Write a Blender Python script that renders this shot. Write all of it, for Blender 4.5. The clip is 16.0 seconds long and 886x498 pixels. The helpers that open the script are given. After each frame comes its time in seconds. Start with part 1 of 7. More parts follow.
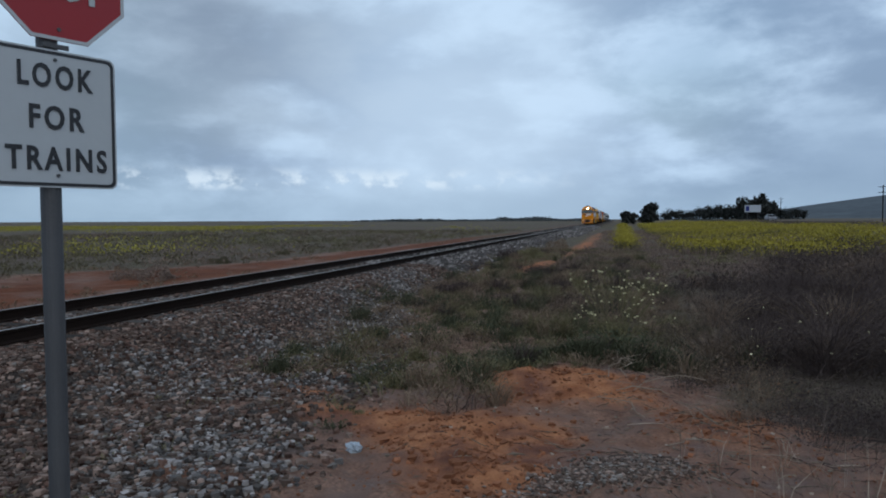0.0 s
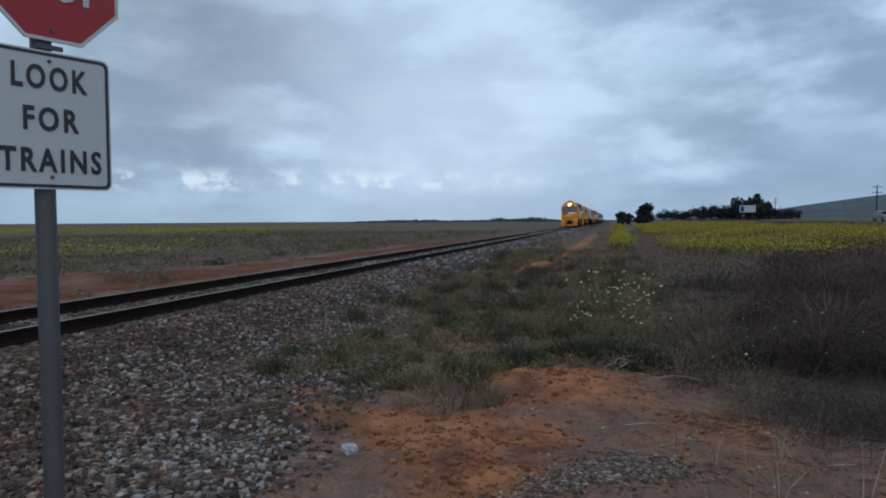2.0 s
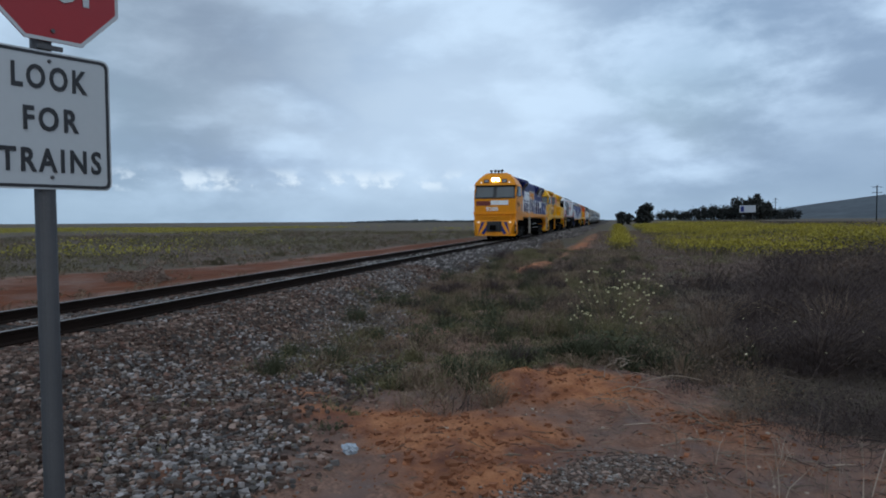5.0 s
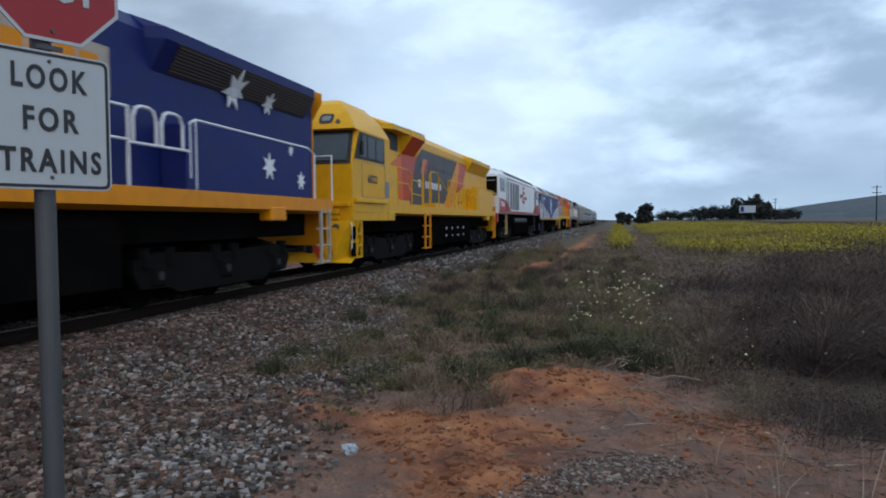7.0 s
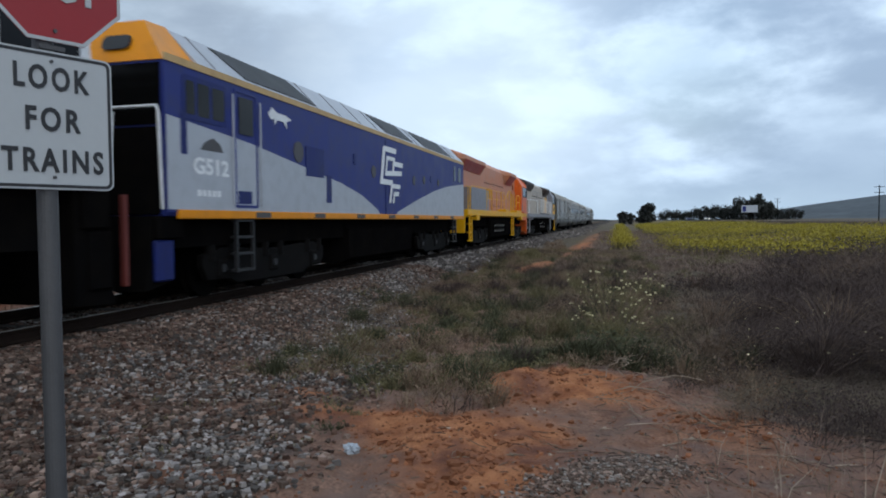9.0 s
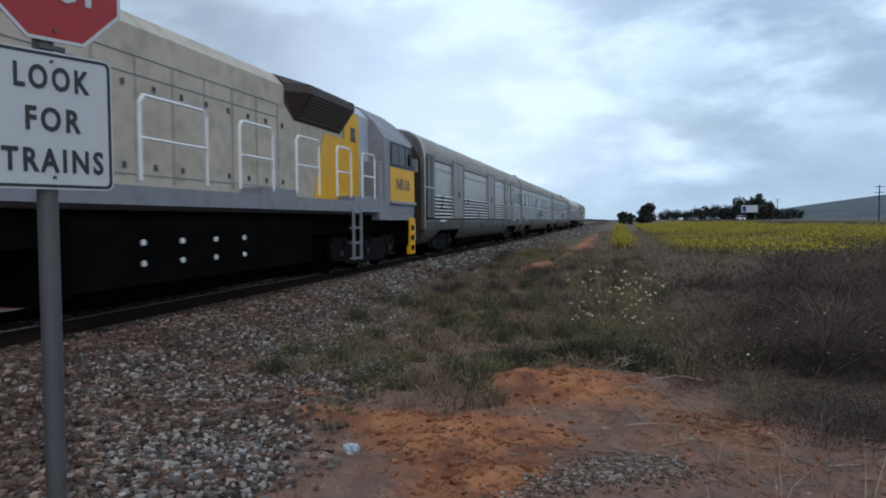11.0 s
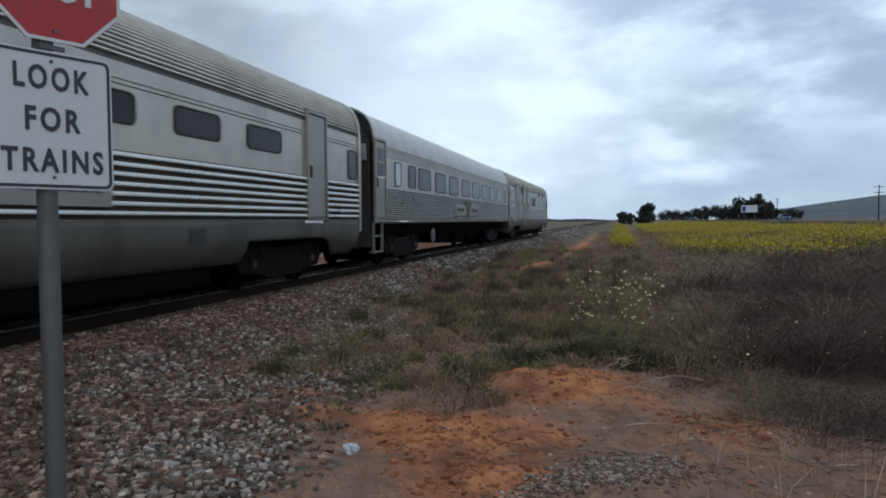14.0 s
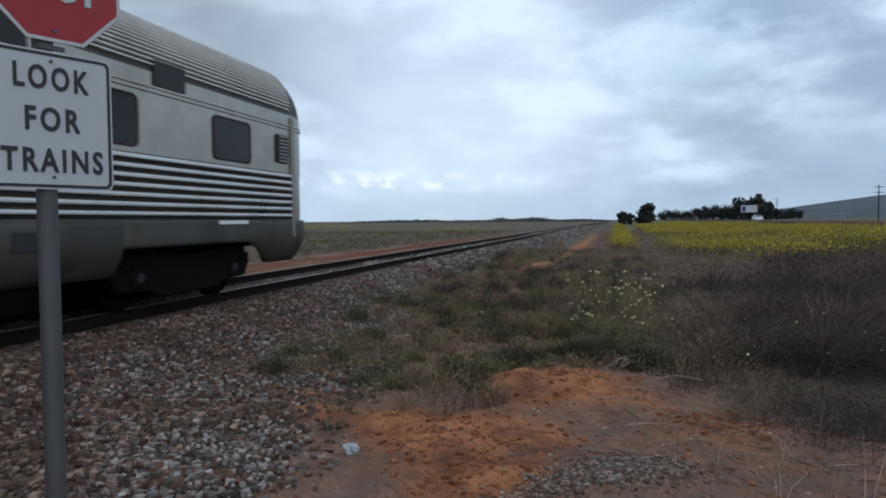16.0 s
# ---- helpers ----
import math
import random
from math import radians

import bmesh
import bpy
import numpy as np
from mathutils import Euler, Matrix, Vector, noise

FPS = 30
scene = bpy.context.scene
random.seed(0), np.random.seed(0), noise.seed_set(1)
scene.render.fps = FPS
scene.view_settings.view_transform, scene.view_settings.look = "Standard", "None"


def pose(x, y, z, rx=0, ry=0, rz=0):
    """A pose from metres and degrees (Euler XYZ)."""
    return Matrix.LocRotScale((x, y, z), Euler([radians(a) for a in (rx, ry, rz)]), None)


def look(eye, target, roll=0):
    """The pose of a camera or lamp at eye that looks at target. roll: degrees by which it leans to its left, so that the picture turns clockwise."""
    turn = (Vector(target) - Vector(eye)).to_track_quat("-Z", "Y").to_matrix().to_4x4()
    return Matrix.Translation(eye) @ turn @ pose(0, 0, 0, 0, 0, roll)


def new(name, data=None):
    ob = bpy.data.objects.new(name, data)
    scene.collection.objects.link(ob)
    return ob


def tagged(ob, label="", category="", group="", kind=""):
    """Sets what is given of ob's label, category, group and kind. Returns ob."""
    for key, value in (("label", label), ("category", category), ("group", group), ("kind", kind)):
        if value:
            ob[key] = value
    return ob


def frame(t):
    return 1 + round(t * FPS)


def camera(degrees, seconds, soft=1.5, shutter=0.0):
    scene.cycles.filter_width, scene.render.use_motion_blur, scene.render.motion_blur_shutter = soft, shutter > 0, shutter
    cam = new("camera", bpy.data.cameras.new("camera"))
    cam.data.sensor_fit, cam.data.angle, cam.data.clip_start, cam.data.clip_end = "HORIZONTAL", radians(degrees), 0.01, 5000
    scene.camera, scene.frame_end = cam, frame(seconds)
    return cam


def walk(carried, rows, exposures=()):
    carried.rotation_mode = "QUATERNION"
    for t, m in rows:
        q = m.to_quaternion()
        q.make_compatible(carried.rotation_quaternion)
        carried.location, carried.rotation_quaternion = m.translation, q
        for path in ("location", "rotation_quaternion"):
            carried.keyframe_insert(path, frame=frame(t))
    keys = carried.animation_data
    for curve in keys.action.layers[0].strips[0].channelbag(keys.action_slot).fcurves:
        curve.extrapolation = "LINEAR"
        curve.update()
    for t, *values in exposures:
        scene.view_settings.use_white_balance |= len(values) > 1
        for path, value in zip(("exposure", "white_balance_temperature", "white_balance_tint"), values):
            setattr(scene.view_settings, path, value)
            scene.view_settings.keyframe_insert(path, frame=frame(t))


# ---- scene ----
cam = camera(66.3, 16.0, soft=1.9, shutter=0.1)

# ------------------------------------------------------------ camera
EYE = Vector((7.9, 0.0, 1.3))
YAW, PITCH, LEAN = 14.22, 2.38, -0.4


def aim(dx=0.0, dy=0.0, lean=0.0):
    """A small turn of the held camera about its standing place, dx and dy in twentieths of a degree."""
    a, p = radians(YAW + dx * 0.0477), radians(PITCH - dy * 0.0477)
    way = Vector((-math.sin(a) * math.cos(p), math.cos(a) * math.cos(p), -math.sin(p)))
    return look(EYE, EYE + way, LEAN + lean)


walk(cam, [(0.0, aim(8, -1.5, 0.12)), (0.5, aim(5, 1.5, -0.08)), (1.0, aim(2, 0)), (1.5, aim(0, 0)), (2.0, aim(0.5, 0)), (4.0, aim(0.5, 0)),
           (7.0, aim(0.3, 0.4)), (7.5, aim(1.8, 0)), (8.0, aim(1.8, 0)), (8.5, aim(3, 0)), (9.0, aim(3.4, 0)), (11.5, aim(3.4, 0)),
           (12.5, aim(2.6, 0)), (13.0, aim(1.6, 0)), (13.5, aim(3.2, 0)), (14.0, aim(3, 0)), (14.5, aim(2.4, 0)), (15.5, aim(2.6, 0)),
           (16.0, aim(2.8, 0))],
     exposures=[(0.0, 0.08, 6200, 8), (4.2, 0.08, 6200, 8), (6.5, 0.42, 6320, 9), (8.0, 0.55, 6400, 9), (9.0, 0.55, 6600, 9), (11.5, 0.55, 6450, 9), (12.5, 0.55, 6650, 9), (15.0, 0.54, 6800, 9), (15.5, 0.50, 6750, 9), (16.0, 0.41, 6600, 9)])

# ------------------------------------------------------------ world and sun
SUN_UP, SUN_TURN = 42.0, 150.0
world = bpy.data.worlds.new("overcast_sky")
scene.world = world
world.use_nodes = True


def link(nt, a, b):
    nt.links.new(a, b)


def build_world():
    nt = world.node_tree
    nt.nodes.clear()
    N = nt.nodes.new

    def math_node(op, a, b=None, c=None):
        n = N("ShaderNodeMath")
        n.operation = op
        for i, v in enumerate((a, b, c)):
            if v is None:
                continue
            if isinstance(v, (int, float)):
                n.inputs[i].default_value = v
            else:
                link(nt, v, n.inputs[i])
        return n.outputs[0]

    def mix(fac, a, b):
        n = N("ShaderNodeMix")
        n.data_type = "RGBA"
        for sock, v in ((n.inputs[0], fac), (n.inputs[6], a), (n.inputs[7], b)):
            if isinstance(v, tuple):
                sock.default_value = (*v, 1)
            elif isinstance(v, (int, float)):
                sock.default_value = v
            else:
                link(nt, v, sock)
        return n.outputs[2]

    def ramp(v, lo, hi):
        n = N("ShaderNodeMapRange")
        n.interpolation_type = "SMOOTHSTEP"
        link(nt, v, n.inputs[0])
        n.inputs[1].default_value, n.inputs[2].default_value = lo, hi
        return n.outputs[0]

    co = N("ShaderNodeTexCoord")
    sep = N("ShaderNodeSeparateXYZ")
    link(nt, co.outputs["Generated"], sep.inputs[0])
    dx, dy, dz = sep.outputs

    def cloud(scale, detail, rough, shift, stretch=(1, 1, 1), warp=0.4):
        m = N("ShaderNodeMapping")
        link(nt, co.outputs["Generated"], m.inputs[0])
        m.inputs[1].default_value, m.inputs[3].default_value = shift, stretch
        n = N("ShaderNodeTexNoise")
        link(nt, m.outputs[0], n.inputs["Vector"])
        n.inputs["Scale"].default_value, n.inputs["Detail"].default_value = scale, detail
        n.inputs["Roughness"].default_value, n.inputs["Distortion"].default_value = rough, warp
        return n.outputs[0]

    sky = N("ShaderNodeTexSky")
    sky.sky_type, sky.sun_disc = "NISHITA", False
    sky.sun_elevation, sky.sun_rotation = radians(SUN_UP), radians(SUN_TURN)
    sky.air_density, sky.dust_density, sky.ozone_density = 1.2, 2.0, 1.5
    tone = N("ShaderNodeMix")
    tone.data_type, tone.blend_type = "RGBA", "MULTIPLY"
    tone.inputs[0].default_value = 1
    link(nt, sky.outputs[0], tone.inputs[6])
    tone.inputs[7].default_value = (0.10, 0.10, 0.10, 1)
    big = cloud(1.9, 3, 0.45, (0.4, 0.2, 0.0), (1, 1, 2.2))
    fine = cloud(7.0, 6, 0.55, (0.0, 0.3, 0.1), (1, 1, 2.1), 0.12)
    body = math_node("ADD", math_node("MULTIPLY", big, 0.45), math_node("MULTIPLY", fine, 0.55))

    def around(way, near, wide):
        """One at the direction way, falling to nothing at wide; its edge frays with the cloud noise."""
        n = N("ShaderNodeVectorMath")
        n.operation = "DISTANCE"
        link(nt, co.outputs["Generated"], n.inputs[0])
        n.inputs[1].default_value = way
        d = math_node("ADD", n.outputs["Value"], math_node("MULTIPLY_ADD", fine, 0.30, -0.15))
        return math_node("SUBTRACT", 1.0, ramp(d, near, wide))

    # lit and shaded parts of the cloud sheet
    streak = cloud(3.2, 4, 0.45, (0.2, 0.0, 0.7), (1, 1, 3.4), 0.1)
    body = math_node("ADD", math_node("MULTIPLY", body, 0.62), math_node("MULTIPLY", streak, 0.38))
    grey = mix(ramp(body, 0.43, 0.565), (0.27, 0.365, 0.51), (0.53, 0.67, 0.84))
    # the heavy mass over the track side and the thin bright veil ahead
    grey = mix(math_node("MULTIPLY", around((-0.545, 0.80, 0.25), 0.04, 0.30), 0.62), grey, (0.22, 0.265, 0.33))
    grey = mix(math_node("MULTIPLY", around((-0.232, 0.962, 0.12), 0.02, 0.40), 0.6), grey, (0.62, 0.75, 0.89))
    grey = mix(math_node("MULTIPLY", around((0.10, 0.97, 0.21), 0.0, 0.17), 0.5), grey, tone.outputs[2])
    grey = mix(math_node("MULTIPLY", around((0.27, 0.96, 0.02), 0.05, 0.27), 0.8), grey, (0.25, 0.34, 0.47))
    grey = mix(math_node("MULTIPLY", around((-0.74, 0.67, 0.03), 0.05, 0.36), 0.6), grey, (0.27, 0.37, 0.46))
    # low cumulus heaps far off, and haze along the horizon
    row = cloud(26.0, 4, 0.5, (0.0, 0.0, 0.15), (1, 1, 1.3), 0.0)
    low = math_node("MULTIPLY", ramp(dz, 0.040, 0.052), math_node("SUBTRACT", 1.0, ramp(dz, 0.058, 0.080)))
    heap = math_node("MULTIPLY", low, math_node("MULTIPLY", ramp(row, 0.46, 0.60), math_node("SUBTRACT", 1.0, ramp(dx, -0.35, 0.0))))
    haze = math_node("SUBTRACT", 1.0, ramp(dz, 0.005, 0.085))
    out = mix(math_node("MULTIPLY", haze, 0.6), grey, (0.33, 0.44, 0.56))
    out = mix(math_node("MULTIPLY", heap, 0.75), out, (0.72, 0.81, 0.89))
    bg = N("ShaderNodeBackground")
    link(nt, out, bg.inputs[0])
    bg.inputs[1].default_value = 1.0
    o = N("ShaderNodeOutputWorld")
    link(nt, bg.outputs[0], o.inputs[0])


build_world()
sun = new("sun", bpy.data.lights.new("sun", "SUN"))
sun.data.energy, sun.data.angle, sun.data.color = 0.7, radians(75), (1.0, 0.95, 0.88)
a, e = radians(SUN_TURN), radians(SUN_UP)
sun.matrix_world = look((0, 0, 50), Vector((0, 0, 50)) - Vector((math.sin(a) * math.cos(e), math.cos(a) * math.cos(e), math.sin(e))))


# ------------------------------------------------------------ materials
def material(name, base, rough=0.6, metal=0.0, var=0.25, scale=1.5, fine=30.0, bump=0.15, dirt=None, dirt_amount=0.0, island=False, objvar=False,
             stretch=(1, 1, 1), glow=0.0, coat=0.0, spread_by=1.3, skew=1.0):
    """A surface with broad stains and fine grain in the object's own space."""
    m = bpy.data.materials.new(name)
    m.use_nodes = True
    nt = m.node_tree
    bs = nt.nodes["Principled BSDF"]
    N = nt.nodes.new
    co = N("ShaderNodeTexCoord")
    mp = N("ShaderNodeMapping")
    mp.inputs[3].default_value = stretch
    link(nt, co.outputs["Object"], mp.inputs[0])

    def noise_at(s, d):
        n = N("ShaderNodeTexNoise")
        link(nt, mp.outputs[0], n.inputs["Vector"])
        n.inputs["Scale"].default_value, n.inputs["Detail"].default_value = s, d
        return n.outputs[0]

    broad, grain = noise_at(scale, 4), noise_at(fine, 3)
    val = N("ShaderNodeMath")
    val.operation = "MULTIPLY_ADD"
    link(nt, broad, val.inputs[0])
    val.inputs[1].default_value, val.inputs[2].default_value = 2 * var, 1 - var
    val2 = N("ShaderNodeMath")
    val2.operation = "MULTIPLY_ADD"
    link(nt, grain, val2.inputs[0])
    val2.inputs[1].default_value, val2.inputs[2].default_value = var, -var / 2
    s = N("ShaderNodeMath")
    link(nt, val.outputs[0], s.inputs[0])
    link(nt, val2.outputs[0], s.inputs[1])
    last = s.outputs[0]
    if island or objvar:
        src = N("ShaderNodeNewGeometry").outputs["Random Per Island"] if island else N("ShaderNodeObjectInfo").outputs["Random"]
        if skew != 1.0:
            w = N("ShaderNodeMath")
            w.operation = "POWER"
            link(nt, src, w.inputs[0])
            w.inputs[1].default_value = skew
            src = w.outputs[0]
        k = N("ShaderNodeMath")
        k.operation = "MULTIPLY_ADD"
        link(nt, src, k.inputs[0])
        k.inputs[1].default_value, k.inputs[2].default_value = (spread_by, 1 - spread_by / (1 + skew)) if island else (0.9, 0.55)
        k2 = N("ShaderNodeMath")
        k2.operation = "MULTIPLY"
        link(nt, last, k2.inputs[0])
        link(nt, k.outputs[0], k2.inputs[1])
        last = k2.outputs[0]
    mul = N("ShaderNodeVectorMath")
    mul.operation = "SCALE"
    mul.inputs[0].default_value = base
    link(nt, last, mul.inputs["Scale"])
    col = mul.outputs[0]
    if dirt:
        rp = N("ShaderNodeMapRange")
        link(nt, noise_at(scale * 2.3, 6), rp.inputs[0])
        rp.inputs[1].default_value, rp.inputs[2].default_value = 0.45, 0.75
        rp.inputs[4].default_value = dirt_amount
        mx = N("ShaderNodeMix")
        mx.data_type = "RGBA"
        link(nt, rp.outputs[0], mx.inputs[0])
        link(nt, col, mx.inputs[6])
        mx.inputs[7].default_value = (*dirt, 1)
        col = mx.outputs[2]
    link(nt, col, bs.inputs["Base Color"])
    rr = N("ShaderNodeMapRange")
    link(nt, broad, rr.inputs[0])
    rr.inputs[3].default_value, rr.inputs[4].default_value = max(0.03, rough - 0.12), min(1, rough + 0.12)
    link(nt, rr.outputs[0], bs.inputs["Roughness"])
    bs.inputs["Metallic"].default_value = metal
    if name.endswith("_paint"):
        bs.inputs["Specular IOR Level"].default_value = 0.2
    if name in ("tinted_window_glass", "grey_tinted_pane"):
        bs.inputs["Specular IOR Level"].default_value = 0.15
    if name == "shaded_sooty_underframe":
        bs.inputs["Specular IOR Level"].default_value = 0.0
    elif rough > 0.7:
        bs.inputs["Specular IOR Level"].default_value = 0.06
    bs.inputs["Coat Weight"].default_value = coat
    if bump:
        b = N("ShaderNodeBump")
        b.inputs["Strength"].default_value, b.inputs["Distance"].default_value = bump, 0.02
        link(nt, grain, b.inputs["Height"])
        link(nt, b.outputs[0], bs.inputs["Normal"])
    if glow:
        bs.inputs["Emission Color"].default_value = (1.0, 0.9, 0.7, 1)
        bs.inputs["Emission Strength"].default_value = glow
    return m


GRIME = (0.05, 0.042, 0.035)
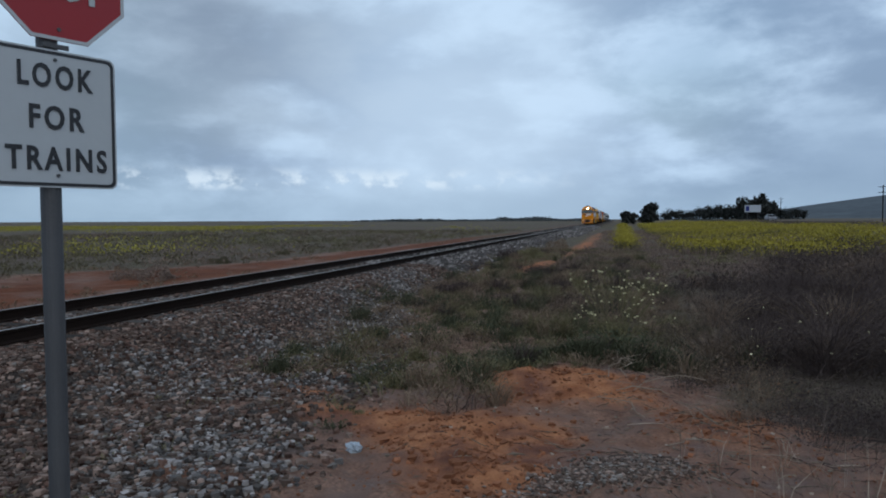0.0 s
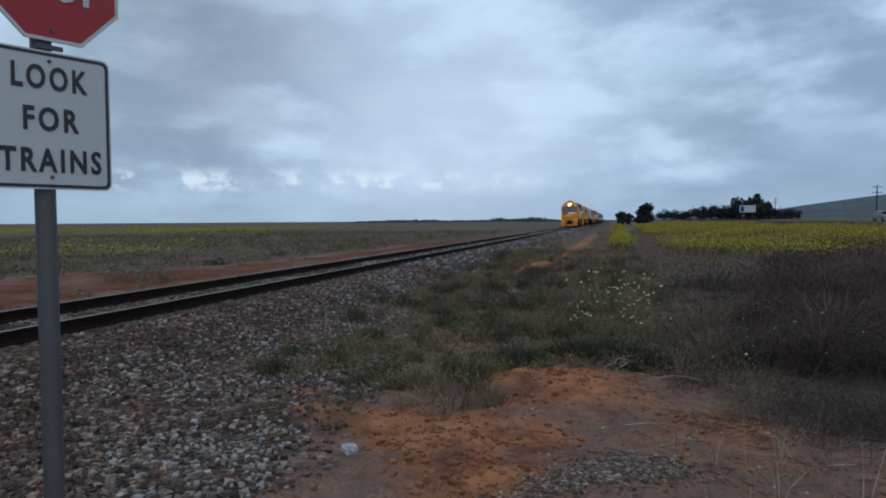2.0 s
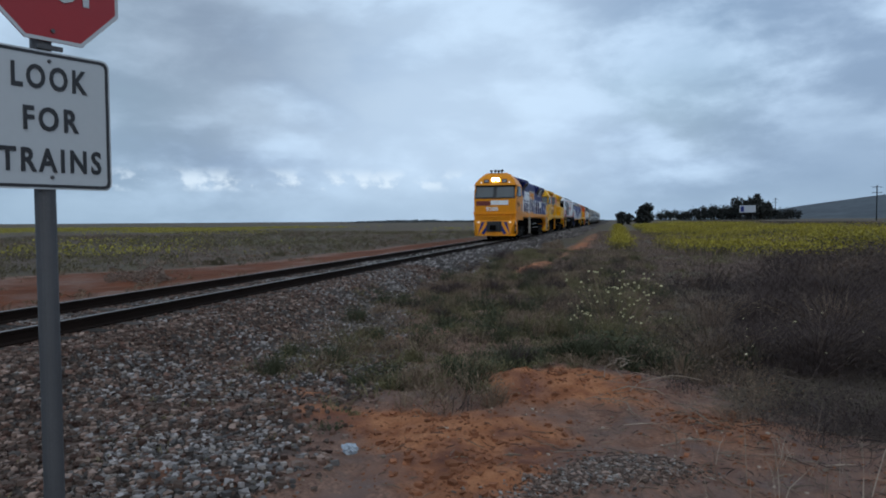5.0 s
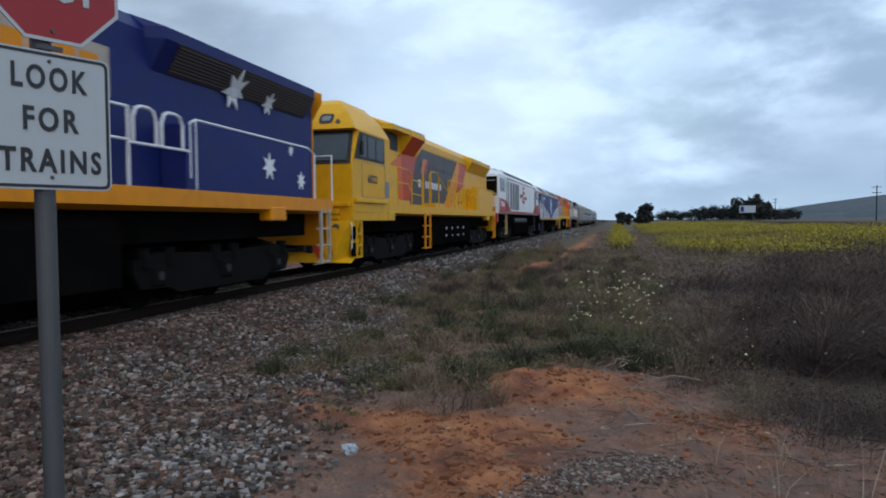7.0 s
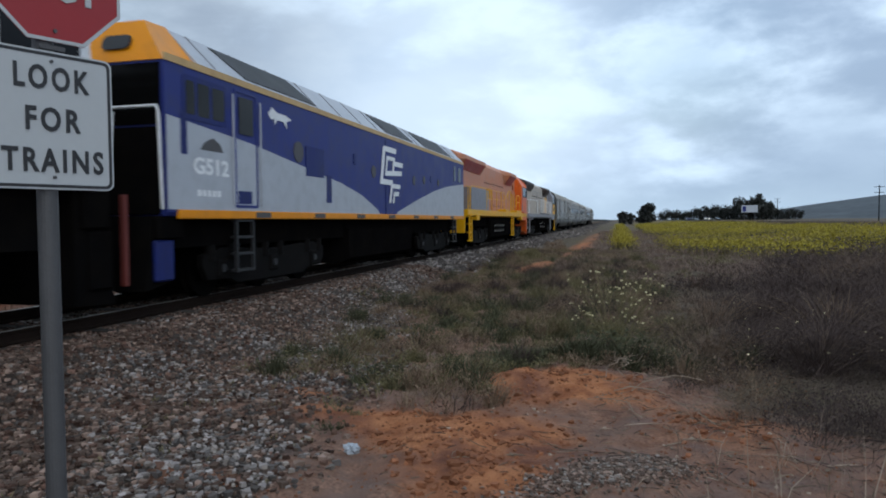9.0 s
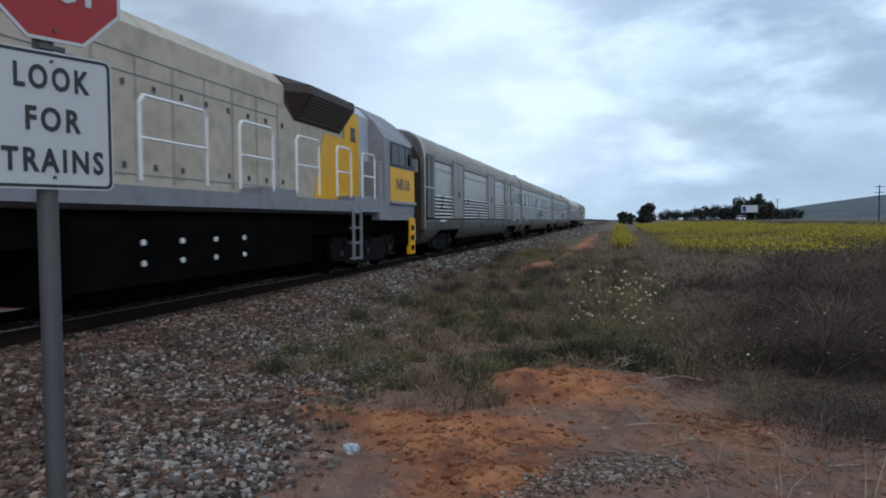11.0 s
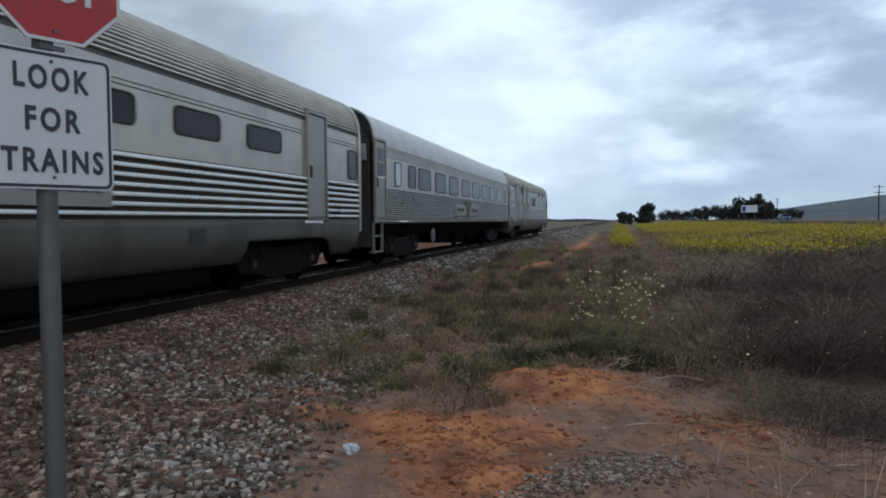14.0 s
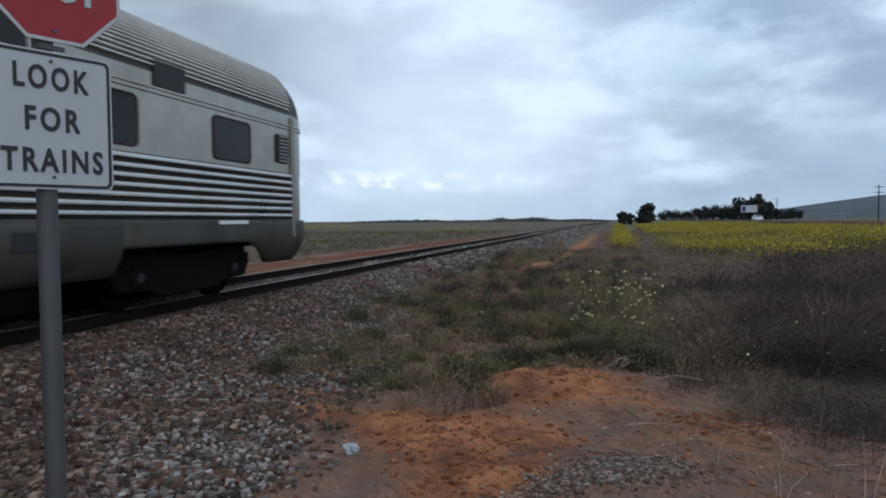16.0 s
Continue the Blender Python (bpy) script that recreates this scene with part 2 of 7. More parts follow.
M = dict(
    yellow=material("yellow_paint", (0.66, 0.235, 0.004), 0.42, dirt=GRIME, dirt_amount=0.15, var=0.12, bump=0.03),
    gold=material("golden_yellow_paint", (0.68, 0.345, 0.006), 0.42, dirt=GRIME, dirt_amount=0.15, var=0.12, bump=0.03),
    blue=material("dark_blue_paint", (0.010, 0.018, 0.112), 0.5, dirt=(0.02, 0.02, 0.03), dirt_amount=0.3, var=0.2, bump=0.03),
    violet=material("violet_blue_paint", (0.020, 0.031, 0.158), 0.5, dirt=(0.05, 0.05, 0.07), dirt_amount=0.35, var=0.2, bump=0.03),
    silver=material("silver_grey_paint", (0.39, 0.41, 0.445), 0.45, metal=0.1, dirt=(0.2, 0.2, 0.2), dirt_amount=0.25, var=0.08, bump=0.03),
    grey=material("mid_grey_paint", (0.20, 0.20, 0.22), 0.45, dirt=GRIME, dirt_amount=0.3, var=0.15, bump=0.03),
    charcoal=material("charcoal_paint", (0.075, 0.072, 0.075), 0.5, dirt=GRIME, dirt_amount=0.3, var=0.2, bump=0.03),
    white=material("white_paint", (0.70, 0.71, 0.72), 0.38, dirt=(0.45, 0.43, 0.4), dirt_amount=0.25, var=0.06, bump=0.02),
    red=material("red_paint", (0.36, 0.025, 0.02), 0.4, dirt=GRIME, dirt_amount=0.3, var=0.12, bump=0.03),
    orange=material("orange_paint", (0.62, 0.11, 0.015), 0.4, dirt=GRIME, dirt_amount=0.25, var=0.12, bump=0.03),
    salmon=material("faded_orange_paint", (0.50, 0.20, 0.11), 0.5, dirt=(0.3, 0.25, 0.22), dirt_amount=0.35, var=0.15, bump=0.03),
    sand=material("sand_beige_paint", (0.42, 0.36, 0.29), 0.5, dirt=GRIME, dirt_amount=0.3, var=0.15, bump=0.03),
    maroon=material("maroon_grille", (0.13, 0.022, 0.016), 0.6, var=0.3, stretch=(1, 12, 1), fine=12),
    brown=material("dark_brown_grille", (0.035, 0.022, 0.018), 0.6, var=0.3, stretch=(1, 12, 1), fine=12),
    # near black: grime plus the deep shade under the vehicles, put into the colour
    under=material("shaded_sooty_underframe", (0.0045, 0.0042, 0.0042), 0.75, var=0.5, dirt=(0.010, 0.008, 0.006), dirt_amount=0.4),
    frame=material("shaded_oily_bogie_frame", (0.006, 0.0054, 0.0052), 0.8, var=0.5, dirt=(0.011, 0.009, 0.0075), dirt_amount=0.4),
    black=material("black_rubber", (0.012, 0.012, 0.013), 0.6, var=0.3),
    rooftop=material("dark_roof_paint", (0.05, 0.052, 0.056), 0.6, var=0.3, dirt=(0.1, 0.1, 0.1), dirt_amount=0.4),
    steel=material("fluted_stainless_steel", (0.39, 0.355, 0.31), 0.33, metal=0.95, var=0.12, scale=0.7, fine=20, bump=0.04, dirt=(0.16, 0.14, 0.12),
                   dirt_amount=0.35),
    rib=material("bright_steel_rib", (0.62, 0.60, 0.56), 0.3, metal=0.95, var=0.1, scale=0.7, fine=20, bump=0.03, dirt=(0.3, 0.27, 0.24), dirt_amount=0.3),
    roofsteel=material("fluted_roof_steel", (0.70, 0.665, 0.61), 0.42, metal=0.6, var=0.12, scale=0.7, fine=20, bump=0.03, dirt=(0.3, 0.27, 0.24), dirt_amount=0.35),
    vermilion=material("vermilion_paint", (0.48, 0.052, 0.018), 0.42, dirt=GRIME, dirt_amount=0.25, var=0.12, bump=0.03),
    deepgreen=material("dark_green_weed", (0.065, 0.067, 0.039), 0.85, var=0.4, scale=1.8, bump=0, island=True, spread_by=0.5),
    faded=material("faded_mauve_brown_weed", (0.179, 0.131, 0.105), 0.9, var=0.4, scale=0.5, bump=0, island=True, spread_by=0.5),
    tan=material("tan_stripe_paint", (0.50, 0.33, 0.15), 0.5, dirt=GRIME, dirt_amount=0.25, var=0.12, bump=0.02),
    tawny=material("tawny_brown_weed", (0.183, 0.130, 0.090), 0.9, var=0.5, scale=1.8, bump=0, island=True, spread_by=0.45),
    tinted=material("grey_tinted_pane", (0.022, 0.022, 0.024), 0.12, var=0.2, bump=0.0),
    plain=material("brushed_stainless_steel", (0.264, 0.251, 0.231), 0.42, metal=0.8, var=0.12, scale=0.6, fine=24, bump=0.04, dirt=(0.14, 0.125, 0.108), dirt_amount=0.35, stretch=(1, 0.4, 1)),
    skirt=material("dusty_steel_skirt", (0.076, 0.070, 0.060), 0.6, metal=0.35, var=0.4, scale=0.8, dirt=(0.030, 0.025, 0.020), dirt_amount=0.75, stretch=(1, 1.0, 0.3)),
    # dark steel; on coach ends the shade between vehicles is put into this colour
    dusk=material("dark_and_shaded_steel", (0.036, 0.029, 0.025), 0.75, metal=0.0, var=0.3, dirt=GRIME, dirt_amount=0.5),
    glass=material("tinted_window_glass", (0.004, 0.004, 0.004), 0.1, var=0.2, bump=0.0),
    clear=material("pale_blind_glass", (0.32, 0.36, 0.40), 0.15, var=0.1, bump=0.0),
    # base colour lightened and blued to hold a sky reflection
    screen=material("sky_tinted_windscreen", (0.045, 0.056, 0.060), 0.1, var=0.2, bump=0.0),
    lamp=material("lit_headlamp", (1, 0.9, 0.7), 0.3, glow=40.0, bump=0),
    carlamp=material("lit_car_lamp", (1, 0.95, 0.85), 0.3, glow=1.2, bump=0),
    marker=material("marker_lens", (0.7, 0.55, 0.4), 0.2, glow=0.35, bump=0),
    galv=material("galvanised_steel", (0.066, 0.066, 0.069), 0.6, metal=0.2, var=0.25, scale=6, fine=80),
    signred=material("sign_red_sheeting", (0.26, 0.008, 0.012), 0.45, var=0.08, bump=0.02),
    signwhite=material("sign_white_sheeting", (0.39, 0.41, 0.42), 0.45, var=0.06, bump=0.02),
    signblack=material("sign_black_ink", (0.012, 0.012, 0.014), 0.5, var=0.1, bump=0.0),
    rail=material("worn_rail_steel", (0.22, 0.195, 0.175), 0.5, metal=0.6, var=0.3),
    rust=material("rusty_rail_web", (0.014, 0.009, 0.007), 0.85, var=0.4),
    sleeper=material("weathered_sleeper", (0.06, 0.052, 0.046), 0.9, var=0.35, objvar=True),
    stone=material("ballast_stone", (0.142, 0.100, 0.080), 0.9, var=0.4, scale=3, island=True, spread_by=1.5, skew=2.5),
    pale=material("pale_crushed_stone", (0.182, 0.158, 0.140), 0.9, var=0.35, scale=3, island=True),
    slate=material("blue_grey_stone", (0.176, 0.157, 0.147), 0.9, var=0.4, scale=3, island=True, spread_by=1.7, skew=2.0),
    brownstone=material("red_brown_stone", (0.087, 0.052, 0.040), 0.9, var=0.4, scale=3, island=True, spread_by=1.5, skew=2.0),
    dry=material("dry_brown_grass", (0.150, 0.115, 0.086), 0.9, var=0.5, scale=0.9, bump=0, island=True, spread_by=0.9),
    dusky=material("purple_brown_dry_weed", (0.065, 0.048, 0.043), 0.9, var=0.5, scale=1.4, bump=0, island=True, spread_by=0.5),
    clod=material("red_soil_clod", (0.213, 0.088, 0.046), 0.95, var=0.5, scale=2, fine=40, island=True, spread_by=0.6),
    straw=material("pale_straw", (0.25, 0.195, 0.15), 0.9, var=0.3, bump=0, island=True),
    green=material("dull_green_grass", (0.142, 0.123, 0.064), 0.85, var=0.5, scale=2.2, bump=0, island=True, spread_by=0.5),
    scrub=material("olive_scrub_leaf", (0.095, 0.081, 0.050), 0.85, var=0.4, scale=0.2, bump=0, island=True, spread_by=0.35),
    canola=material("yellow_flower_field", (0.288, 0.236, 0.036), 0.8, var=0.55, scale=0.25, bump=0, island=True, spread_by=0.35),
    petal=material("cream_flower_petal", (0.50, 0.45, 0.27), 0.8, var=0.25, bump=0, island=True),
    bark=material("dark_tree_bark", (0.04, 0.03, 0.025), 0.95, var=0.3),
    # leaf tone greyed a little to carry slight haze
    leaf=material("dark_tree_leaf", (0.034, 0.036, 0.033), 0.9, var=0.4, bump=0, island=True),
    # distance haze is mixed into the hill's own colour
    hill=material("haze_tinted_hillside", (0.089, 0.100, 0.109), 0.95, var=0.45, scale=0.012, fine=0.05, bump=0),
    haze=material("haze_tinted_foliage", (0.075, 0.083, 0.085), 0.95, var=0.4, scale=0.05, bump=0, island=True, spread_by=0.5),
    mustard=material("yellow_green_weed", (0.27, 0.235, 0.050), 0.85, var=0.5, scale=0.3, bump=0, island=True, spread_by=0.5),
    # shade between the roof ribs is put into this dark groove colour
    groove=material("shaded_steel_groove", (0.062, 0.059, 0.054), 0.6, metal=0.2, var=0.3, dirt=GRIME, dirt_amount=0.4),
    smoothroof=material("smooth_grey_coach_roof", (0.44, 0.445, 0.445), 0.5, metal=0.3, var=0.14, scale=0.6, bump=0.03, dirt=(0.2, 0.19, 0.18), dirt_amount=0.4),
    asphalt=material("road_asphalt", (0.05, 0.05, 0.052), 0.9, var=0.3),
    carwhite=material("white_car_paint", (0.7, 0.71, 0.72), 0.3, var=0.05, bump=0),
    cargrey=material("grey_car_paint", (0.18, 0.18, 0.19), 0.3, var=0.05, bump=0),
    carblue=material("dark_blue_car_paint", (0.03, 0.04, 0.09), 0.3, var=0.05, bump=0),
)


# ------------------------------------------------------------ mesh helpers
FLIP = None  # turn applied to the parts of a vehicle that runs tail first


def finish(name, bm, mat, parent=None, label="", smooth=False):
    if FLIP is not None and parent is not None:
        bmesh.ops.transform(bm, matrix=FLIP, verts=bm.verts)
    bmesh.ops.recalc_face_normals(bm, faces=bm.faces)
    me = bpy.data.meshes.new(name)
    bm.to_mesh(me)
    bm.free()
    if smooth:
        for p in me.polygons:
            p.use_smooth = True
    me.materials.append(M[mat] if isinstance(mat, str) else mat)
    ob = new(name, me)
    if parent is not None:
        ob.parent = parent
    if label:
        ob["label"] = label
    return ob


def part(name, bm, mat, parent, label="", smooth=False):
    return finish(name, bm, mat, parent, label, smooth)


def box(bm, x0, x1, y0, y1, z0, z1, bevel=0.0):
    vs = [bm.verts.new((x, y, z)) for x in (x0, x1) for y in (y0, y1) for z in (z0, z1)]
    fs = [bm.faces.new([vs[i] for i in q]) for q in ((0, 1, 3, 2), (4, 6, 7, 5), (0, 4, 5, 1), (2, 3, 7, 6), (0, 2, 6, 4), (1, 5, 7, 3))]
    if bevel:
        bmesh.ops.bevel(bm, geom=list({e for f in fs for e in f.edges}), offset=bevel, segments=1, affect="EDGES")
    return bm


def boxes(*args, bevel=0.0):
    bm = bmesh.new()
    for a in args:
        box(bm, *a, bevel=bevel)
    return bm


def loft(bm, rings, caps=True):
    rows = [[bm.verts.new(p) for p in ring] for ring in rings]
    n = len(rows[0])
    for r0, r1 in zip(rows, rows[1:]):
        for i in range(n):
            bm.faces.new((r0[i], r0[(i + 1) % n], r1[(i + 1) % n], r1[i]))
    if caps:
        bm.faces.new(rows[0][::-1])
        bm.faces.new(rows[-1])
    return bm


def along_y(bm, outline, y0, y1):
    """A closed outline of (x, z) drawn out along the track."""
    return loft(bm, [[(x, y, z) for x, z in outline] for y in (y0, y1)])


def along_x(bm, outline, x0, x1):
    """A closed outline of (y, z) drawn out across the track."""
    return loft(bm, [[(x, y, z) for y, z in outline] for x in (x0, x1)])


def both(right):
    """The right half of an outline, from below upwards, mirrored and closed."""
    return right + [(-x, z) for x, z in reversed(right)]


def tube(bm, pts, r=0.02, n=6):
    pts = [Vector(p) for p in pts]
    rings = []
    for i, p in enumerate(pts):
        d = (pts[min(i + 1, len(pts) - 1)] - pts[max(i - 1, 0)]).normalized()
        q = d.to_track_quat("Z", "Y")
        rings.append([p + q @ Vector((r * math.cos(k * math.tau / n), r * math.sin(k * math.tau / n), 0)) for k in range(n)])
    return loft(bm, rings)


def disc(bm, centre, axis, r, h, n=20, r2=None):
    c, q = Vector(centre), Vector(axis).to_track_quat("Z", "Y")
    r2 = r if r2 is None else r2
    return loft(bm, [[c + q @ Vector((rr * math.cos(k * math.tau / n), rr * math.sin(k * math.tau / n), z)) for k in range(n)]
                     for rr, z in ((r, -h / 2), (r2, h / 2))])


def slab(bm, pts, thick):
    """A plate over a flat outline, thick along its normal to both sides."""
    pts = [Vector(p) for p in pts]
    nrm = (pts[1] - pts[0]).cross(pts[2] - pts[0]).normalized() * (thick / 2)
    return loft(bm, [[p - nrm for p in pts], [p + nrm for p in pts]])


def round_rect(a0, a1, b0, b1, r, n=3):
    pts = []
    for ca, cb, k in ((a1 - r, b1 - r, 0), (a0 + r, b1 - r, 1), (a0 + r, b0 + r, 2), (a1 - r, b0 + r, 3)):
        for i in range(n + 1):
            t = (k + i / n) * math.pi / 2
            pts.append((ca + r * math.cos(t), cb + r * math.sin(t)))
    return pts


def side_plate(bm, x, outline, thick=0.012):
    """A plate on a vehicle's flank at x, over an outline of (y, z)."""
    return loft(bm, [[(x - thick / 2, y, z) for y, z in outline], [(x + thick / 2, y, z) for y, z in outline]])


def ring_plate(bm, x, outer, inner, thick):
    rows = [[bm.verts.new((xx, y, z)) for y, z in o] for xx, o in ((x - thick / 2, outer), (x + thick / 2, outer), (x + thick / 2, inner), (x - thick / 2, inner))]
    n = len(outer)
    for a, b in zip(rows, rows[1:] + rows[:1]):
        for i in range(n):
            bm.faces.new((a[i], a[(i + 1) % n], b[(i + 1) % n], b[i]))
    return bm


def lettering(name, words, mat, parent, place, size, width=None, label="", bold=0.0, space=1.0):
    """Raised lettering; place maps the text's own plane into its parent's space. The block is centred and fitted to width."""
    cu = bpy.data.curves.new("letters", "FONT")
    cu.body, cu.size, cu.align_x, cu.align_y = words, size, "CENTER", "CENTER"
    cu.extrude, cu.offset, cu.resolution_u, cu.space_character = 0.003, bold, 3, space
    ob = bpy.data.objects.new("letters", cu)
    scene.collection.objects.link(ob)
    bpy.context.view_layer.update()
    me = bpy.data.meshes.new_from_object(ob)
    bpy.data.objects.remove(ob)
    bm = bmesh.new()
    bm.from_mesh(me)
    xs = [v.co.x for v in bm.verts]
    wide = max(xs) - min(xs)
    k = width / wide if width else 1.0
    mid = (max(xs) + min(xs)) / 2
    ys = [v.co.y for v in bm.verts]
    midy = (max(ys) + min(ys)) / 2
    bmesh.ops.transform(bm, matrix=place @ Matrix.Diagonal((k, 1, 1, 1)) @ Matrix.Translation((-mid, -midy, 0)), verts=bm.verts)
    return part(name, bm, mat, parent, label)


def flank(x, y, z, side=1):
    """The plane of a vehicle's flank for lettering(): reads along +y on the +x side."""
    return Matrix(((0, 0, side, x), (side, 0, 0, y), (0, 1, 0, z), (0, 0, 0, 1)))


def thing(name, label, category, group=""):
    ob = new(name)
    ob.empty_display_size = 0.5
    return tagged(ob, label, category, group)


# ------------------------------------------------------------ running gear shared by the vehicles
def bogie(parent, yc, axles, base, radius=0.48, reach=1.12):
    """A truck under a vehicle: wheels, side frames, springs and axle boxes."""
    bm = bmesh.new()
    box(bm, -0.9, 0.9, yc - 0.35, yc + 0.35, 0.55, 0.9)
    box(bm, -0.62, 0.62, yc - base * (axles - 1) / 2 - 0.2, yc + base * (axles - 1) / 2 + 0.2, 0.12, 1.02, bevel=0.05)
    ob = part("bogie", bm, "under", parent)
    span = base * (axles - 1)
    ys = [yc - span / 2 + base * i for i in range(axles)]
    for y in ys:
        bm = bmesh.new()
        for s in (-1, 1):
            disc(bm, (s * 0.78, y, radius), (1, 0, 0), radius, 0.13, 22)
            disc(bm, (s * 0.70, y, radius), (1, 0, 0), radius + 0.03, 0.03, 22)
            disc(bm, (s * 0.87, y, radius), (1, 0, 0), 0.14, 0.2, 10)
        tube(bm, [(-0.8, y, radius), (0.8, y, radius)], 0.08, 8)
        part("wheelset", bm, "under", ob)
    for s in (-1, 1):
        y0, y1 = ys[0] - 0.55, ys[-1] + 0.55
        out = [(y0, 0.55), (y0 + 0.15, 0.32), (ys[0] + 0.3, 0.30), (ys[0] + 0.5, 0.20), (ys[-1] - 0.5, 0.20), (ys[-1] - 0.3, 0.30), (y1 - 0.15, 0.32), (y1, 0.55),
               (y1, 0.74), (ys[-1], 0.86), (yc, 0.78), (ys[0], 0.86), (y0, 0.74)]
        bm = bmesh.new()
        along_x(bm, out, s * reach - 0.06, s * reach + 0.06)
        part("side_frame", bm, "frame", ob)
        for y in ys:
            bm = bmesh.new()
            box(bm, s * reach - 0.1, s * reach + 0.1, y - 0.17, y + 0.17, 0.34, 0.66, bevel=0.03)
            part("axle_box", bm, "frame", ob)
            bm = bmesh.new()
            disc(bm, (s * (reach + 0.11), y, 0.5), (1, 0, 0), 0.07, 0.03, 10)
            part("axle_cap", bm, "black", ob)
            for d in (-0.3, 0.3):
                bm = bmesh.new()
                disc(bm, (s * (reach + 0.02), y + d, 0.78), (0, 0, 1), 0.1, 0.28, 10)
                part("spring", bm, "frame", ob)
    return ob


def coupler(parent, y, d):
    bm = bmesh.new()
    box(bm, -0.12, 0.12, min(y, y + d * 0.55), max(y, y + d * 0.55), 0.72, 0.95, bevel=0.03)
    box(bm, -0.2, 0.2, min(y + d * 0.4, y + d * 0.65), max(y + d * 0.4, y + d * 0.65), 0.66, 1.0, bevel=0.05)
    part("coupler", bm, "under", parent)


def ladder(parent, mat, s, y0, y1, z0, z1, x=1.46, rungs=4):
    for y in (y0, y1):
        part("ladder_stile", boxes((s * x - 0.03, s * x + 0.03, y - 0.025, y + 0.025, z0, z1)), mat, parent)
    for i in range(rungs):
        z = z0 + 0.03 + (z1 - z0 - 0.1) * i / max(1, rungs - 1)
        lo, hi = sorted((s * (x - 0.12), s * (x + 0.03)))
        part("ladder_rung", boxes((lo, hi, y0, y1, z - 0.02, z + 0.02)), mat, parent)


def rail_run(parent, mat, pts, posts=(), foot=1.8, mid=None, r=0.022):
    """A handrail along the points, with posts down to the walkway and a middle rail."""
    bm = bmesh.new()
    tube(bm, pts, r)
    if mid:
        tube(bm, [(p[0], p[1], p[2] - mid) for p in pts], r * 0.85)
    for p in posts:
        tube(bm, [(p[0], p[1], foot), p], r)
    return part("handrail", bm, mat, parent)


def star(y, z, r, points=7):
    return [(y + (r if k % 2 == 0 else r * 0.45) * math.sin(k * math.pi / points), z + (r if k % 2 == 0 else r * 0.45) * math.cos(k * math.pi / points))
            for k in range(2 * points)]


# ------------------------------------------------------------ hood locomotives
def hood_loco(label, length, c, tail_first=False, number="", number_mat="signblack", nose_stripes=False, lit=False):
    """A six-axle hood unit with a wide cab. c: materials of cab, hood, sill, rails, flare and lower side."""
    global FLIP
    ob = thing("diesel_locomotive", label, "locomotive", "locomotives hauling the train")
    FLIP = pose(0, length, 0, 0, 0, 180) if tail_first else None
    L, tail = length, c.get("tail", 0.0)
    # cab: side outline drawn across, narrowed towards the roof and the brow
    bm = bmesh.new()
    along_x(bm, [(0.0, 1.33), (-0.02, 2.76), (0.38, 3.66), (2.95, 3.68), (2.95, 1.33)], -1.45, 1.45)
    along_x(bm, [(0.38, 3.665), (0.14, 3.70), (0.22, 3.88), (0.40, 4.14), (0.66, 4.42), (0.95, 4.57), (2.95, 4.60), (2.95, 4.14), (2.95, 3.684)], -1.45, 1.45)
    for v in bm.verts:
        if v.co.z > 3.68:
            v.co.x *= 1 - 0.62 * (v.co.z - 3.68) ** 1.5
        if v.co.y < 0.2 and v.co.z < 3.0:
            v.co.x *= 0.985
    cab = part("cab", bm, c["cab"], ob)
    bm = bmesh.new()
    slab(bm, [(-1.38, -0.035, 2.79), (1.38, -0.035, 2.79), (1.33, 0.345, 3.66), (-1.33, 0.345, 3.66)], 0.03)
    part("windscreen_surround", bm, "black", cab)
    for x0, x1 in ((-1.29, -0.12), (0.12, 1.29)):
        bm = bmesh.new()
        k = 0.04
        slab(bm, [(x0, -0.035 + k * 0.4, 2.86), (x1, -0.035 + k * 0.4, 2.86), (x1 * 0.97, 0.29, 3.58), (x0 * 0.97, 0.29, 3.58)], 0.06)
        part("windscreen", bm, "screen", cab)
    bm = boxes((-1.36, 1.36, -0.12, 0.0, 1.70, 1.80), (-1.1, 1.1, -0.2, 0.0, 1.50, 1.62), (-1.1, 1.1, -0.2, 0.0, 1.36, 1.46), bevel=0.01)
    part("anti_climber", bm, c["cab"], ob)
    bm = bmesh.new()
    along_x(bm, [(-0.06, 0.25), (-0.45, 0.28), (-0.2, 1.33), (0.5, 1.33), (0.5, 0.5)], -1.4, 1.4)
    for v in bm.verts:
        if v.co.z < 0.4 and v.co.y < -0.3:
            v.co.x *= 0.72
    pilot = part("pilot", bm, c.get("pilot", c["cab"]), ob)
    for s in (-1, 1):
        for k in range(4 if nose_stripes else 0):
            bm = bmesh.new()
            x0 = 0.16 + 0.24 * k
            slab(bm, [(s * x0, -0.265, 1.2), (s * (x0 + 0.24), -0.265, 1.2), (s * min(1.14, x0 + 0.74), -0.41, 0.44), (s * min(1.08, x0 + 0.5), -0.43, 0.36)], 0.05)
            part("stripe", bm, nose_stripes if k % 2 == 0 else c["cab"], pilot)
    bm = boxes((-0.32, 0.32, -0.5, -0.2, 0.55, 1.25), (-0.5, -0.3, -0.42, -0.2, 0.5, 1.25), (0.3, 0.5, -0.42, -0.2, 0.5, 1.25), bevel=0.03)
    part("drawgear", bm, "black", pilot)
    coupler(ob, -0.3, -1)
    # lights
    for x in (-0.16, 0.16):
        bm = bmesh.new()
        disc(bm, (x, 0.34, 4.06), (0, -1, 0.7), 0.105, 0.1, 16)
        part("headlight", bm, "lamp" if lit else "charcoal", cab)
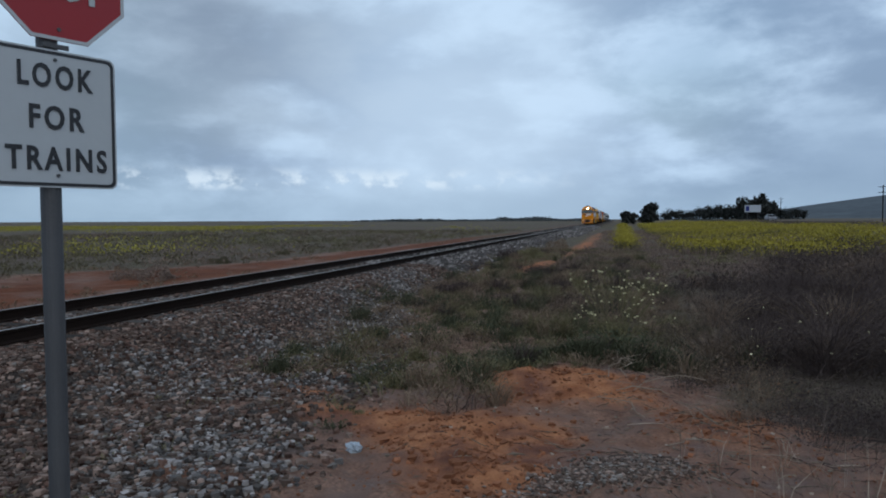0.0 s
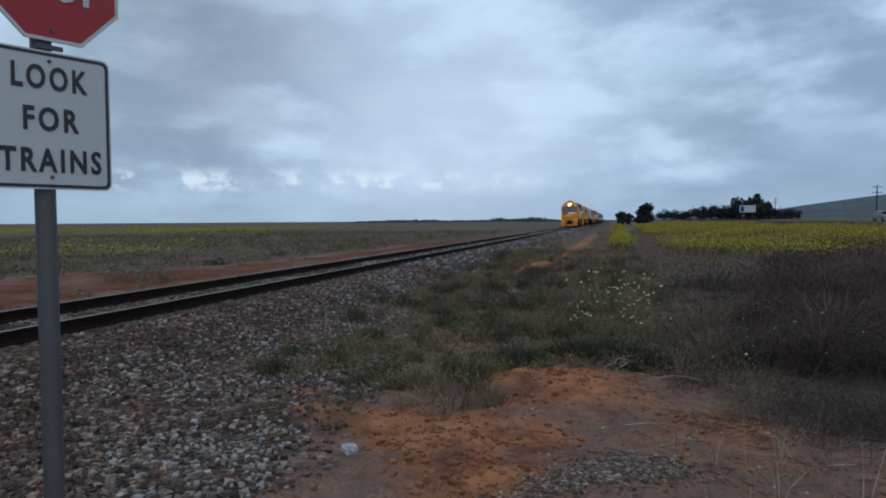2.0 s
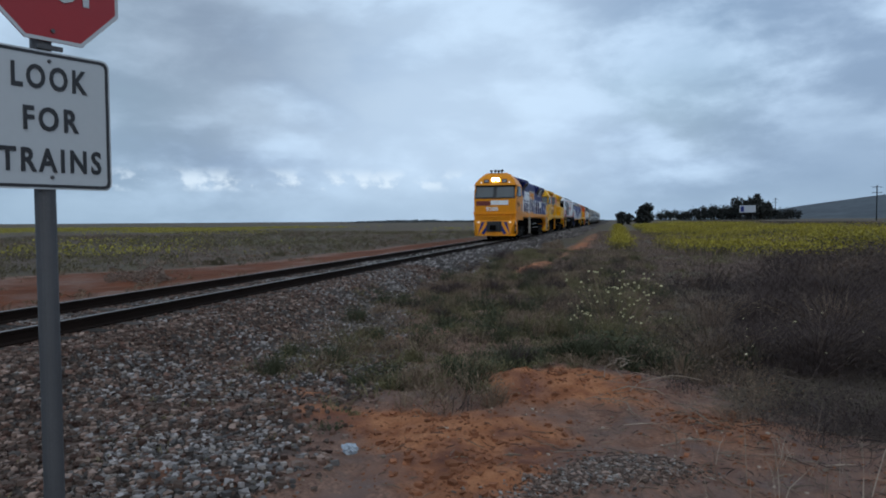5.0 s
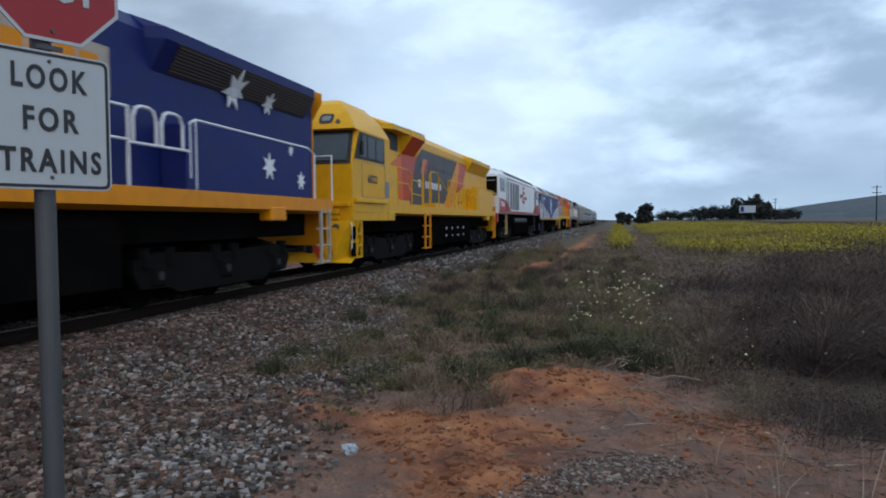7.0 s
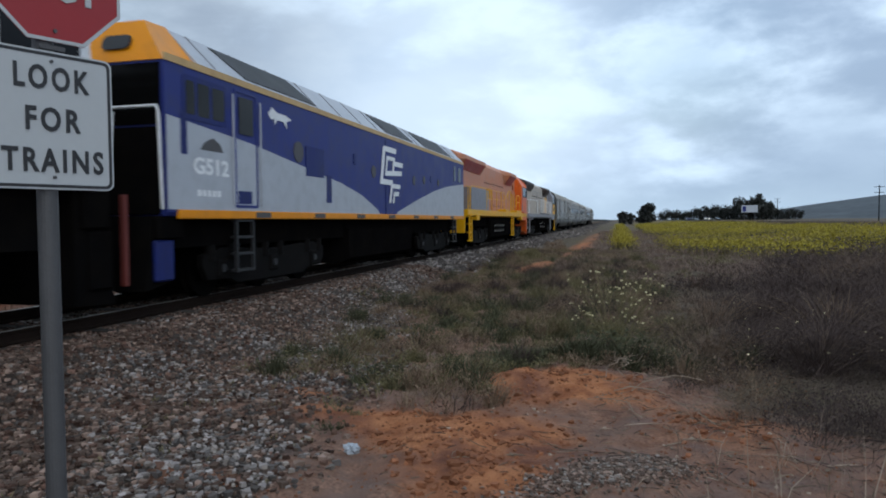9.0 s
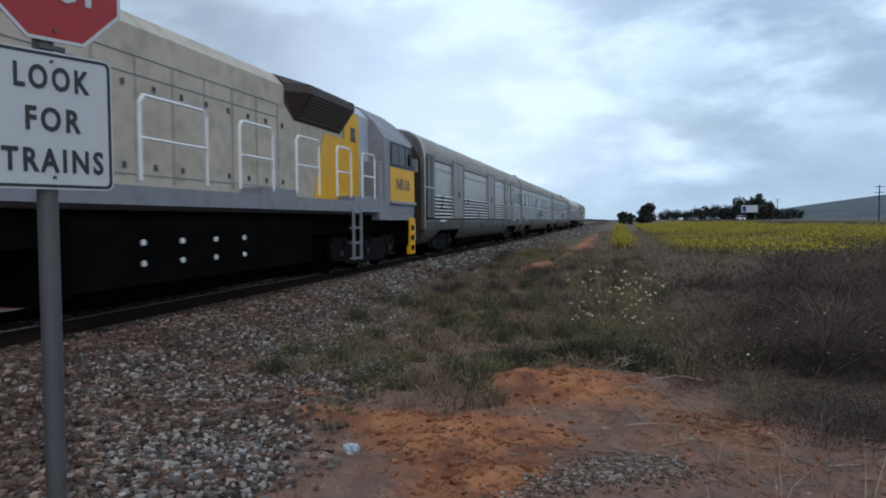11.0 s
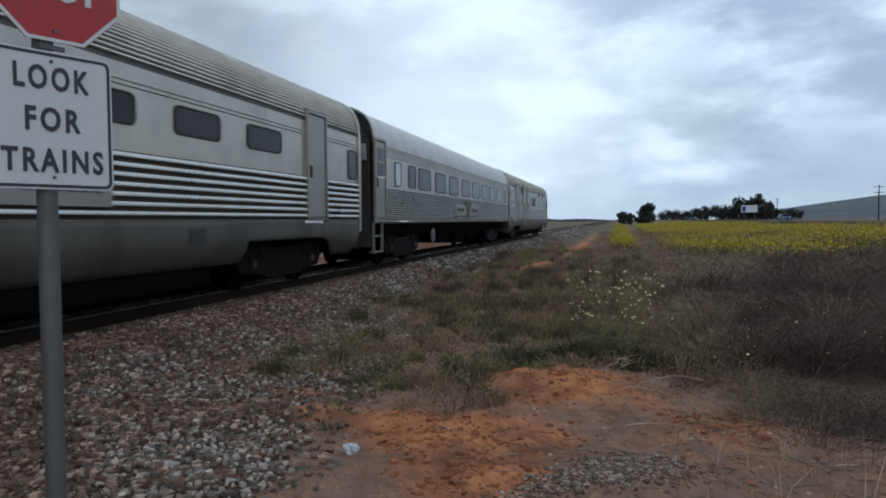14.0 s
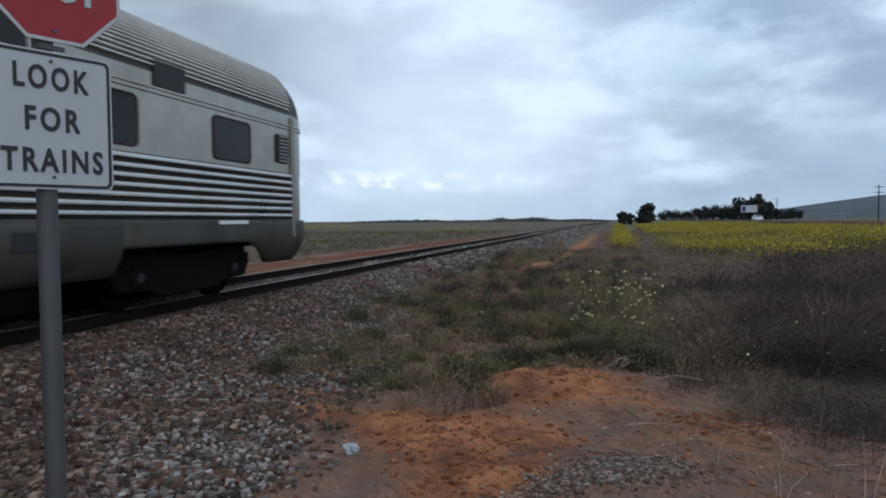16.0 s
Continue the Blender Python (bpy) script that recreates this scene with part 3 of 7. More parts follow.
    for x in (-0.62, 0.62):
        bm = bmesh.new()
        for p in [round_rect(x - 0.2, x + 0.2, 3.86, 4.12, 0.09)]:
            loft(bm, [[(a, 0.24 + (b - 3.86) * 0.75 - 0.03 + d, b) for a, b in p] for d in (-0.03, 0.06)])
        part("number_box", bm, "black", cab)
        bm = bmesh.new()
        loft(bm, [[(a, 0.24 + (b - 3.86) * 0.75 - 0.045 + d, b) for a, b in round_rect(x - 0.12, x + 0.12, 3.92, 4.06, 0.04)] for d in (-0.03, 0.03)])
        part("number_panel", bm, "grey", cab)
    for x in (-1.05, 1.05):
        bm = bmesh.new()
        disc(bm, (x * 0.92, 0.22, 3.88), (0, -1, 0.5), 0.06, 0.08, 10)
        part("marker_light", bm, "marker" if lit else "charcoal", cab)
        bm = bmesh.new()
        disc(bm, (x * 1.02, -0.26, 1.16), (0, -1, 0), 0.09, 0.08, 12)
        part("ditch_light", bm, "marker" if lit else "charcoal", pilot)
    if c.get("horns"):
        bm = bmesh.new()
        for i, x in enumerate((-0.45, -0.15, 0.12, 0.36)):
            disc(bm, (x * 0.9, 0.86 + 0.08 * (i % 2), 4.70 + 0.03 * (i % 2)), (0, -1, 0), 0.10, 0.46, 12, 0.045)
            box(bm, x * 0.9 - 0.035, x * 0.9 + 0.035, 0.9, 1.0, 4.45, 4.68)
        part("air_horn", bm, "black", ob)
    # cab sides
    for s in (-1, 1):
        bm = bmesh.new()
        side_plate(bm, s * 1.452, [(0.12, 2.93), (2.42, 2.93), (2.42, 3.64), (0.45, 3.64)], 0.012)
        part("side_window_surround", bm, "black", cab)
        for y0, y1 in ((0.5, 0.95), (1.05, 1.62), (1.7, 2.3)):
            bm = bmesh.new()
            side_plate(bm, s * 1.46, [(y0, 3.0), (y1, 3.0), (y1, 3.58), (y0 + (0.16 if y0 < 0.6 else 0), 3.58)], 0.014)
            part("side_window", bm, "glass", cab)
        bm = boxes((min(s * 1.45, s * 1.53), max(s * 1.45, s * 1.53), 0.02, 2.5, 1.80, 1.90), bevel=0.01)
        part("sill_moulding", bm, c["cab"], cab)
        bm = boxes((s * 1.5 - 0.02, s * 1.5 + 0.02, 0.5, 0.62, 3.05, 3.42), bevel=0.01)
        part("mirror", bm, "black", cab)
        bm = bmesh.new()
        side_plate(bm, s * 1.455, round_rect(2.5, 2.82, 1.98, 2.44, 0.03), 0.012)
        part("vent_panel", bm, "grey", cab)
        bm = bmesh.new()
        ring_plate(bm, s * 1.453, round_rect(0.62, 2.46, 1.96, 2.88, 0.03), round_rect(0.632, 2.448, 1.972, 2.868, 0.025), 0.008)
        part("panel_seam", bm, "grey", cab)
        bm = bmesh.new()
        tube(bm, [(s * 1.40, -0.08, 0.6), (s * 1.44, -0.1, 0.7), (s * 1.44, -0.1, 1.2), (s * 1.40, -0.08, 1.28)], 0.016)
        part("grab_rail", bm, "white", cab)
        # solid near-black blocks stand for the shade inside open step pockets
        for z in (0.42, 0.84):
            bm = boxes((s * 1.385 - 0.03, s * 1.385 + 0.03, 0.02, 0.42, z, z + 0.34))
            part("step_pocket", bm, "under", pilot)
        if number:
            lettering("number", number, number_mat, cab, flank(s * 1.455, 1.15, 2.42, s), 0.42, 1.15)
    # hood, sill, flared radiator and grid boxes
    H = c["hood"]
    bm = bmesh.new()
    along_y(bm, both([(0.95, 1.8), (0.95, 4.22), (0.72, 4.48)]), 2.6, L - 0.1 + tail)
    hood = part("hood", bm, H, ob)
    if c.get("roof"):
        bm = bmesh.new()
        along_y(bm, both([(0.968, 3.98), (0.968, 4.225), (0.725, 4.495)]), 7.4, L - 0.4)
        part("hood_top", bm, c["roof"], hood)
    front = (5.3, 7.75, 3.55, 1.38) if c.get("canopy") else (4.6, 8.0, 3.55, 1.38)
    for y0, y1, zb, wide in (front, (L - 5.5, L - 0.1 + tail, 3.66, 1.25)):
        bm = bmesh.new()
        rings = []
        for y, k in ((y0, 0.0), (y0 + (0.4 if y0 < 7 else 0.12), 1.0), (y1 - 0.45, 1.0), (y1, 0.0)):
            w = 0.96 + (wide - 0.96) * k
            rings.append([(w, y, 4.30), (w, y, 4.12), (0.955, y, zb + (0 if k else 0.3)), (-0.955, y, zb + (0 if k else 0.3)), (-w, y, 4.12), (-w, y, 4.30), (-0.7, y, 4.50), (0.7, y, 4.50)])
        loft(bm, rings)
        part("radiator_housing", bm, c["flare_top"], hood)
        for s in (-1, 1):
            bm = bmesh.new()
            slab(bm, [(s * 0.972, y0 + 0.5, zb + 0.02), (s * 0.972, y1 - 0.55, zb + 0.02), (s * (wide + 0.012), y1 - 0.5, 4.11), (s * (wide + 0.012), y0 + 0.45, 4.11)], 0.012)
            gm = c["flare"] if y0 < 7 else c.get("flare_rear", c["flare"])
            g = part("intake_grille", bm, gm, hood)
            if c.get("flare_rear"):
                continue
            bm = bmesh.new()
            for i in range(1, 9):
                t = i / 9
                x, z = 0.975 + (wide - 0.96) * t, zb + 0.02 + (4.09 - zb) * t
                box(bm, s * x - 0.012, s * x + 0.012, y0 + 0.5, y1 - 0.55, z - 0.012, z + 0.006)
            part("louvre", bm, gm, g)
        for k in range(2):
            bm = bmesh.new()
            disc(bm, (0, y0 + (y1 - y0) * (0.3 + 0.4 * k), 4.53), (0, 0, 1), 0.6, 0.08, 20)
            part("roof_fan", bm, "rooftop", hood)
    if c.get("canopy"):
        bm = bmesh.new()
        loft(bm, [[(w, y, 4.14), (w, y, 4.30), (0.7, y, 4.50), (-0.7, y, 4.50), (-w, y, 4.30), (-w, y, 4.14)] for y, w in ((3.65, 1.0), (3.95, 1.30), (5.6, 1.34))])
        canopy = part("canopy", bm, c["flare_top"], hood)
        for s in (-1, 1):
            # flat black panel stands for the dark recess under the canopy
            bm = bmesh.new()
            side_plate(bm, s * 0.96, [(4.2, 3.62), (5.4, 3.58), (5.4, 4.12), (4.0, 4.12)], 0.02)
            part("air_intake", bm, "black", canopy)
            bm = bmesh.new()
            slab(bm, [(s * 1.31, 5.3, 4.325), (s * 1.39, 7.3, 4.325), (s * 1.05, 7.3, 4.42), (s * 1.0, 5.3, 4.42)], 0.012)
            part("roof_plate", bm, "silver", canopy)
    for s in (-1, 1):
        bm = bmesh.new()
        side_plate(bm, s * 0.962, [(3.78, 3.36), (4.12, 3.36), (4.12, 3.74), (3.78, 3.74)], 0.02)
        part("rear_cab_window", bm, "glass", hood)
    for s in (-1, 1):
        bm = bmesh.new()
        n = 9
        for i in range(n):
            y = 8.3 + (L - 15.2) * i / (n - 1)
            box(bm, s * 0.955 - 0.007, s * 0.955 + 0.007, y - 0.008, y + 0.008, 1.9, 3.78)
        for z in (2.02, 3.5, 3.78):
            box(bm, s * 0.955 - 0.006, s * 0.955 + 0.006, 8.3, L - 6.9, z, z + 0.014)
        tagged(part("door_seams", bm, c.get("seam", H), hood), kind="stuff")
        bm = bmesh.new()
        for i in range(12):
            y = 8.1 + (L - 14.6) * i / 11
            for z in (2.1, 3.3):
                box(bm, s * 0.96 - 0.02, s * 0.96 + 0.02, y, y + 0.04, z, z + 0.1)
        tagged(part("door_latches", bm, "black", hood), kind="stuff")
        if not c.get("hoops"):
            part("equipment_door", boxes((min(s * 0.98, s * 0.955), max(s * 0.98, s * 0.955), 3.0, 4.3, 2.2, 3.3), bevel=0.01), H, hood)
    bm = bmesh.new()
    along_y(bm, both([(1.25, 1.48), (1.45, 1.55), (1.45, 1.82)]), 0.02, L - 0.05 + tail)
    sill = part("walkway_sill", bm, c["sill"], ob)
    for s in (-1, 1):
        lo, hi = min(s * 0.955, s * 1.44), max(s * 0.955, s * 1.44)
        for y0, y1, z in ((2.61, 5.2, 1.96), (8.44, 9.8, 1.97)):
            part("battery_box", boxes((lo, hi, y0, y1, 1.8, z), bevel=0.015), c["sill"], sill)
        for y0 in (2.75, L - 2.6):
            part("jacking_pad", boxes((min(s * 1.2, s * 1.47), max(s * 1.2, s * 1.47), y0, y0 + 0.62, 1.33, 1.6), bevel=0.02), c["sill"], sill)
        bm = boxes((lo, hi, L - 5.2, L - 0.85, 1.8, 2.86), bevel=0.02)
        part("sand_box", bm, c["box"], ob)
        ladder(ob, c["ladder"], s, *c.get("ladder_at", (6.95, 7.6)), 0.33, 1.6)
        ladder(ob, c["ladder"], s, L - 0.75 + tail, L - 0.3 + tail, 0.36, 1.6)
        if not c.get("hoops"):
            ladder(ob, c["cab"], s, 0.25, 0.6, 0.35, 1.35, 1.42)
        x = s * 1.43
        R = c["rail"]
        if c.get("hoops"):
            for y0, y1 in ((3.7, 4.65), (5.42, 6.3), (7.3, 8.4), (9.4, 10.6), (11.6, 13.2)):
                rail_run(ob, R, [(x, y0, 1.9), (x, y0, 3.0), (x, y0 + 0.08, 3.1), (x, y1 - 0.08, 3.1), (x, y1, 3.0), (x, y1, 1.9)], [], r=0.026)
                rail_run(ob, R, [(x, y0, 2.5), (x, y1, 2.5)], [])
        else:
            rail_run(ob, R, [(x, 3.9, 2.95), (x, 5.05, 2.95), (x, 5.45, 2.66), (x, 6.68, 2.62)], [(x, 3.9, 2.95), (x, 5.45, 2.66), (x, 6.68, 2.62)], 1.8, 0.45)
            rail_run(ob, R, [(x, 6.72, 1.8), (x, 6.72, 2.9), (x, 6.85, 2.95), (x, 6.85, 1.8)], [])
            rail_run(ob, R, [(x, 7.65, 1.8), (x, 7.65, 2.95), (x, 7.85, 3.08), (x, 8.6, 3.12), (x, 8.95, 2.96), (x, 10.3, 2.5), (x, 10.45, 2.5)], [(x, 8.96, 2.96), (x, 7.85, 3.08)])
            rail_run(ob, R, [(x, 10.45, 2.92), (x, 14.5, 2.90)], [(x, y, 2.91) for y in (10.45, 11.52, 12.97, 14.5)], 1.8, 0.45)
            rail_run(ob, R, [(x, 14.5, 2.42), (x, 15.9, 2.42)], [])
            for y in (14.6, 15.22):
                rail_run(ob, R, [(x, y, 2.42), (x, y, 2.78), (x, y + 0.06, 2.90), (x, y + 0.16, 2.94), (x, y + 0.34, 2.94), (x, y + 0.44, 2.90), (x, y + 0.5, 2.78), (x, y + 0.5, 2.42)], [], r=0.026)
        rail_run(ob, R, [(x, 15.9, 2.0), (x, 15.9, 2.86), (x, 16.05, 2.93), (x, L - 0.9, 2.9), (x, L - 0.55, 2.8), (x, L - 0.55, 1.8)], [(x, 16.05, 2.93)])
        rail_run(ob, R, [(s * 1.44, L - 0.08 + tail, 1.8), (s * 1.44, L - 0.08 + tail, 2.85), (s * 0.4, L - 0.02 + tail, 2.85), (s * 0.4, L - 0.02 + tail, 1.8)], [])
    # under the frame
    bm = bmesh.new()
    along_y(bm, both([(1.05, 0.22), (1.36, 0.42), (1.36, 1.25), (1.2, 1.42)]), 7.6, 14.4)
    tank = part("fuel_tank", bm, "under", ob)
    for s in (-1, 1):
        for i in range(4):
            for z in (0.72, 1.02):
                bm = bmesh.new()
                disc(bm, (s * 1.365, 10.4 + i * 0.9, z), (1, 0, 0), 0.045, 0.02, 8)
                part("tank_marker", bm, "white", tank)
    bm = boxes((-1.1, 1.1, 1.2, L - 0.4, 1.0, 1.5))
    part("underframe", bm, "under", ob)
    bogie(ob, 3.75, 3, 1.85)
    bogie(ob, L - 3.75, 3, 1.85)
    coupler(ob, L + tail, 1)
    bm = boxes((-1.3, 1.3, L - 0.12 + tail, L + tail, 0.75, 1.5))
    part("rear_buffer_beam", bm, c["sill"], ob)
    if tail:
        bm = bmesh.new()
        along_y(bm, both([(0.965, 1.82), (0.965, 3.7), (1.2, 4.1), (1.2, 4.3), (0.72, 4.5)]), L - 0.1 + tail, L - 0.04 + tail)
        part("hood_end_plate", bm, c["sill"], hood, "yellow end plate")
    return ob, cab, hood


def bars(parent, mat, s, x, y0, y1, z0, z1, n, gap=0.3, label="", slant=0.0):
    """Unreadable or brand lettering as a row of plain bars."""
    w = (y1 - y0) / (n - gap)
    for i in range(n):
        a = y0 + i * w
        bm = bmesh.new()
        side_plate(bm, s * x, [(a, z0), (a + w * (1 - gap), z0), (a + w * (1 - gap) + slant, z1), (a + slant, z1)], 0.01)
        part("lettering_bar", bm, mat, parent, label)


def blue_loco():
    ob, cab, hood = hood_loco("dark blue and yellow diesel locomotive with white stars, headlights lit", 21.0,
                              dict(cab="yellow", hood="blue", sill="yellow", rail="white", flare="brown", flare_top="blue", box="blue", ladder="sand", seam="black", tail=0.45, horns=True, canopy=True),
                              number="9305", nose_stripes="blue", lit=True)
    lettering("number", "9305", "white", cab, Matrix(((1, 0, 0, -0.2), (0, 0, -1, -0.03), (0, 1, 0, 2.08), (0, 0, 0, 1))), 0.36, 0.82, bold=0.01)
    bm = boxes((-1.28, -0.3, -0.035, -0.015, 2.32, 2.62))
    part("brand_bar", bm, "maroon", cab)
    bm = boxes((-0.28, 0.92, -0.035, -0.015, 2.36, 2.66))
    part("brand_bar", bm, "white", cab)
    for s in (-1, 1):
        bm = boxes((min(s * 0.94, s * 1.43), max(s * 0.94, s * 1.43), 2.6, 3.62, 1.8, 3.05), bevel=0.02)
        part("cab_rear_cabinet", bm, "yellow", ob)
        bm = boxes((min(s * 1.40, s * 1.44), max(s * 1.40, s * 1.44), 3.63, 3.87, 1.85, 2.98), bevel=0.01)
        part("access_panel", bm, "white", ob)
        bars(hood, "white", s, 0.97, 7.94, 11.05, 2.88, 3.6, 7, 0.14, slant=0.04)
        bm = bmesh.new()
        side_plate(bm, s * 0.965, [(7.85, 2.68), (11.2, 2.68), (11.2, 2.78), (7.85, 2.78)], 0.012)
        part("brand_underline", bm, "white", hood)
        bm = bmesh.new()
        side_plate(bm, s * 0.97, [(11.15, 3.02), (14.72, 3.08), (14.72, 3.78), (11.15, 3.76)], 0.012)
        part("brand_panel", bm, "sand", hood)
        bars(hood, "yellow", s, 0.979, 11.3, 14.5, 3.1, 3.62, 8, 0.18)
        for y, z, r in ((17.85, 3.74, 0.36), (19.15, 3.70, 0.22)):
            bm = bmesh.new()
            side_plate(bm, s * 1.0, star(y, z, r), 0.03)
            for v in bm.verts:
                v.co.x += s * max(0.0, (v.co.z - 3.66) * 0.64)
            part("star", bm, "white", hood)
        for y, z, r in ((18.4, 2.37, 0.27), (19.75, 2.17, 0.2), (19.3, 2.76, 0.12)):
            bm = bmesh.new()
            side_plate(bm, s * 1.447, star(y, z, r), 0.012)
            part("star", bm, "white", ob)
    return ob


def yellow_loco():
    ob, cab, hood = hood_loco("golden yellow hood diesel locomotive with grey and red side panels", 20.8,
                              dict(cab="gold", hood="gold", sill="gold", rail="gold", flare="vermilion", flare_top="gold", box="gold", ladder="yellow", roof="gold", flare_rear="gold", seam="charcoal", canopy=True),
                              nose_stripes="vermilion")
    for s in (-1, 1):
        lettering("number", "6022", "charcoal", cab, flank(s * 1.455, 1.42, 2.46, s), 0.3, 0.74, bold=0.008)
        part("cab_rear_cabinet", boxes((min(s * 0.94, s * 1.43), max(s * 0.94, s * 1.43), 2.6, 3.82, 1.8, 2.98), bevel=0.02), "gold", ob)
        for name, mat, x, o in (("side_stripe", "orange", 0.960, [(4.75, 3.15), (5.8, 3.52), (6.0, 2.02), (4.85, 2.1)]),
                                ("side_stripe", "vermilion", 0.958, [(5.5, 3.52), (7.5, 3.6), (8.4, 3.94), (7.0, 1.9), (5.85, 1.9)]),
                                ("side_panel", "charcoal", 0.962, [(6.65, 1.9), (11.4, 1.9), (13.5, 3.94), (8.3, 3.94), (7.5, 3.5)]),
                                ("side_stripe", "yellow", 0.966, [(11.5, 1.9), (12.7, 1.9), (14.0, 3.3), (13.95, 3.94), (13.55, 3.94)]),
                                ("side_stripe", "vermilion", 0.969, [(13.4, 2.5), (14.5, 2.85), (15.4, 3.94), (14.0, 3.94)]),
                                ("emblem", "salmon", 0.972, [(8.1, 3.05), (8.5, 3.05), (9.0, 3.62), (8.4, 3.62)]),
                                ("emblem", "vermilion", 0.974, [(8.56, 3.05), (8.74, 3.05), (9.2, 3.62), (9.06, 3.62)])):
            bm = bmesh.new()
            side_plate(bm, s * x, o, 0.014)
            part(name, bm, mat, hood)
        bars(hood, "white", s, 0.973, 7.8, 8.5, 2.54, 2.82, 2, 0.35)
        bars(hood, "white", s, 0.973, 8.75, 11.05, 2.54, 2.8, 8, 0.35)
    # meshes shifted and stretched to line up as viewed: walkway fittings closer to the cab, tail farther back than on
    # the blue unit
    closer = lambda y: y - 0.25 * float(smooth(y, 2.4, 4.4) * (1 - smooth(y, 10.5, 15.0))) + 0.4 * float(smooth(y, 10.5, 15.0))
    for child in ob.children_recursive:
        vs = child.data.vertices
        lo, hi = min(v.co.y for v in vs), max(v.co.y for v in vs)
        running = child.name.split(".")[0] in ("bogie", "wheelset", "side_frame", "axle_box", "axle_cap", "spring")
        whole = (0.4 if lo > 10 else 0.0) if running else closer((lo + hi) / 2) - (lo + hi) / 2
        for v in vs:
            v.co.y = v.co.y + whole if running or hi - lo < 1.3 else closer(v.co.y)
    return ob


def orange_loco():
    ob, cab, hood = hood_loco("faded orange hood diesel locomotive with yellow handrails, running tail first", 20.6,
                              dict(cab="orange", hood="salmon", sill="gold", rail="gold", flare="red", flare_top="salmon", box="grey", ladder="gold"), tail_first=True)
    return ob


def grey_loco():
    ob, cab, hood = hood_loco("grey and yellow hood diesel locomotive running tail first", 22.2,
                              dict(cab="grey", pilot="under", hood="sand", sill="grey", rail="white", flare="brown", flare_top="brown", box="sand", ladder="grey", seam="grey", hoops=True, ladder_at=(4.85, 5.35)), tail_first=True)
    global FLIP
    FLIP = pose(0, 22.2, 0, 0, 0, 180)
    for s in (-1, 1):
        bm = bmesh.new()
        side_plate(bm, s * 1.458, [(0.04, 1.86), (2.45, 1.86), (2.45, 2.9), (0.04, 2.9)], 0.02)
        part("side_panel", bm, "gold", cab, "golden yellow cab side panel")
        lettering("number", "NR18", "signblack", cab, flank(s * 1.47, 1.25, 2.42, s), 0.46, 1.3, bold=0.012)
        bm = bmesh.new()
        side_plate(bm, s * 0.968, [(3.72, 1.85), (6.6, 1.85), (6.0, 3.45), (4.75, 3.45), (4.62, 4.2), (3.72, 4.2)], 0.014)
        part("side_panel", bm, "gold", hood, "golden yellow hood panel")
        bm = bmesh.new()
        side_plate(bm, s * 0.97, [(3.98, 3.44), (4.3, 3.44), (4.3, 3.82), (3.98, 3.82)], 0.03)
        part("rear_cab_window", bm, "glass", hood)
        bm = bmesh.new()
        slab(bm, [(s * 0.965, 2.61, 1.85), (s * 0.965, 3.70, 1.85), (s * 0.965, 3.70, 4.22), (s * 0.965, 2.61, 4.22)], 0.014)
        slab(bm, [(s * 0.967, 2.61, 4.22), (s * 0.967, 4.6, 4.22), (s * 0.73, 4.6, 4.495), (s * 0.73, 2.61, 4.495)], 0.014)
        part("side_panel", bm, "silver", hood, "silver-grey hood panel")
        bm = boxes((min(s * 0.95, s * 1.42), max(s * 0.95, s * 1.42), 2.6, 3.3, 1.8, 3.0), bevel=0.02)
        part("cabinet", bm, "grey", ob)
        bm = boxes((min(s * 1.34, s * 1.46), max(s * 1.34, s * 1.46), -0.02, 0.5, 0.24, 1.4))
        step = part("end_step", bm, "gold", ob)
        # dark blocks again paint in the shaded pockets of the step
        for z in (0.36, 0.68, 1.0):
            part("step_pocket", boxes((s * 1.45 - 0.02, s * 1.45 + 0.02, 0.08, 0.4, z, z + 0.16)), "under", step)
    FLIP = None
    return ob


# ------------------------------------------------------------ full-width body locomotives
def swoosh(y0, y1, low, tops):
    """An area along the flank from low up to a wavy top edge, tops: (y, z)."""
    return [(y0, low), (y1, low)] + [(y, z) for y, z in reversed(tops)]


def white_loco():
    """A twin-cab unit with a full-width body."""
    L = 21.0
    ob = thing("diesel_locomotive", "white and red full-width diesel locomotive with cabs at both ends", "locomotive", "locomotives hauling the train")
    bm = bmesh.new()
    prof = both([(1.4, 1.72), (1.47, 1.8), (1.47, 3.98), (1.15, 4.32)])
    rings = []
    for y, k, dz in ((0.0, 1, 0), (0.5, 1, 0), (L - 0.5, 1, 0), (L, 1, 0)):
        rings.append([(x * k, y, z) for x, z in prof])
    loft(bm, rings)
    for v in bm.verts:
        if v.co.z > 3.8:
            if v.co.y < 0.2:
                v.co.y, v.co.x, v.co.z = v.co.y + (0.22 if v.co.z < 4.1 else 0.6), v.co.x * 0.96, v.co.z
            if v.co.y > L - 0.2:
                v.co.y, v.co.x = v.co.y - (0.22 if v.co.z < 4.1 else 0.6), v.co.x * 0.96
        elif v.co.z > 1.75:
            v.co.x *= 0.97 if (v.co.y < 0.2 or v.co.y > L - 0.2) else 1
    body = part("body", bm, "white", ob)
    bm = bmesh.new()
    along_y(bm, both([(1.36, 4.11), (1.12, 4.38), (0.7, 4.46)]), 3.0, L - 3.0)
    part("roof", bm, "rooftop", ob)
    for i in range(5):
        bm = bmesh.new()
        disc(bm, (0, 5.5 + 2.3 * i, 4.47), (0, 0, 1), 0.55, 0.07, 18)
        part("roof_fan", bm, "rooftop", ob)
    for y0, d in ((0.0, 1), (L, -1)):
        bm = bmesh.new()
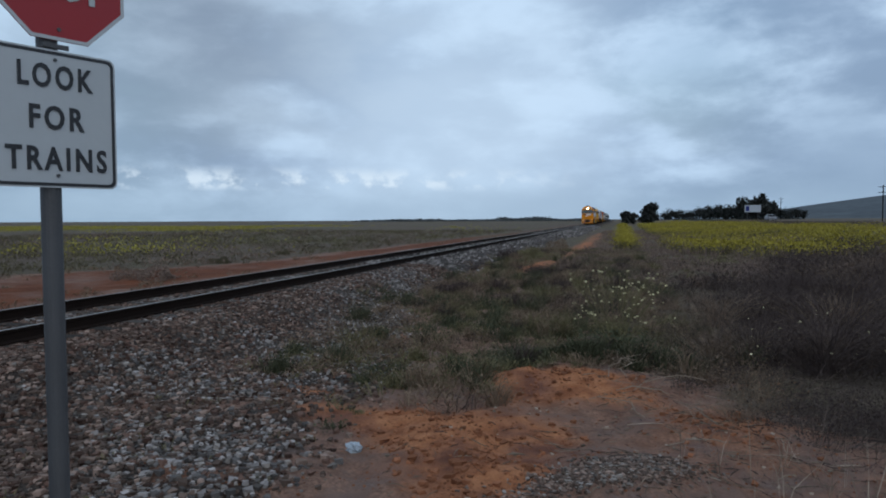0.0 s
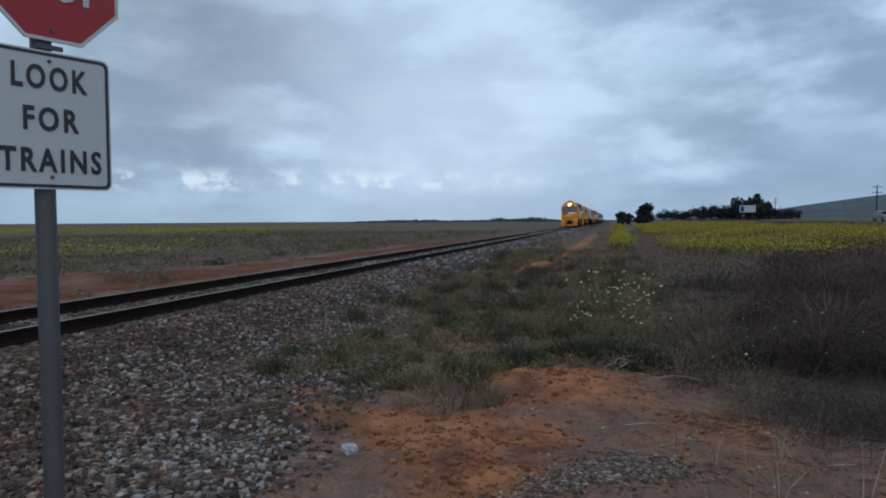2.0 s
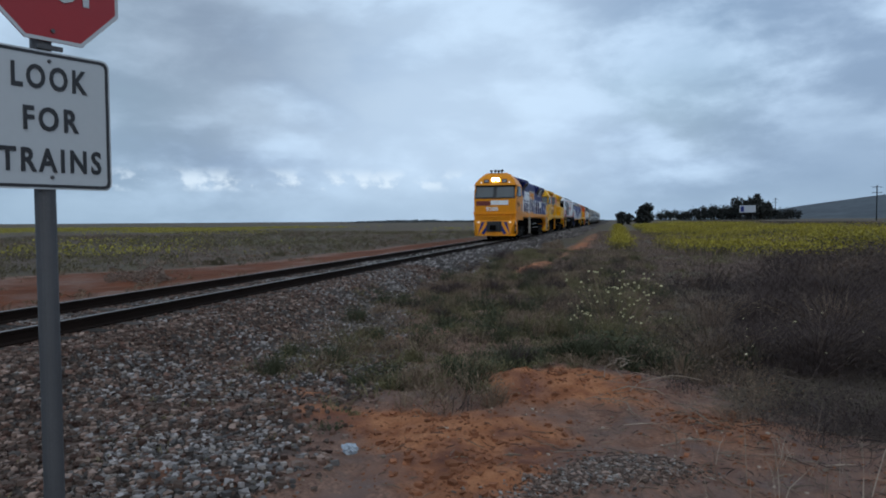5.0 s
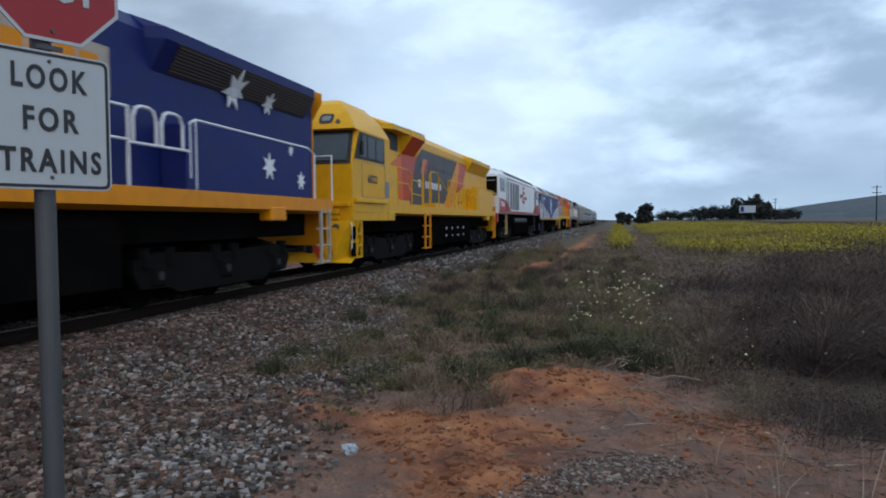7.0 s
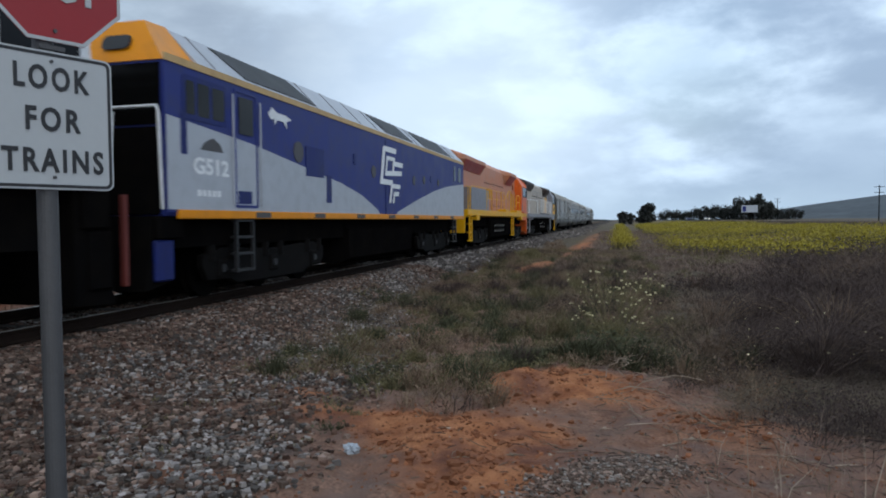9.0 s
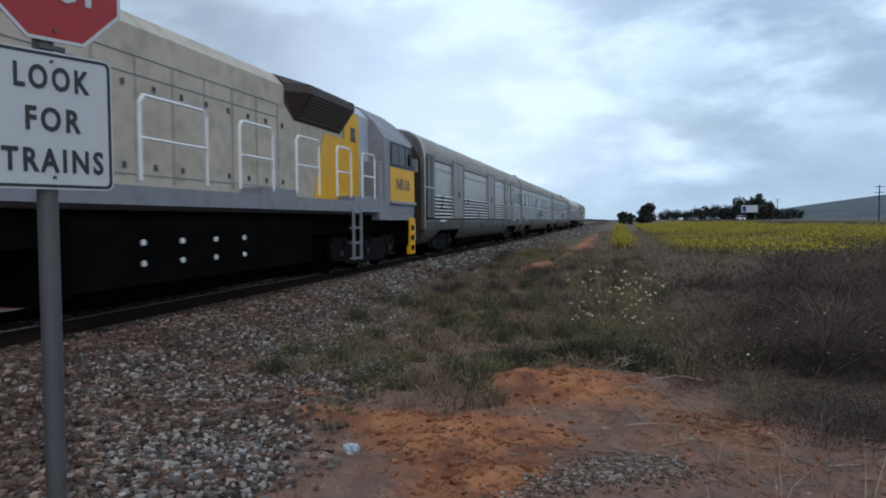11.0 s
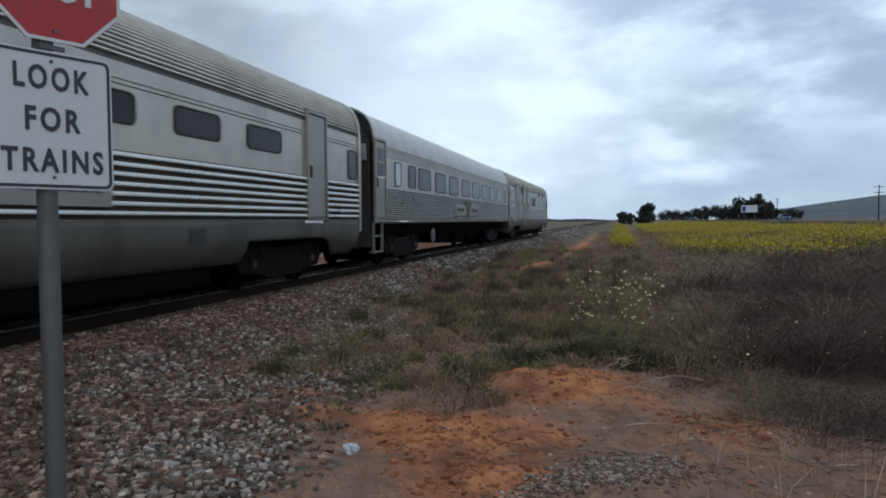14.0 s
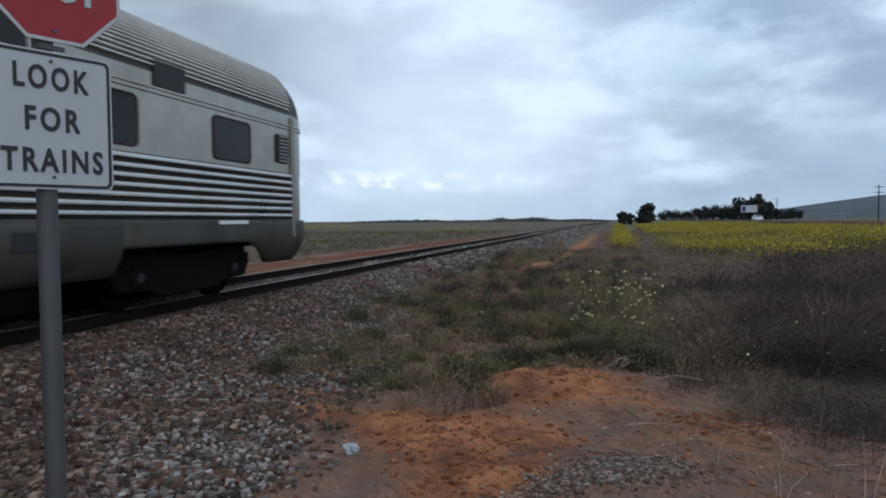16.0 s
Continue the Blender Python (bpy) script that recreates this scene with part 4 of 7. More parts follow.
        slab(bm, [(-1.34, y0 + d * 0.07, 2.75), (1.34, y0 + d * 0.07, 2.75), (1.32, y0 + d * 0.20, 3.86), (-1.32, y0 + d * 0.20, 3.86)], 0.06)
        part("windscreen", bm, "glass", body)
        bm = boxes((-1.25, 1.25, min(y0 - d * 0.03, y0 + d * 0.03), max(y0 - d * 0.03, y0 + d * 0.03), 1.74, 2.1))
        part("nose_band", bm, "red", body)
        bm = boxes((-0.5, 0.5, min(y0 + d * 0.35, y0 + d * 0.8), max(y0 + d * 0.35, y0 + d * 0.8), 3.98, 4.2), bevel=0.03)
        part("number_box", bm, "black", body)
        bm = bmesh.new()
        along_x(bm, [(y0 - d * 0.3, 0.2), (y0 - d * 0.12, 1.5), (y0 + d * 0.4, 1.72), (y0 + d * 0.4, 0.25)], -1.3, 1.3)
        pilot = part("pilot", bm, "under", ob)
        part("buffer_beam", boxes((-1.38, 1.38, min(y0 - d * 0.16, y0 + d * 0.3), max(y0 - d * 0.16, y0 + d * 0.3), 1.22, 1.73), bevel=0.03), "red" if d > 0 else "under", ob)
        for x in (-1.2, 1.2):
            part("corner_step", boxes((x - 0.16, x + 0.16, min(y0 - d * 0.22, y0 + d * 0.2), max(y0 - d * 0.22, y0 + d * 0.2), 0.42, 1.2), bevel=0.03), "under", pilot)
        part("sun_visor", boxes((-1.2, 1.2, min(y0 + d * 0.02, y0 + d * 0.16), max(y0 + d * 0.02, y0 + d * 0.16), 3.60, 3.66)), "grey", body)
        coupler(ob, y0, -d)
        for s in (-1, 1):
            bm = bmesh.new()
            tube(bm, [(s * 1.48, y0 - d * 0.02, 1.85), (s * 1.48, y0 - d * 0.1, 2.75), (s * 1.2, y0 - d * 0.1, 2.85)], 0.02)
            part("grab_rail", bm, "white", ob)
    for s in (-1, 1):
        X = 1.476
        for d, Y in ((1, lambda y: y), (-1, lambda y: L - y)):
            bm = bmesh.new()
            pts = [(Y(0.03), 1.82), (Y(0.03), 2.62), (Y(1.6), 2.58), (Y(2.6), 2.48), (Y(3.4), 2.3), (Y(4.2), 2.02), (Y(4.7), 1.82)]
            side_plate(bm, s * X, pts, 0.008)
            part("red_flash", bm, "red", body, "red swoosh")
            for y0, y1 in ((0.42, 0.88), (1.05, 1.55), (1.62, 2.05)):
                bm = bmesh.new()
                side_plate(bm, s * X, round_rect(min(Y(y0), Y(y1)), max(Y(y0), Y(y1)), 3.0, 3.78, 0.05), 0.014)
                part("side_window", bm, "glass", body)
            bm = bmesh.new()
            a0, a1 = min(Y(2.75), Y(3.4)), max(Y(2.75), Y(3.4))
            ring_plate(bm, s * X, round_rect(a0, a1, 1.86, 3.86, 0.05), round_rect(a0 + 0.04, a1 - 0.04, 1.9, 3.82, 0.04), 0.02)
            door = part("door_frame", bm, "grey", body)
            for y in (2.7, 3.45):
                bm = bmesh.new()
                tube(bm, [(s * 1.5, Y(y), 1.9), (s * 1.5, Y(y), 3.7)], 0.018)
                part("grab_rail", bm, "charcoal", door)
            ladder(ob, "tan" if d > 0 else "black", s, min(Y(2.85), Y(3.3)), max(Y(2.85), Y(3.3)), 0.45, 1.7, 1.4)
        for y0 in (4.2, 5.3, 6.4, 7.4):
            bm = bmesh.new()
            side_plate(bm, s * X, [(y0, 2.0), (y0 + 0.8, 2.0), (y0 + 0.8, 3.72), (y0, 3.72)], 0.012)
            g = part("air_grille", bm, "grey", body)
            bm = bmesh.new()
            for i in range(16):
                box(bm, s * 1.485 - 0.008, s * 1.485 + 0.008, y0 + 0.03, y0 + 0.77, 2.05 + i * 0.104, 2.09 + i * 0.104)
            part("slats", bm, "charcoal", g)
        # emblem: interlocked red bars with black ends
        for mat, rects in (("red", ((9.3, 10.36, 2.85, 3.08), (10.42, 10.62, 2.95, 3.65), (10.62, 11.3, 3.47, 3.65), (10.75, 10.95, 2.72, 3.33), (10.95, 11.9, 3.14, 3.33),
                                    (10.42, 11.5, 2.5, 2.68), (10.42, 10.62, 2.62, 2.8), (11.35, 12.6, 2.76, 2.98), (11.62, 11.85, 2.43, 2.76))),
                           ("signblack", ((8.8, 9.24, 2.79, 3.08), (12.66, 13.2, 2.73, 2.98)))):
            for k, (y0, y1, z0, z1) in enumerate(rects):
                bm = bmesh.new()
                lean = lambda y, z: (8.8 + 0.8 * (y - 8.8) + 0.28 * (z - 2.95), z + 0.05)
                side_plate(bm, s * (X + 0.002 + 0.0015 * k), [lean(y0, z0), lean(y1, z0), lean(y1, z1), lean(y0, z1)], 0.01)
                part("emblem_bar", bm, mat, body)
        bm = bmesh.new()
        for y0, y1 in ((8.7, 10.3), (10.5, 12.3), (12.5, 14.2), (14.4, 15.6)):
            ring_plate(bm, s * X, [(y0, 2.1), (y1, 2.1), (y1, 3.6), (y0, 3.6)], [(y0 + 0.03, 2.13), (y1 - 0.03, 2.13), (y1 - 0.03, 3.57), (y0 + 0.03, 3.57)], 0.012)
        part("panel_seams", bm, "white", body)
        bm = bmesh.new()
        side_plate(bm, s * (X + 0.003), [(0.1, 1.78), (L - 0.1, 1.78), (L - 0.1, 1.9), (0.1, 1.9)], 0.012)
        part("sill_stripe", bm, "red", body)
        bm = bmesh.new()
        side_plate(bm, s * (X + 0.001), [(3.2, 3.86), (L - 3.2, 3.86), (L - 3.2, 3.92), (3.2, 3.92)], 0.012)
        part("roof_stripe", bm, "red", body)
        lettering("number", "CSR004", "white", body, flank(s * 1.484, 1.15, 2.28, s), 0.42, 1.45)
    bm = boxes((-1.2, 1.2, 0.8, L - 0.8, 0.98, 1.75))
    part("underframe", bm, "under", ob)
    bm = bmesh.new()
    along_y(bm, both([(1.1, 0.24), (1.35, 0.38), (1.35, 0.95), (1.2, 1.05)]), 7.2, 14.6)
    part("fuel_tank", bm, "under", ob)
    for s in (-1, 1):
        bm = bmesh.new()
        disc(bm, (s * 1.1, 10.8, 1.3), (0, 1, 0), 0.2, 6.4, 14)
        part("air_reservoir", bm, "black", ob)
    bogie(ob, 3.9, 3, 1.9)
    bogie(ob, L - 3.9, 3, 1.9)
    return ob


def violet_loco():
    """A single-body unit with a sloped roof and grilles let into it."""
    L = 20.0
    ob = thing("diesel_locomotive", "blue and silver full-width diesel locomotive with yellow brow and white emblem", "locomotive", "locomotives hauling the train")
    bm = bmesh.new()
    along_y(bm, both([(1.42, 1.4), (1.47, 1.46), (1.47, 3.70)]), 0.0, L)
    body = part("body", bm, "violet", ob)
    bm = bmesh.new()
    rings = [[(x, y, z) for x, z in both([(1.44, 3.82), (0.85, 4.42)])] for y in (0.9, L)]
    loft(bm, rings)
    part("roof", bm, "silver", ob)
    bm = bmesh.new()
    loft(bm, [[(-1.46, -0.02, 3.70), (1.46, -0.02, 3.70), (0.98, 0.22, 4.36), (-0.98, 0.22, 4.36)], [(-1.46, 0.9, 3.70), (1.46, 0.9, 3.70), (0.85, 0.9, 4.44), (-0.85, 0.9, 4.44)]])
    part("brow", bm, "yellow", ob, "yellow front brow")
    for x in (-0.62, 0.62):
        bm = bmesh.new()
        loft(bm, [[(a, 0.03 + (b - 3.86) * 0.36 + d, b + 0.04) for a, b in round_rect(x - 0.24, x + 0.24, 3.86, 4.08, 0.08)] for d in (-0.03, 0.06)])
        part("number_box", bm, "black", ob)
    for s in (-1, 1):
        X = 1.476
        bm = bmesh.new()
        side_plate(bm, s * 1.472, [(0.0, 3.69), (L, 3.69), (L, 3.80), (0.0, 3.80)], 0.03)
        part("gutter_stripe", bm, "tan", body, "tan gutter stripe")
        for y0, y1 in ((2.4, 5.36), (10.1, 12.8), (14.2, 18.05)):
            bm = bmesh.new()
            q = []
            for y, k in ((y0, 0.08), (y1, 0.08), (y1 - 0.5, 0.92), (y0 - 0.4, 0.92)):
                q.append((s * (1.44 - 0.59 * k + 0.006), y, 3.82 + 0.60 * k + 0.006))
            slab(bm, q, 0.02)
            part("roof_grille", bm, "black", ob)
        for i in range(14):
            y = 1.4 + i * 1.32
            bm = bmesh.new()
            tube(bm, [(s * 1.43, y, 3.835), (s * 0.86, y, 4.42)], 0.012, 4)
            part("roof_seam", bm, "grey", ob)
        # silver lower wave
        bm = bmesh.new()
        side_plate(bm, s * X, [(0.02, 1.5), (9.3, 1.5), (9.1, 1.62), (7.9, 1.98), (6.56, 2.22), (4.25, 2.5), (2.4, 2.72), (0.02, 2.9)], 0.008)
        part("silver_wave", bm, "silver", body)
        bm = bmesh.new()
        side_plate(bm, s * X, [(10.7, 1.5), (L - 0.02, 1.5), (L - 0.02, 2.86), (19.1, 2.8), (17.0, 2.62), (15.2, 2.39), (13.0, 2.0), (11.0, 1.6)], 0.008)
        part("silver_wave", bm, "silver", body)
        bm = bmesh.new()
        box(bm, min(s * 1.44, s * 1.5), max(s * 1.44, s * 1.5), 0.25, L - 0.1, 1.36, 1.5, bevel=0.01)
        sill = part("sill_stripe", bm, "yellow", body, "yellow sill stripe")
        for i in range(7):
            part("jacking_mark", boxes((min(s * 1.49, s * 1.507), max(s * 1.49, s * 1.507), 2.5 + i * 2.5, 3.05 + i * 2.5, 1.38, 1.48)), "charcoal", sill)
        bm = bmesh.new()
        side_plate(bm, s * 1.474, round_rect(0.42, 1.62, 2.9, 3.58, 0.06), 0.012)
        part("side_window_surround", bm, "blue", body)
        for y0, y1 in ((0.5, 0.72), (0.8, 1.12), (1.2, 1.55)):
            bm = bmesh.new()
            side_plate(bm, s * X, round_rect(y0, y1, 2.98, 3.5, 0.04), 0.014)
            part("side_window", bm, "glass", body)
        bm = bmesh.new()
        ring_plate(bm, s * X, round_rect(1.85, 2.62, 1.55, 3.62, 0.05), round_rect(1.9, 2.57, 1.6, 3.57, 0.04), 0.02)
        door = part("door_frame", bm, "violet", body)
        bm = bmesh.new()
        side_plate(bm, s * (X + 0.004), round_rect(2.0, 2.48, 2.85, 3.5, 0.04), 0.012)
        part("door_window", bm, "glass", door)
        for y in (1.78, 2.7):
            bm = bmesh.new()
            tube(bm, [(s * 1.51, y, 1.6), (s * 1.51, y, 3.5)], 0.018)
            part("grab_rail", bm, "silver", door)
        for y, z, r in ((4.3, 2.75, 0.22), (8.81, 2.65, 0.17), (12.6, 2.62, 0.15), (13.8, 2.7, 0.15), (15.7, 2.7, 0.13)):
            bm = bmesh.new()
            disc(bm, (s * X, y, z), (1, 0, 0), r, 0.02, 18)
            part("porthole", bm, "charcoal", body)
        for y0, y1, z0, z1 in ((4.63, 5.55, 2.28, 2.92), (7.34, 7.5, 2.74, 3.0), (5.68, 5.96, 1.73, 2.36), (9.78, 9.88, 1.5, 3.62), (1.95, 2.4, 1.62, 1.85), (0.35, 0.5, 2.35, 2.95), (14.6, 14.75, 2.65, 2.9)):
            bm = bmesh.new()
            side_plate(bm, s * (X + 0.004), [(y0, z0), (y1, z0), (y1, z1), (y0, z1)], 0.012)
            g = part("vent_panel", bm, "blue", body)
        # white angular emblem
        for k, o in enumerate(([(9.3, 2.35), (9.5, 2.35), (9.78, 3.42), (9.58, 3.42)], [(9.6, 3.3), (10.72, 3.3), (10.75, 3.45), (9.64, 3.45)], [(9.34, 2.35), (10.35, 2.35), (10.4, 2.5), (9.38, 2.5)],
                  [(9.72, 2.62), (9.84, 2.62), (9.98, 3.18), (9.86, 3.18)], [(9.88, 3.07), (10.6, 3.07), (10.62, 3.18), (9.92, 3.18)], [(10.38, 2.93), (11.32, 2.93), (11.36, 3.07), (10.42, 3.07)],
                  [(9.74, 2.6), (11.22, 2.68), (11.26, 2.82), (9.78, 2.74)], [(10.34, 2.72), (10.48, 2.72), (10.55, 3.05), (10.42, 3.05)], [(10.04, 1.83), (10.2, 1.83), (10.4, 2.38), (10.24, 2.38)],
                  [(10.28, 2.27), (11.05, 2.27), (11.08, 2.4), (10.3, 2.4)], [(10.5, 2.05), (10.92, 2.05), (10.96, 2.18), (10.52, 2.18)], [(10.35, 1.83), (10.47, 1.83), (10.6, 2.16), (10.48, 2.16)])):
            bm = bmesh.new()
            side_plate(bm, s * (X + 0.008 + 0.0012 * k), o, 0.01)
            part("emblem_bar", bm, "white", body)
        bm = bmesh.new()
        side_plate(bm, s * (X + 0.003), [(3.05, 3.36), (3.15, 3.26), (3.3, 3.3), (3.28, 3.18), (3.4, 3.28), (3.65, 3.28), (3.8, 3.16), (3.78, 3.3), (4.0, 3.36), (3.75, 3.42), (3.4, 3.42), (3.2, 3.5)], 0.008)
        part("side_emblem", bm, "white", body)
        lettering("number", "G512", "white", body, flank(s * 1.484, 1.15, 2.2, s), 0.36, 1.0, bold=0.01)
        bm = bmesh.new()
        side_plate(bm, s * (X + 0.002), [(0.85, 2.46), (1.5, 2.46), (1.4, 2.6), (1.2, 2.68), (0.95, 2.58)], 0.01)
        part("side_emblem", bm, "charcoal", body)
        bars(body, "white", s, X, 0.75, 1.4, 1.72, 1.82, 5)
        for y0, y1 in ((18.2, 18.5), (19.0, 19.4)):
            bm = bmesh.new()
            side_plate(bm, s * X, round_rect(y0, y1, 2.9, 3.5, 0.03), 0.014)
            part("rear_window", bm, "glass", body)
        ladder(ob, "black", s, 1.95, 2.5, 0.42, 1.4, 1.42)
        ladder(ob, "black", s, 18.2, 18.7, 0.42, 1.4, 1.42)
        bm = bmesh.new()
        tube(bm, [(s * 1.47, -0.1, 1.5), (s * 1.47, -0.15, 2.9), (s * 1.44, -0.15, 3.0), (s * 0.6, -0.15, 3.0)], 0.022)
        part("grab_rail", bm, "white", ob)
    bm = bmesh.new()
    slab(bm, [(-1.4, -0.005, 2.75), (1.4, -0.005, 2.75), (1.4, -0.005, 3.66), (-1.4, -0.005, 3.66)], 0.03)
    part("windscreen", bm, "glass", body)
    bm = bmesh.new()
    along_x(bm, [(-0.3, 0.3), (-0.12, 1.4), (0.3, 1.4), (0.3, 0.4)], -1.3, 1.3)
    part("pilot", bm, "under", ob)
    part("buffer_beam", boxes((-1.40, 1.40, -0.1, 0.5, 1.05, 1.40), bevel=0.03), "under", ob)
    # near-black panel over the nose paints in the shade between the locomotives
    part("nose_panel", boxes((-1.38, 1.38, -0.05, 0.0, 1.42, 2.72), bevel=0.01), "under", body, "nose panel painted dark for front shade")
    for x in (-1.26, 1.26):
        part("corner_step", boxes((x - 0.11, x + 0.11, -0.12, 0.3, 0.42, 1.04), bevel=0.03), "blue", ob)
    for x in (-1.12, 1.12):
        part("end_post", boxes((x - 0.045, x + 0.045, -0.53, -0.45, 0.4, 1.7), bevel=0.01), "maroon", ob)
    bm = boxes((-1.2, 1.2, 0.5, L - 0.5, 0.9, 1.4))
    part("underframe", bm, "under", ob)
    bm = bmesh.new()
    along_y(bm, both([(1.1, 0.24), (1.35, 0.38), (1.35, 1.1), (1.2, 1.2)]), 7.3, 12.7)
    part("fuel_tank", bm, "under", ob)
    coupler(ob, 0, -1)
    coupler(ob, L, 1)
    bogie(ob, 3.7, 3, 1.85)
    bogie(ob, L - 3.7, 3, 1.85)
    return ob


# ------------------------------------------------------------ stainless coaches
def coach_outline(foot=0.92):
    o = [(1.40, foot), (1.50, foot + 0.06), (1.50, 1.34), (1.49, 1.345), (1.49, 2.265)]
    return both(o + [(1.50, 2.27), (1.50, 3.14), (1.525, 3.15), (1.525, 3.175), (1.50, 3.185), (1.50, 3.205), (1.525, 3.215), (1.525, 3.24), (1.50, 3.25), (1.50, 3.44)])


def roof_outline(fluted=True):
    o, m = [(1.495, 3.43)], 40
    for i in range(1, m):
        x, z = roof_point(i / m)
        o.append((x - 0.01, z - 0.01) if fluted else (x, z))
    return both(o + [(0.02, 4.43 if fluted else 4.44)])


def roof_point(k, out=0.0):
    """A point of the roof's curve, k from the gutter to the crown, raised by out."""
    t = k * math.pi / 2
    return 1.49 * math.cos(t) ** 0.58 + out * math.cos(t), 3.44 + 1.0 * math.sin(t) ** 0.85 + out * math.sin(t)


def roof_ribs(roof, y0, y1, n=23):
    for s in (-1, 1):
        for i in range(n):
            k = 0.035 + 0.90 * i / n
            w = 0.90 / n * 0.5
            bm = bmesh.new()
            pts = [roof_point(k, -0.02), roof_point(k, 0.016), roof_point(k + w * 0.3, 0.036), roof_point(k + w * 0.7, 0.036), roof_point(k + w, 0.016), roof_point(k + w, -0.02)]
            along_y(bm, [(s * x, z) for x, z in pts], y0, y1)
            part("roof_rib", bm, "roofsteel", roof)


def fluting(body, L, pitch, gaps):
    """Rounded ribs along the flank over a backing dark with grime and painted-in groove shade, broken where doors and
    panels stand.
    """
    n = round(0.92 / pitch)
    h = 0.92 / n
    runs, y = [], 0.14
    for g0, g1 in sorted(gaps) + [(L - 0.14, L)]:
        if g0 - y > 0.1:
            runs.append((y, g0))
        y = max(y, g1)
    for s in (-1, 1):
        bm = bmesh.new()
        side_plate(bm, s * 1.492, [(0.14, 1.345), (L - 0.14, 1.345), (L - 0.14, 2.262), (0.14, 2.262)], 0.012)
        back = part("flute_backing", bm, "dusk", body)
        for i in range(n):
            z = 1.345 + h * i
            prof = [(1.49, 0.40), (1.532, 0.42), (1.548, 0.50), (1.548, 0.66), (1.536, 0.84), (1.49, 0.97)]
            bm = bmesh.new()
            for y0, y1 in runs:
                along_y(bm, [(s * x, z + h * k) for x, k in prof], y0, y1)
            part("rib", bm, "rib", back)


def coach_window(body, y0, y1, z0=2.37, z1=3.04, mat="tinted", frame="dusk"):
    for s in (-1, 1):
        bm = bmesh.new()
        ring_plate(bm, s * 1.505, round_rect(y0 - 0.03, y1 + 0.03, z0 - 0.03, z1 + 0.03, 0.11), round_rect(y0, y1, z0, z1, 0.09), 0.03)
        w = part("window", bm, frame, body)
        bm = bmesh.new()
        side_plate(bm, s * 1.505, round_rect(y0, y1, z0, z1, 0.09), 0.012)
        part("pane", bm, mat, w)


def coach_door(body, y0, y1, z0=1.40, z1=3.6, leaves=1, window=True, mat="plain"):
    for s in (-1, 1):
        bm = bmesh.new()
        w = (y1 - y0) / leaves
        for k in range(leaves):
            box(bm, min(s * 1.47, s * 1.548), max(s * 1.47, s * 1.548), y0 + k * w + 0.012, y0 + (k + 1) * w - 0.012, z0, z1, bevel=0.012)
        d = part("door", bm, mat, body)
        bm = bmesh.new()
        ring_plate(bm, s * 1.52, [(y0 - 0.02, z0 - 0.02), (y1 + 0.02, z0 - 0.02), (y1 + 0.02, z1 + 0.02), (y0 - 0.02, z1 + 0.02)], [(y0, z0), (y1, z0), (y1, z1), (y0, z1)], 0.05)
        part("door_gap", bm, "dusk", d)
        bm = bmesh.new()
        ring_plate(bm, s * 1.535, [(y0 - 0.08, z0 - 0.05), (y1 + 0.08, z0 - 0.05), (y1 + 0.08, z1 + 0.09), (y0 - 0.08, z1 + 0.09)], [(y0 - 0.02, z0 - 0.02), (y1 + 0.02, z0 - 0.02), (y1 + 0.02, z1 + 0.02), (y0 - 0.02, z1 + 0.02)], 0.07)
        part("door_frame", bm, "plain", d)
        bm = bmesh.new()
        box(bm, min(s * 1.545, s * 1.58), max(s * 1.545, s * 1.58), y0 + 0.06 if leaves == 1 else (y0 + y1) / 2 + 0.03, y0 + 0.12 if leaves == 1 else (y0 + y1) / 2 + 0.1, 2.25, 2.5)
        part("handle", bm, "black", d)
        if window:
            for k in range(leaves):
                a, b = y0 + k * w + 0.17 * w, y0 + (k + 1) * w - 0.17 * w
                for z2, z3 in ((2.55, 2.92), (2.96, 3.33)):
                    bm = bmesh.new()
                    side_plate(bm, s * 1.55, round_rect(a, b, z2, z3, 0.03), 0.012)
                    part("door_window", bm, "tinted", d)
                part("window_ledge", boxes((min(s * 1.545, s * 1.575), max(s * 1.545, s * 1.575), a - 0.03, b + 0.03, 2.49, 2.54)), "rib", d)


def crest(body, y0, y1, motif="diamond"):
    for s in (-1, 1):
        bm = bmesh.new()
        box(bm, min(s * 1.5, s * 1.556), max(s * 1.5, s * 1.556), y0, y1, 1.5, 1.98, bevel=0.01)
        p = part("name_board", bm, "plain", body, "plain grey name board")
        yc = (y0 + y1) / 2
        bm = bmesh.new()
        side_plate(bm, s * 1.565, [(yc - 0.75, 2.12), (yc - 0.2, 2.2), (yc + 0.1, 2.0), (yc + 0.55, 2.2), (yc + 0.6, 1.95), (yc + 0.1, 1.38), (yc - 0.1, 1.42), (yc - 0.35, 1.8)], 0.02)
        part("emblem", bm, "skirt", p)
        for a, b in ((y0 + 0.2, yc - 0.85), (yc + 0.75, y1 - 0.2)):
            if b - a > 0.4:
                bars(p, "skirt", s, 1.562, a, b, 1.68, 1.82, 6)


def coach(label, L, skirt=True, fluted=True, pitch=0.131, round_end=False, gaps=()):
    ob = thing("passenger_coach", label, "railway coach", "stainless coaches of the train")
    made = []
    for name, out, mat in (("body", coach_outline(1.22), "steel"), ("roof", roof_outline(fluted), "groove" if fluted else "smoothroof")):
        bm = bmesh.new()
        rings = [[(x, y, z) for x, z in out] for y in (0.0, L)]
        if round_end:
            rings = [[(x, 0.0, z) for x, z in out], [(x, L - 0.55, z) for x, z in out]]
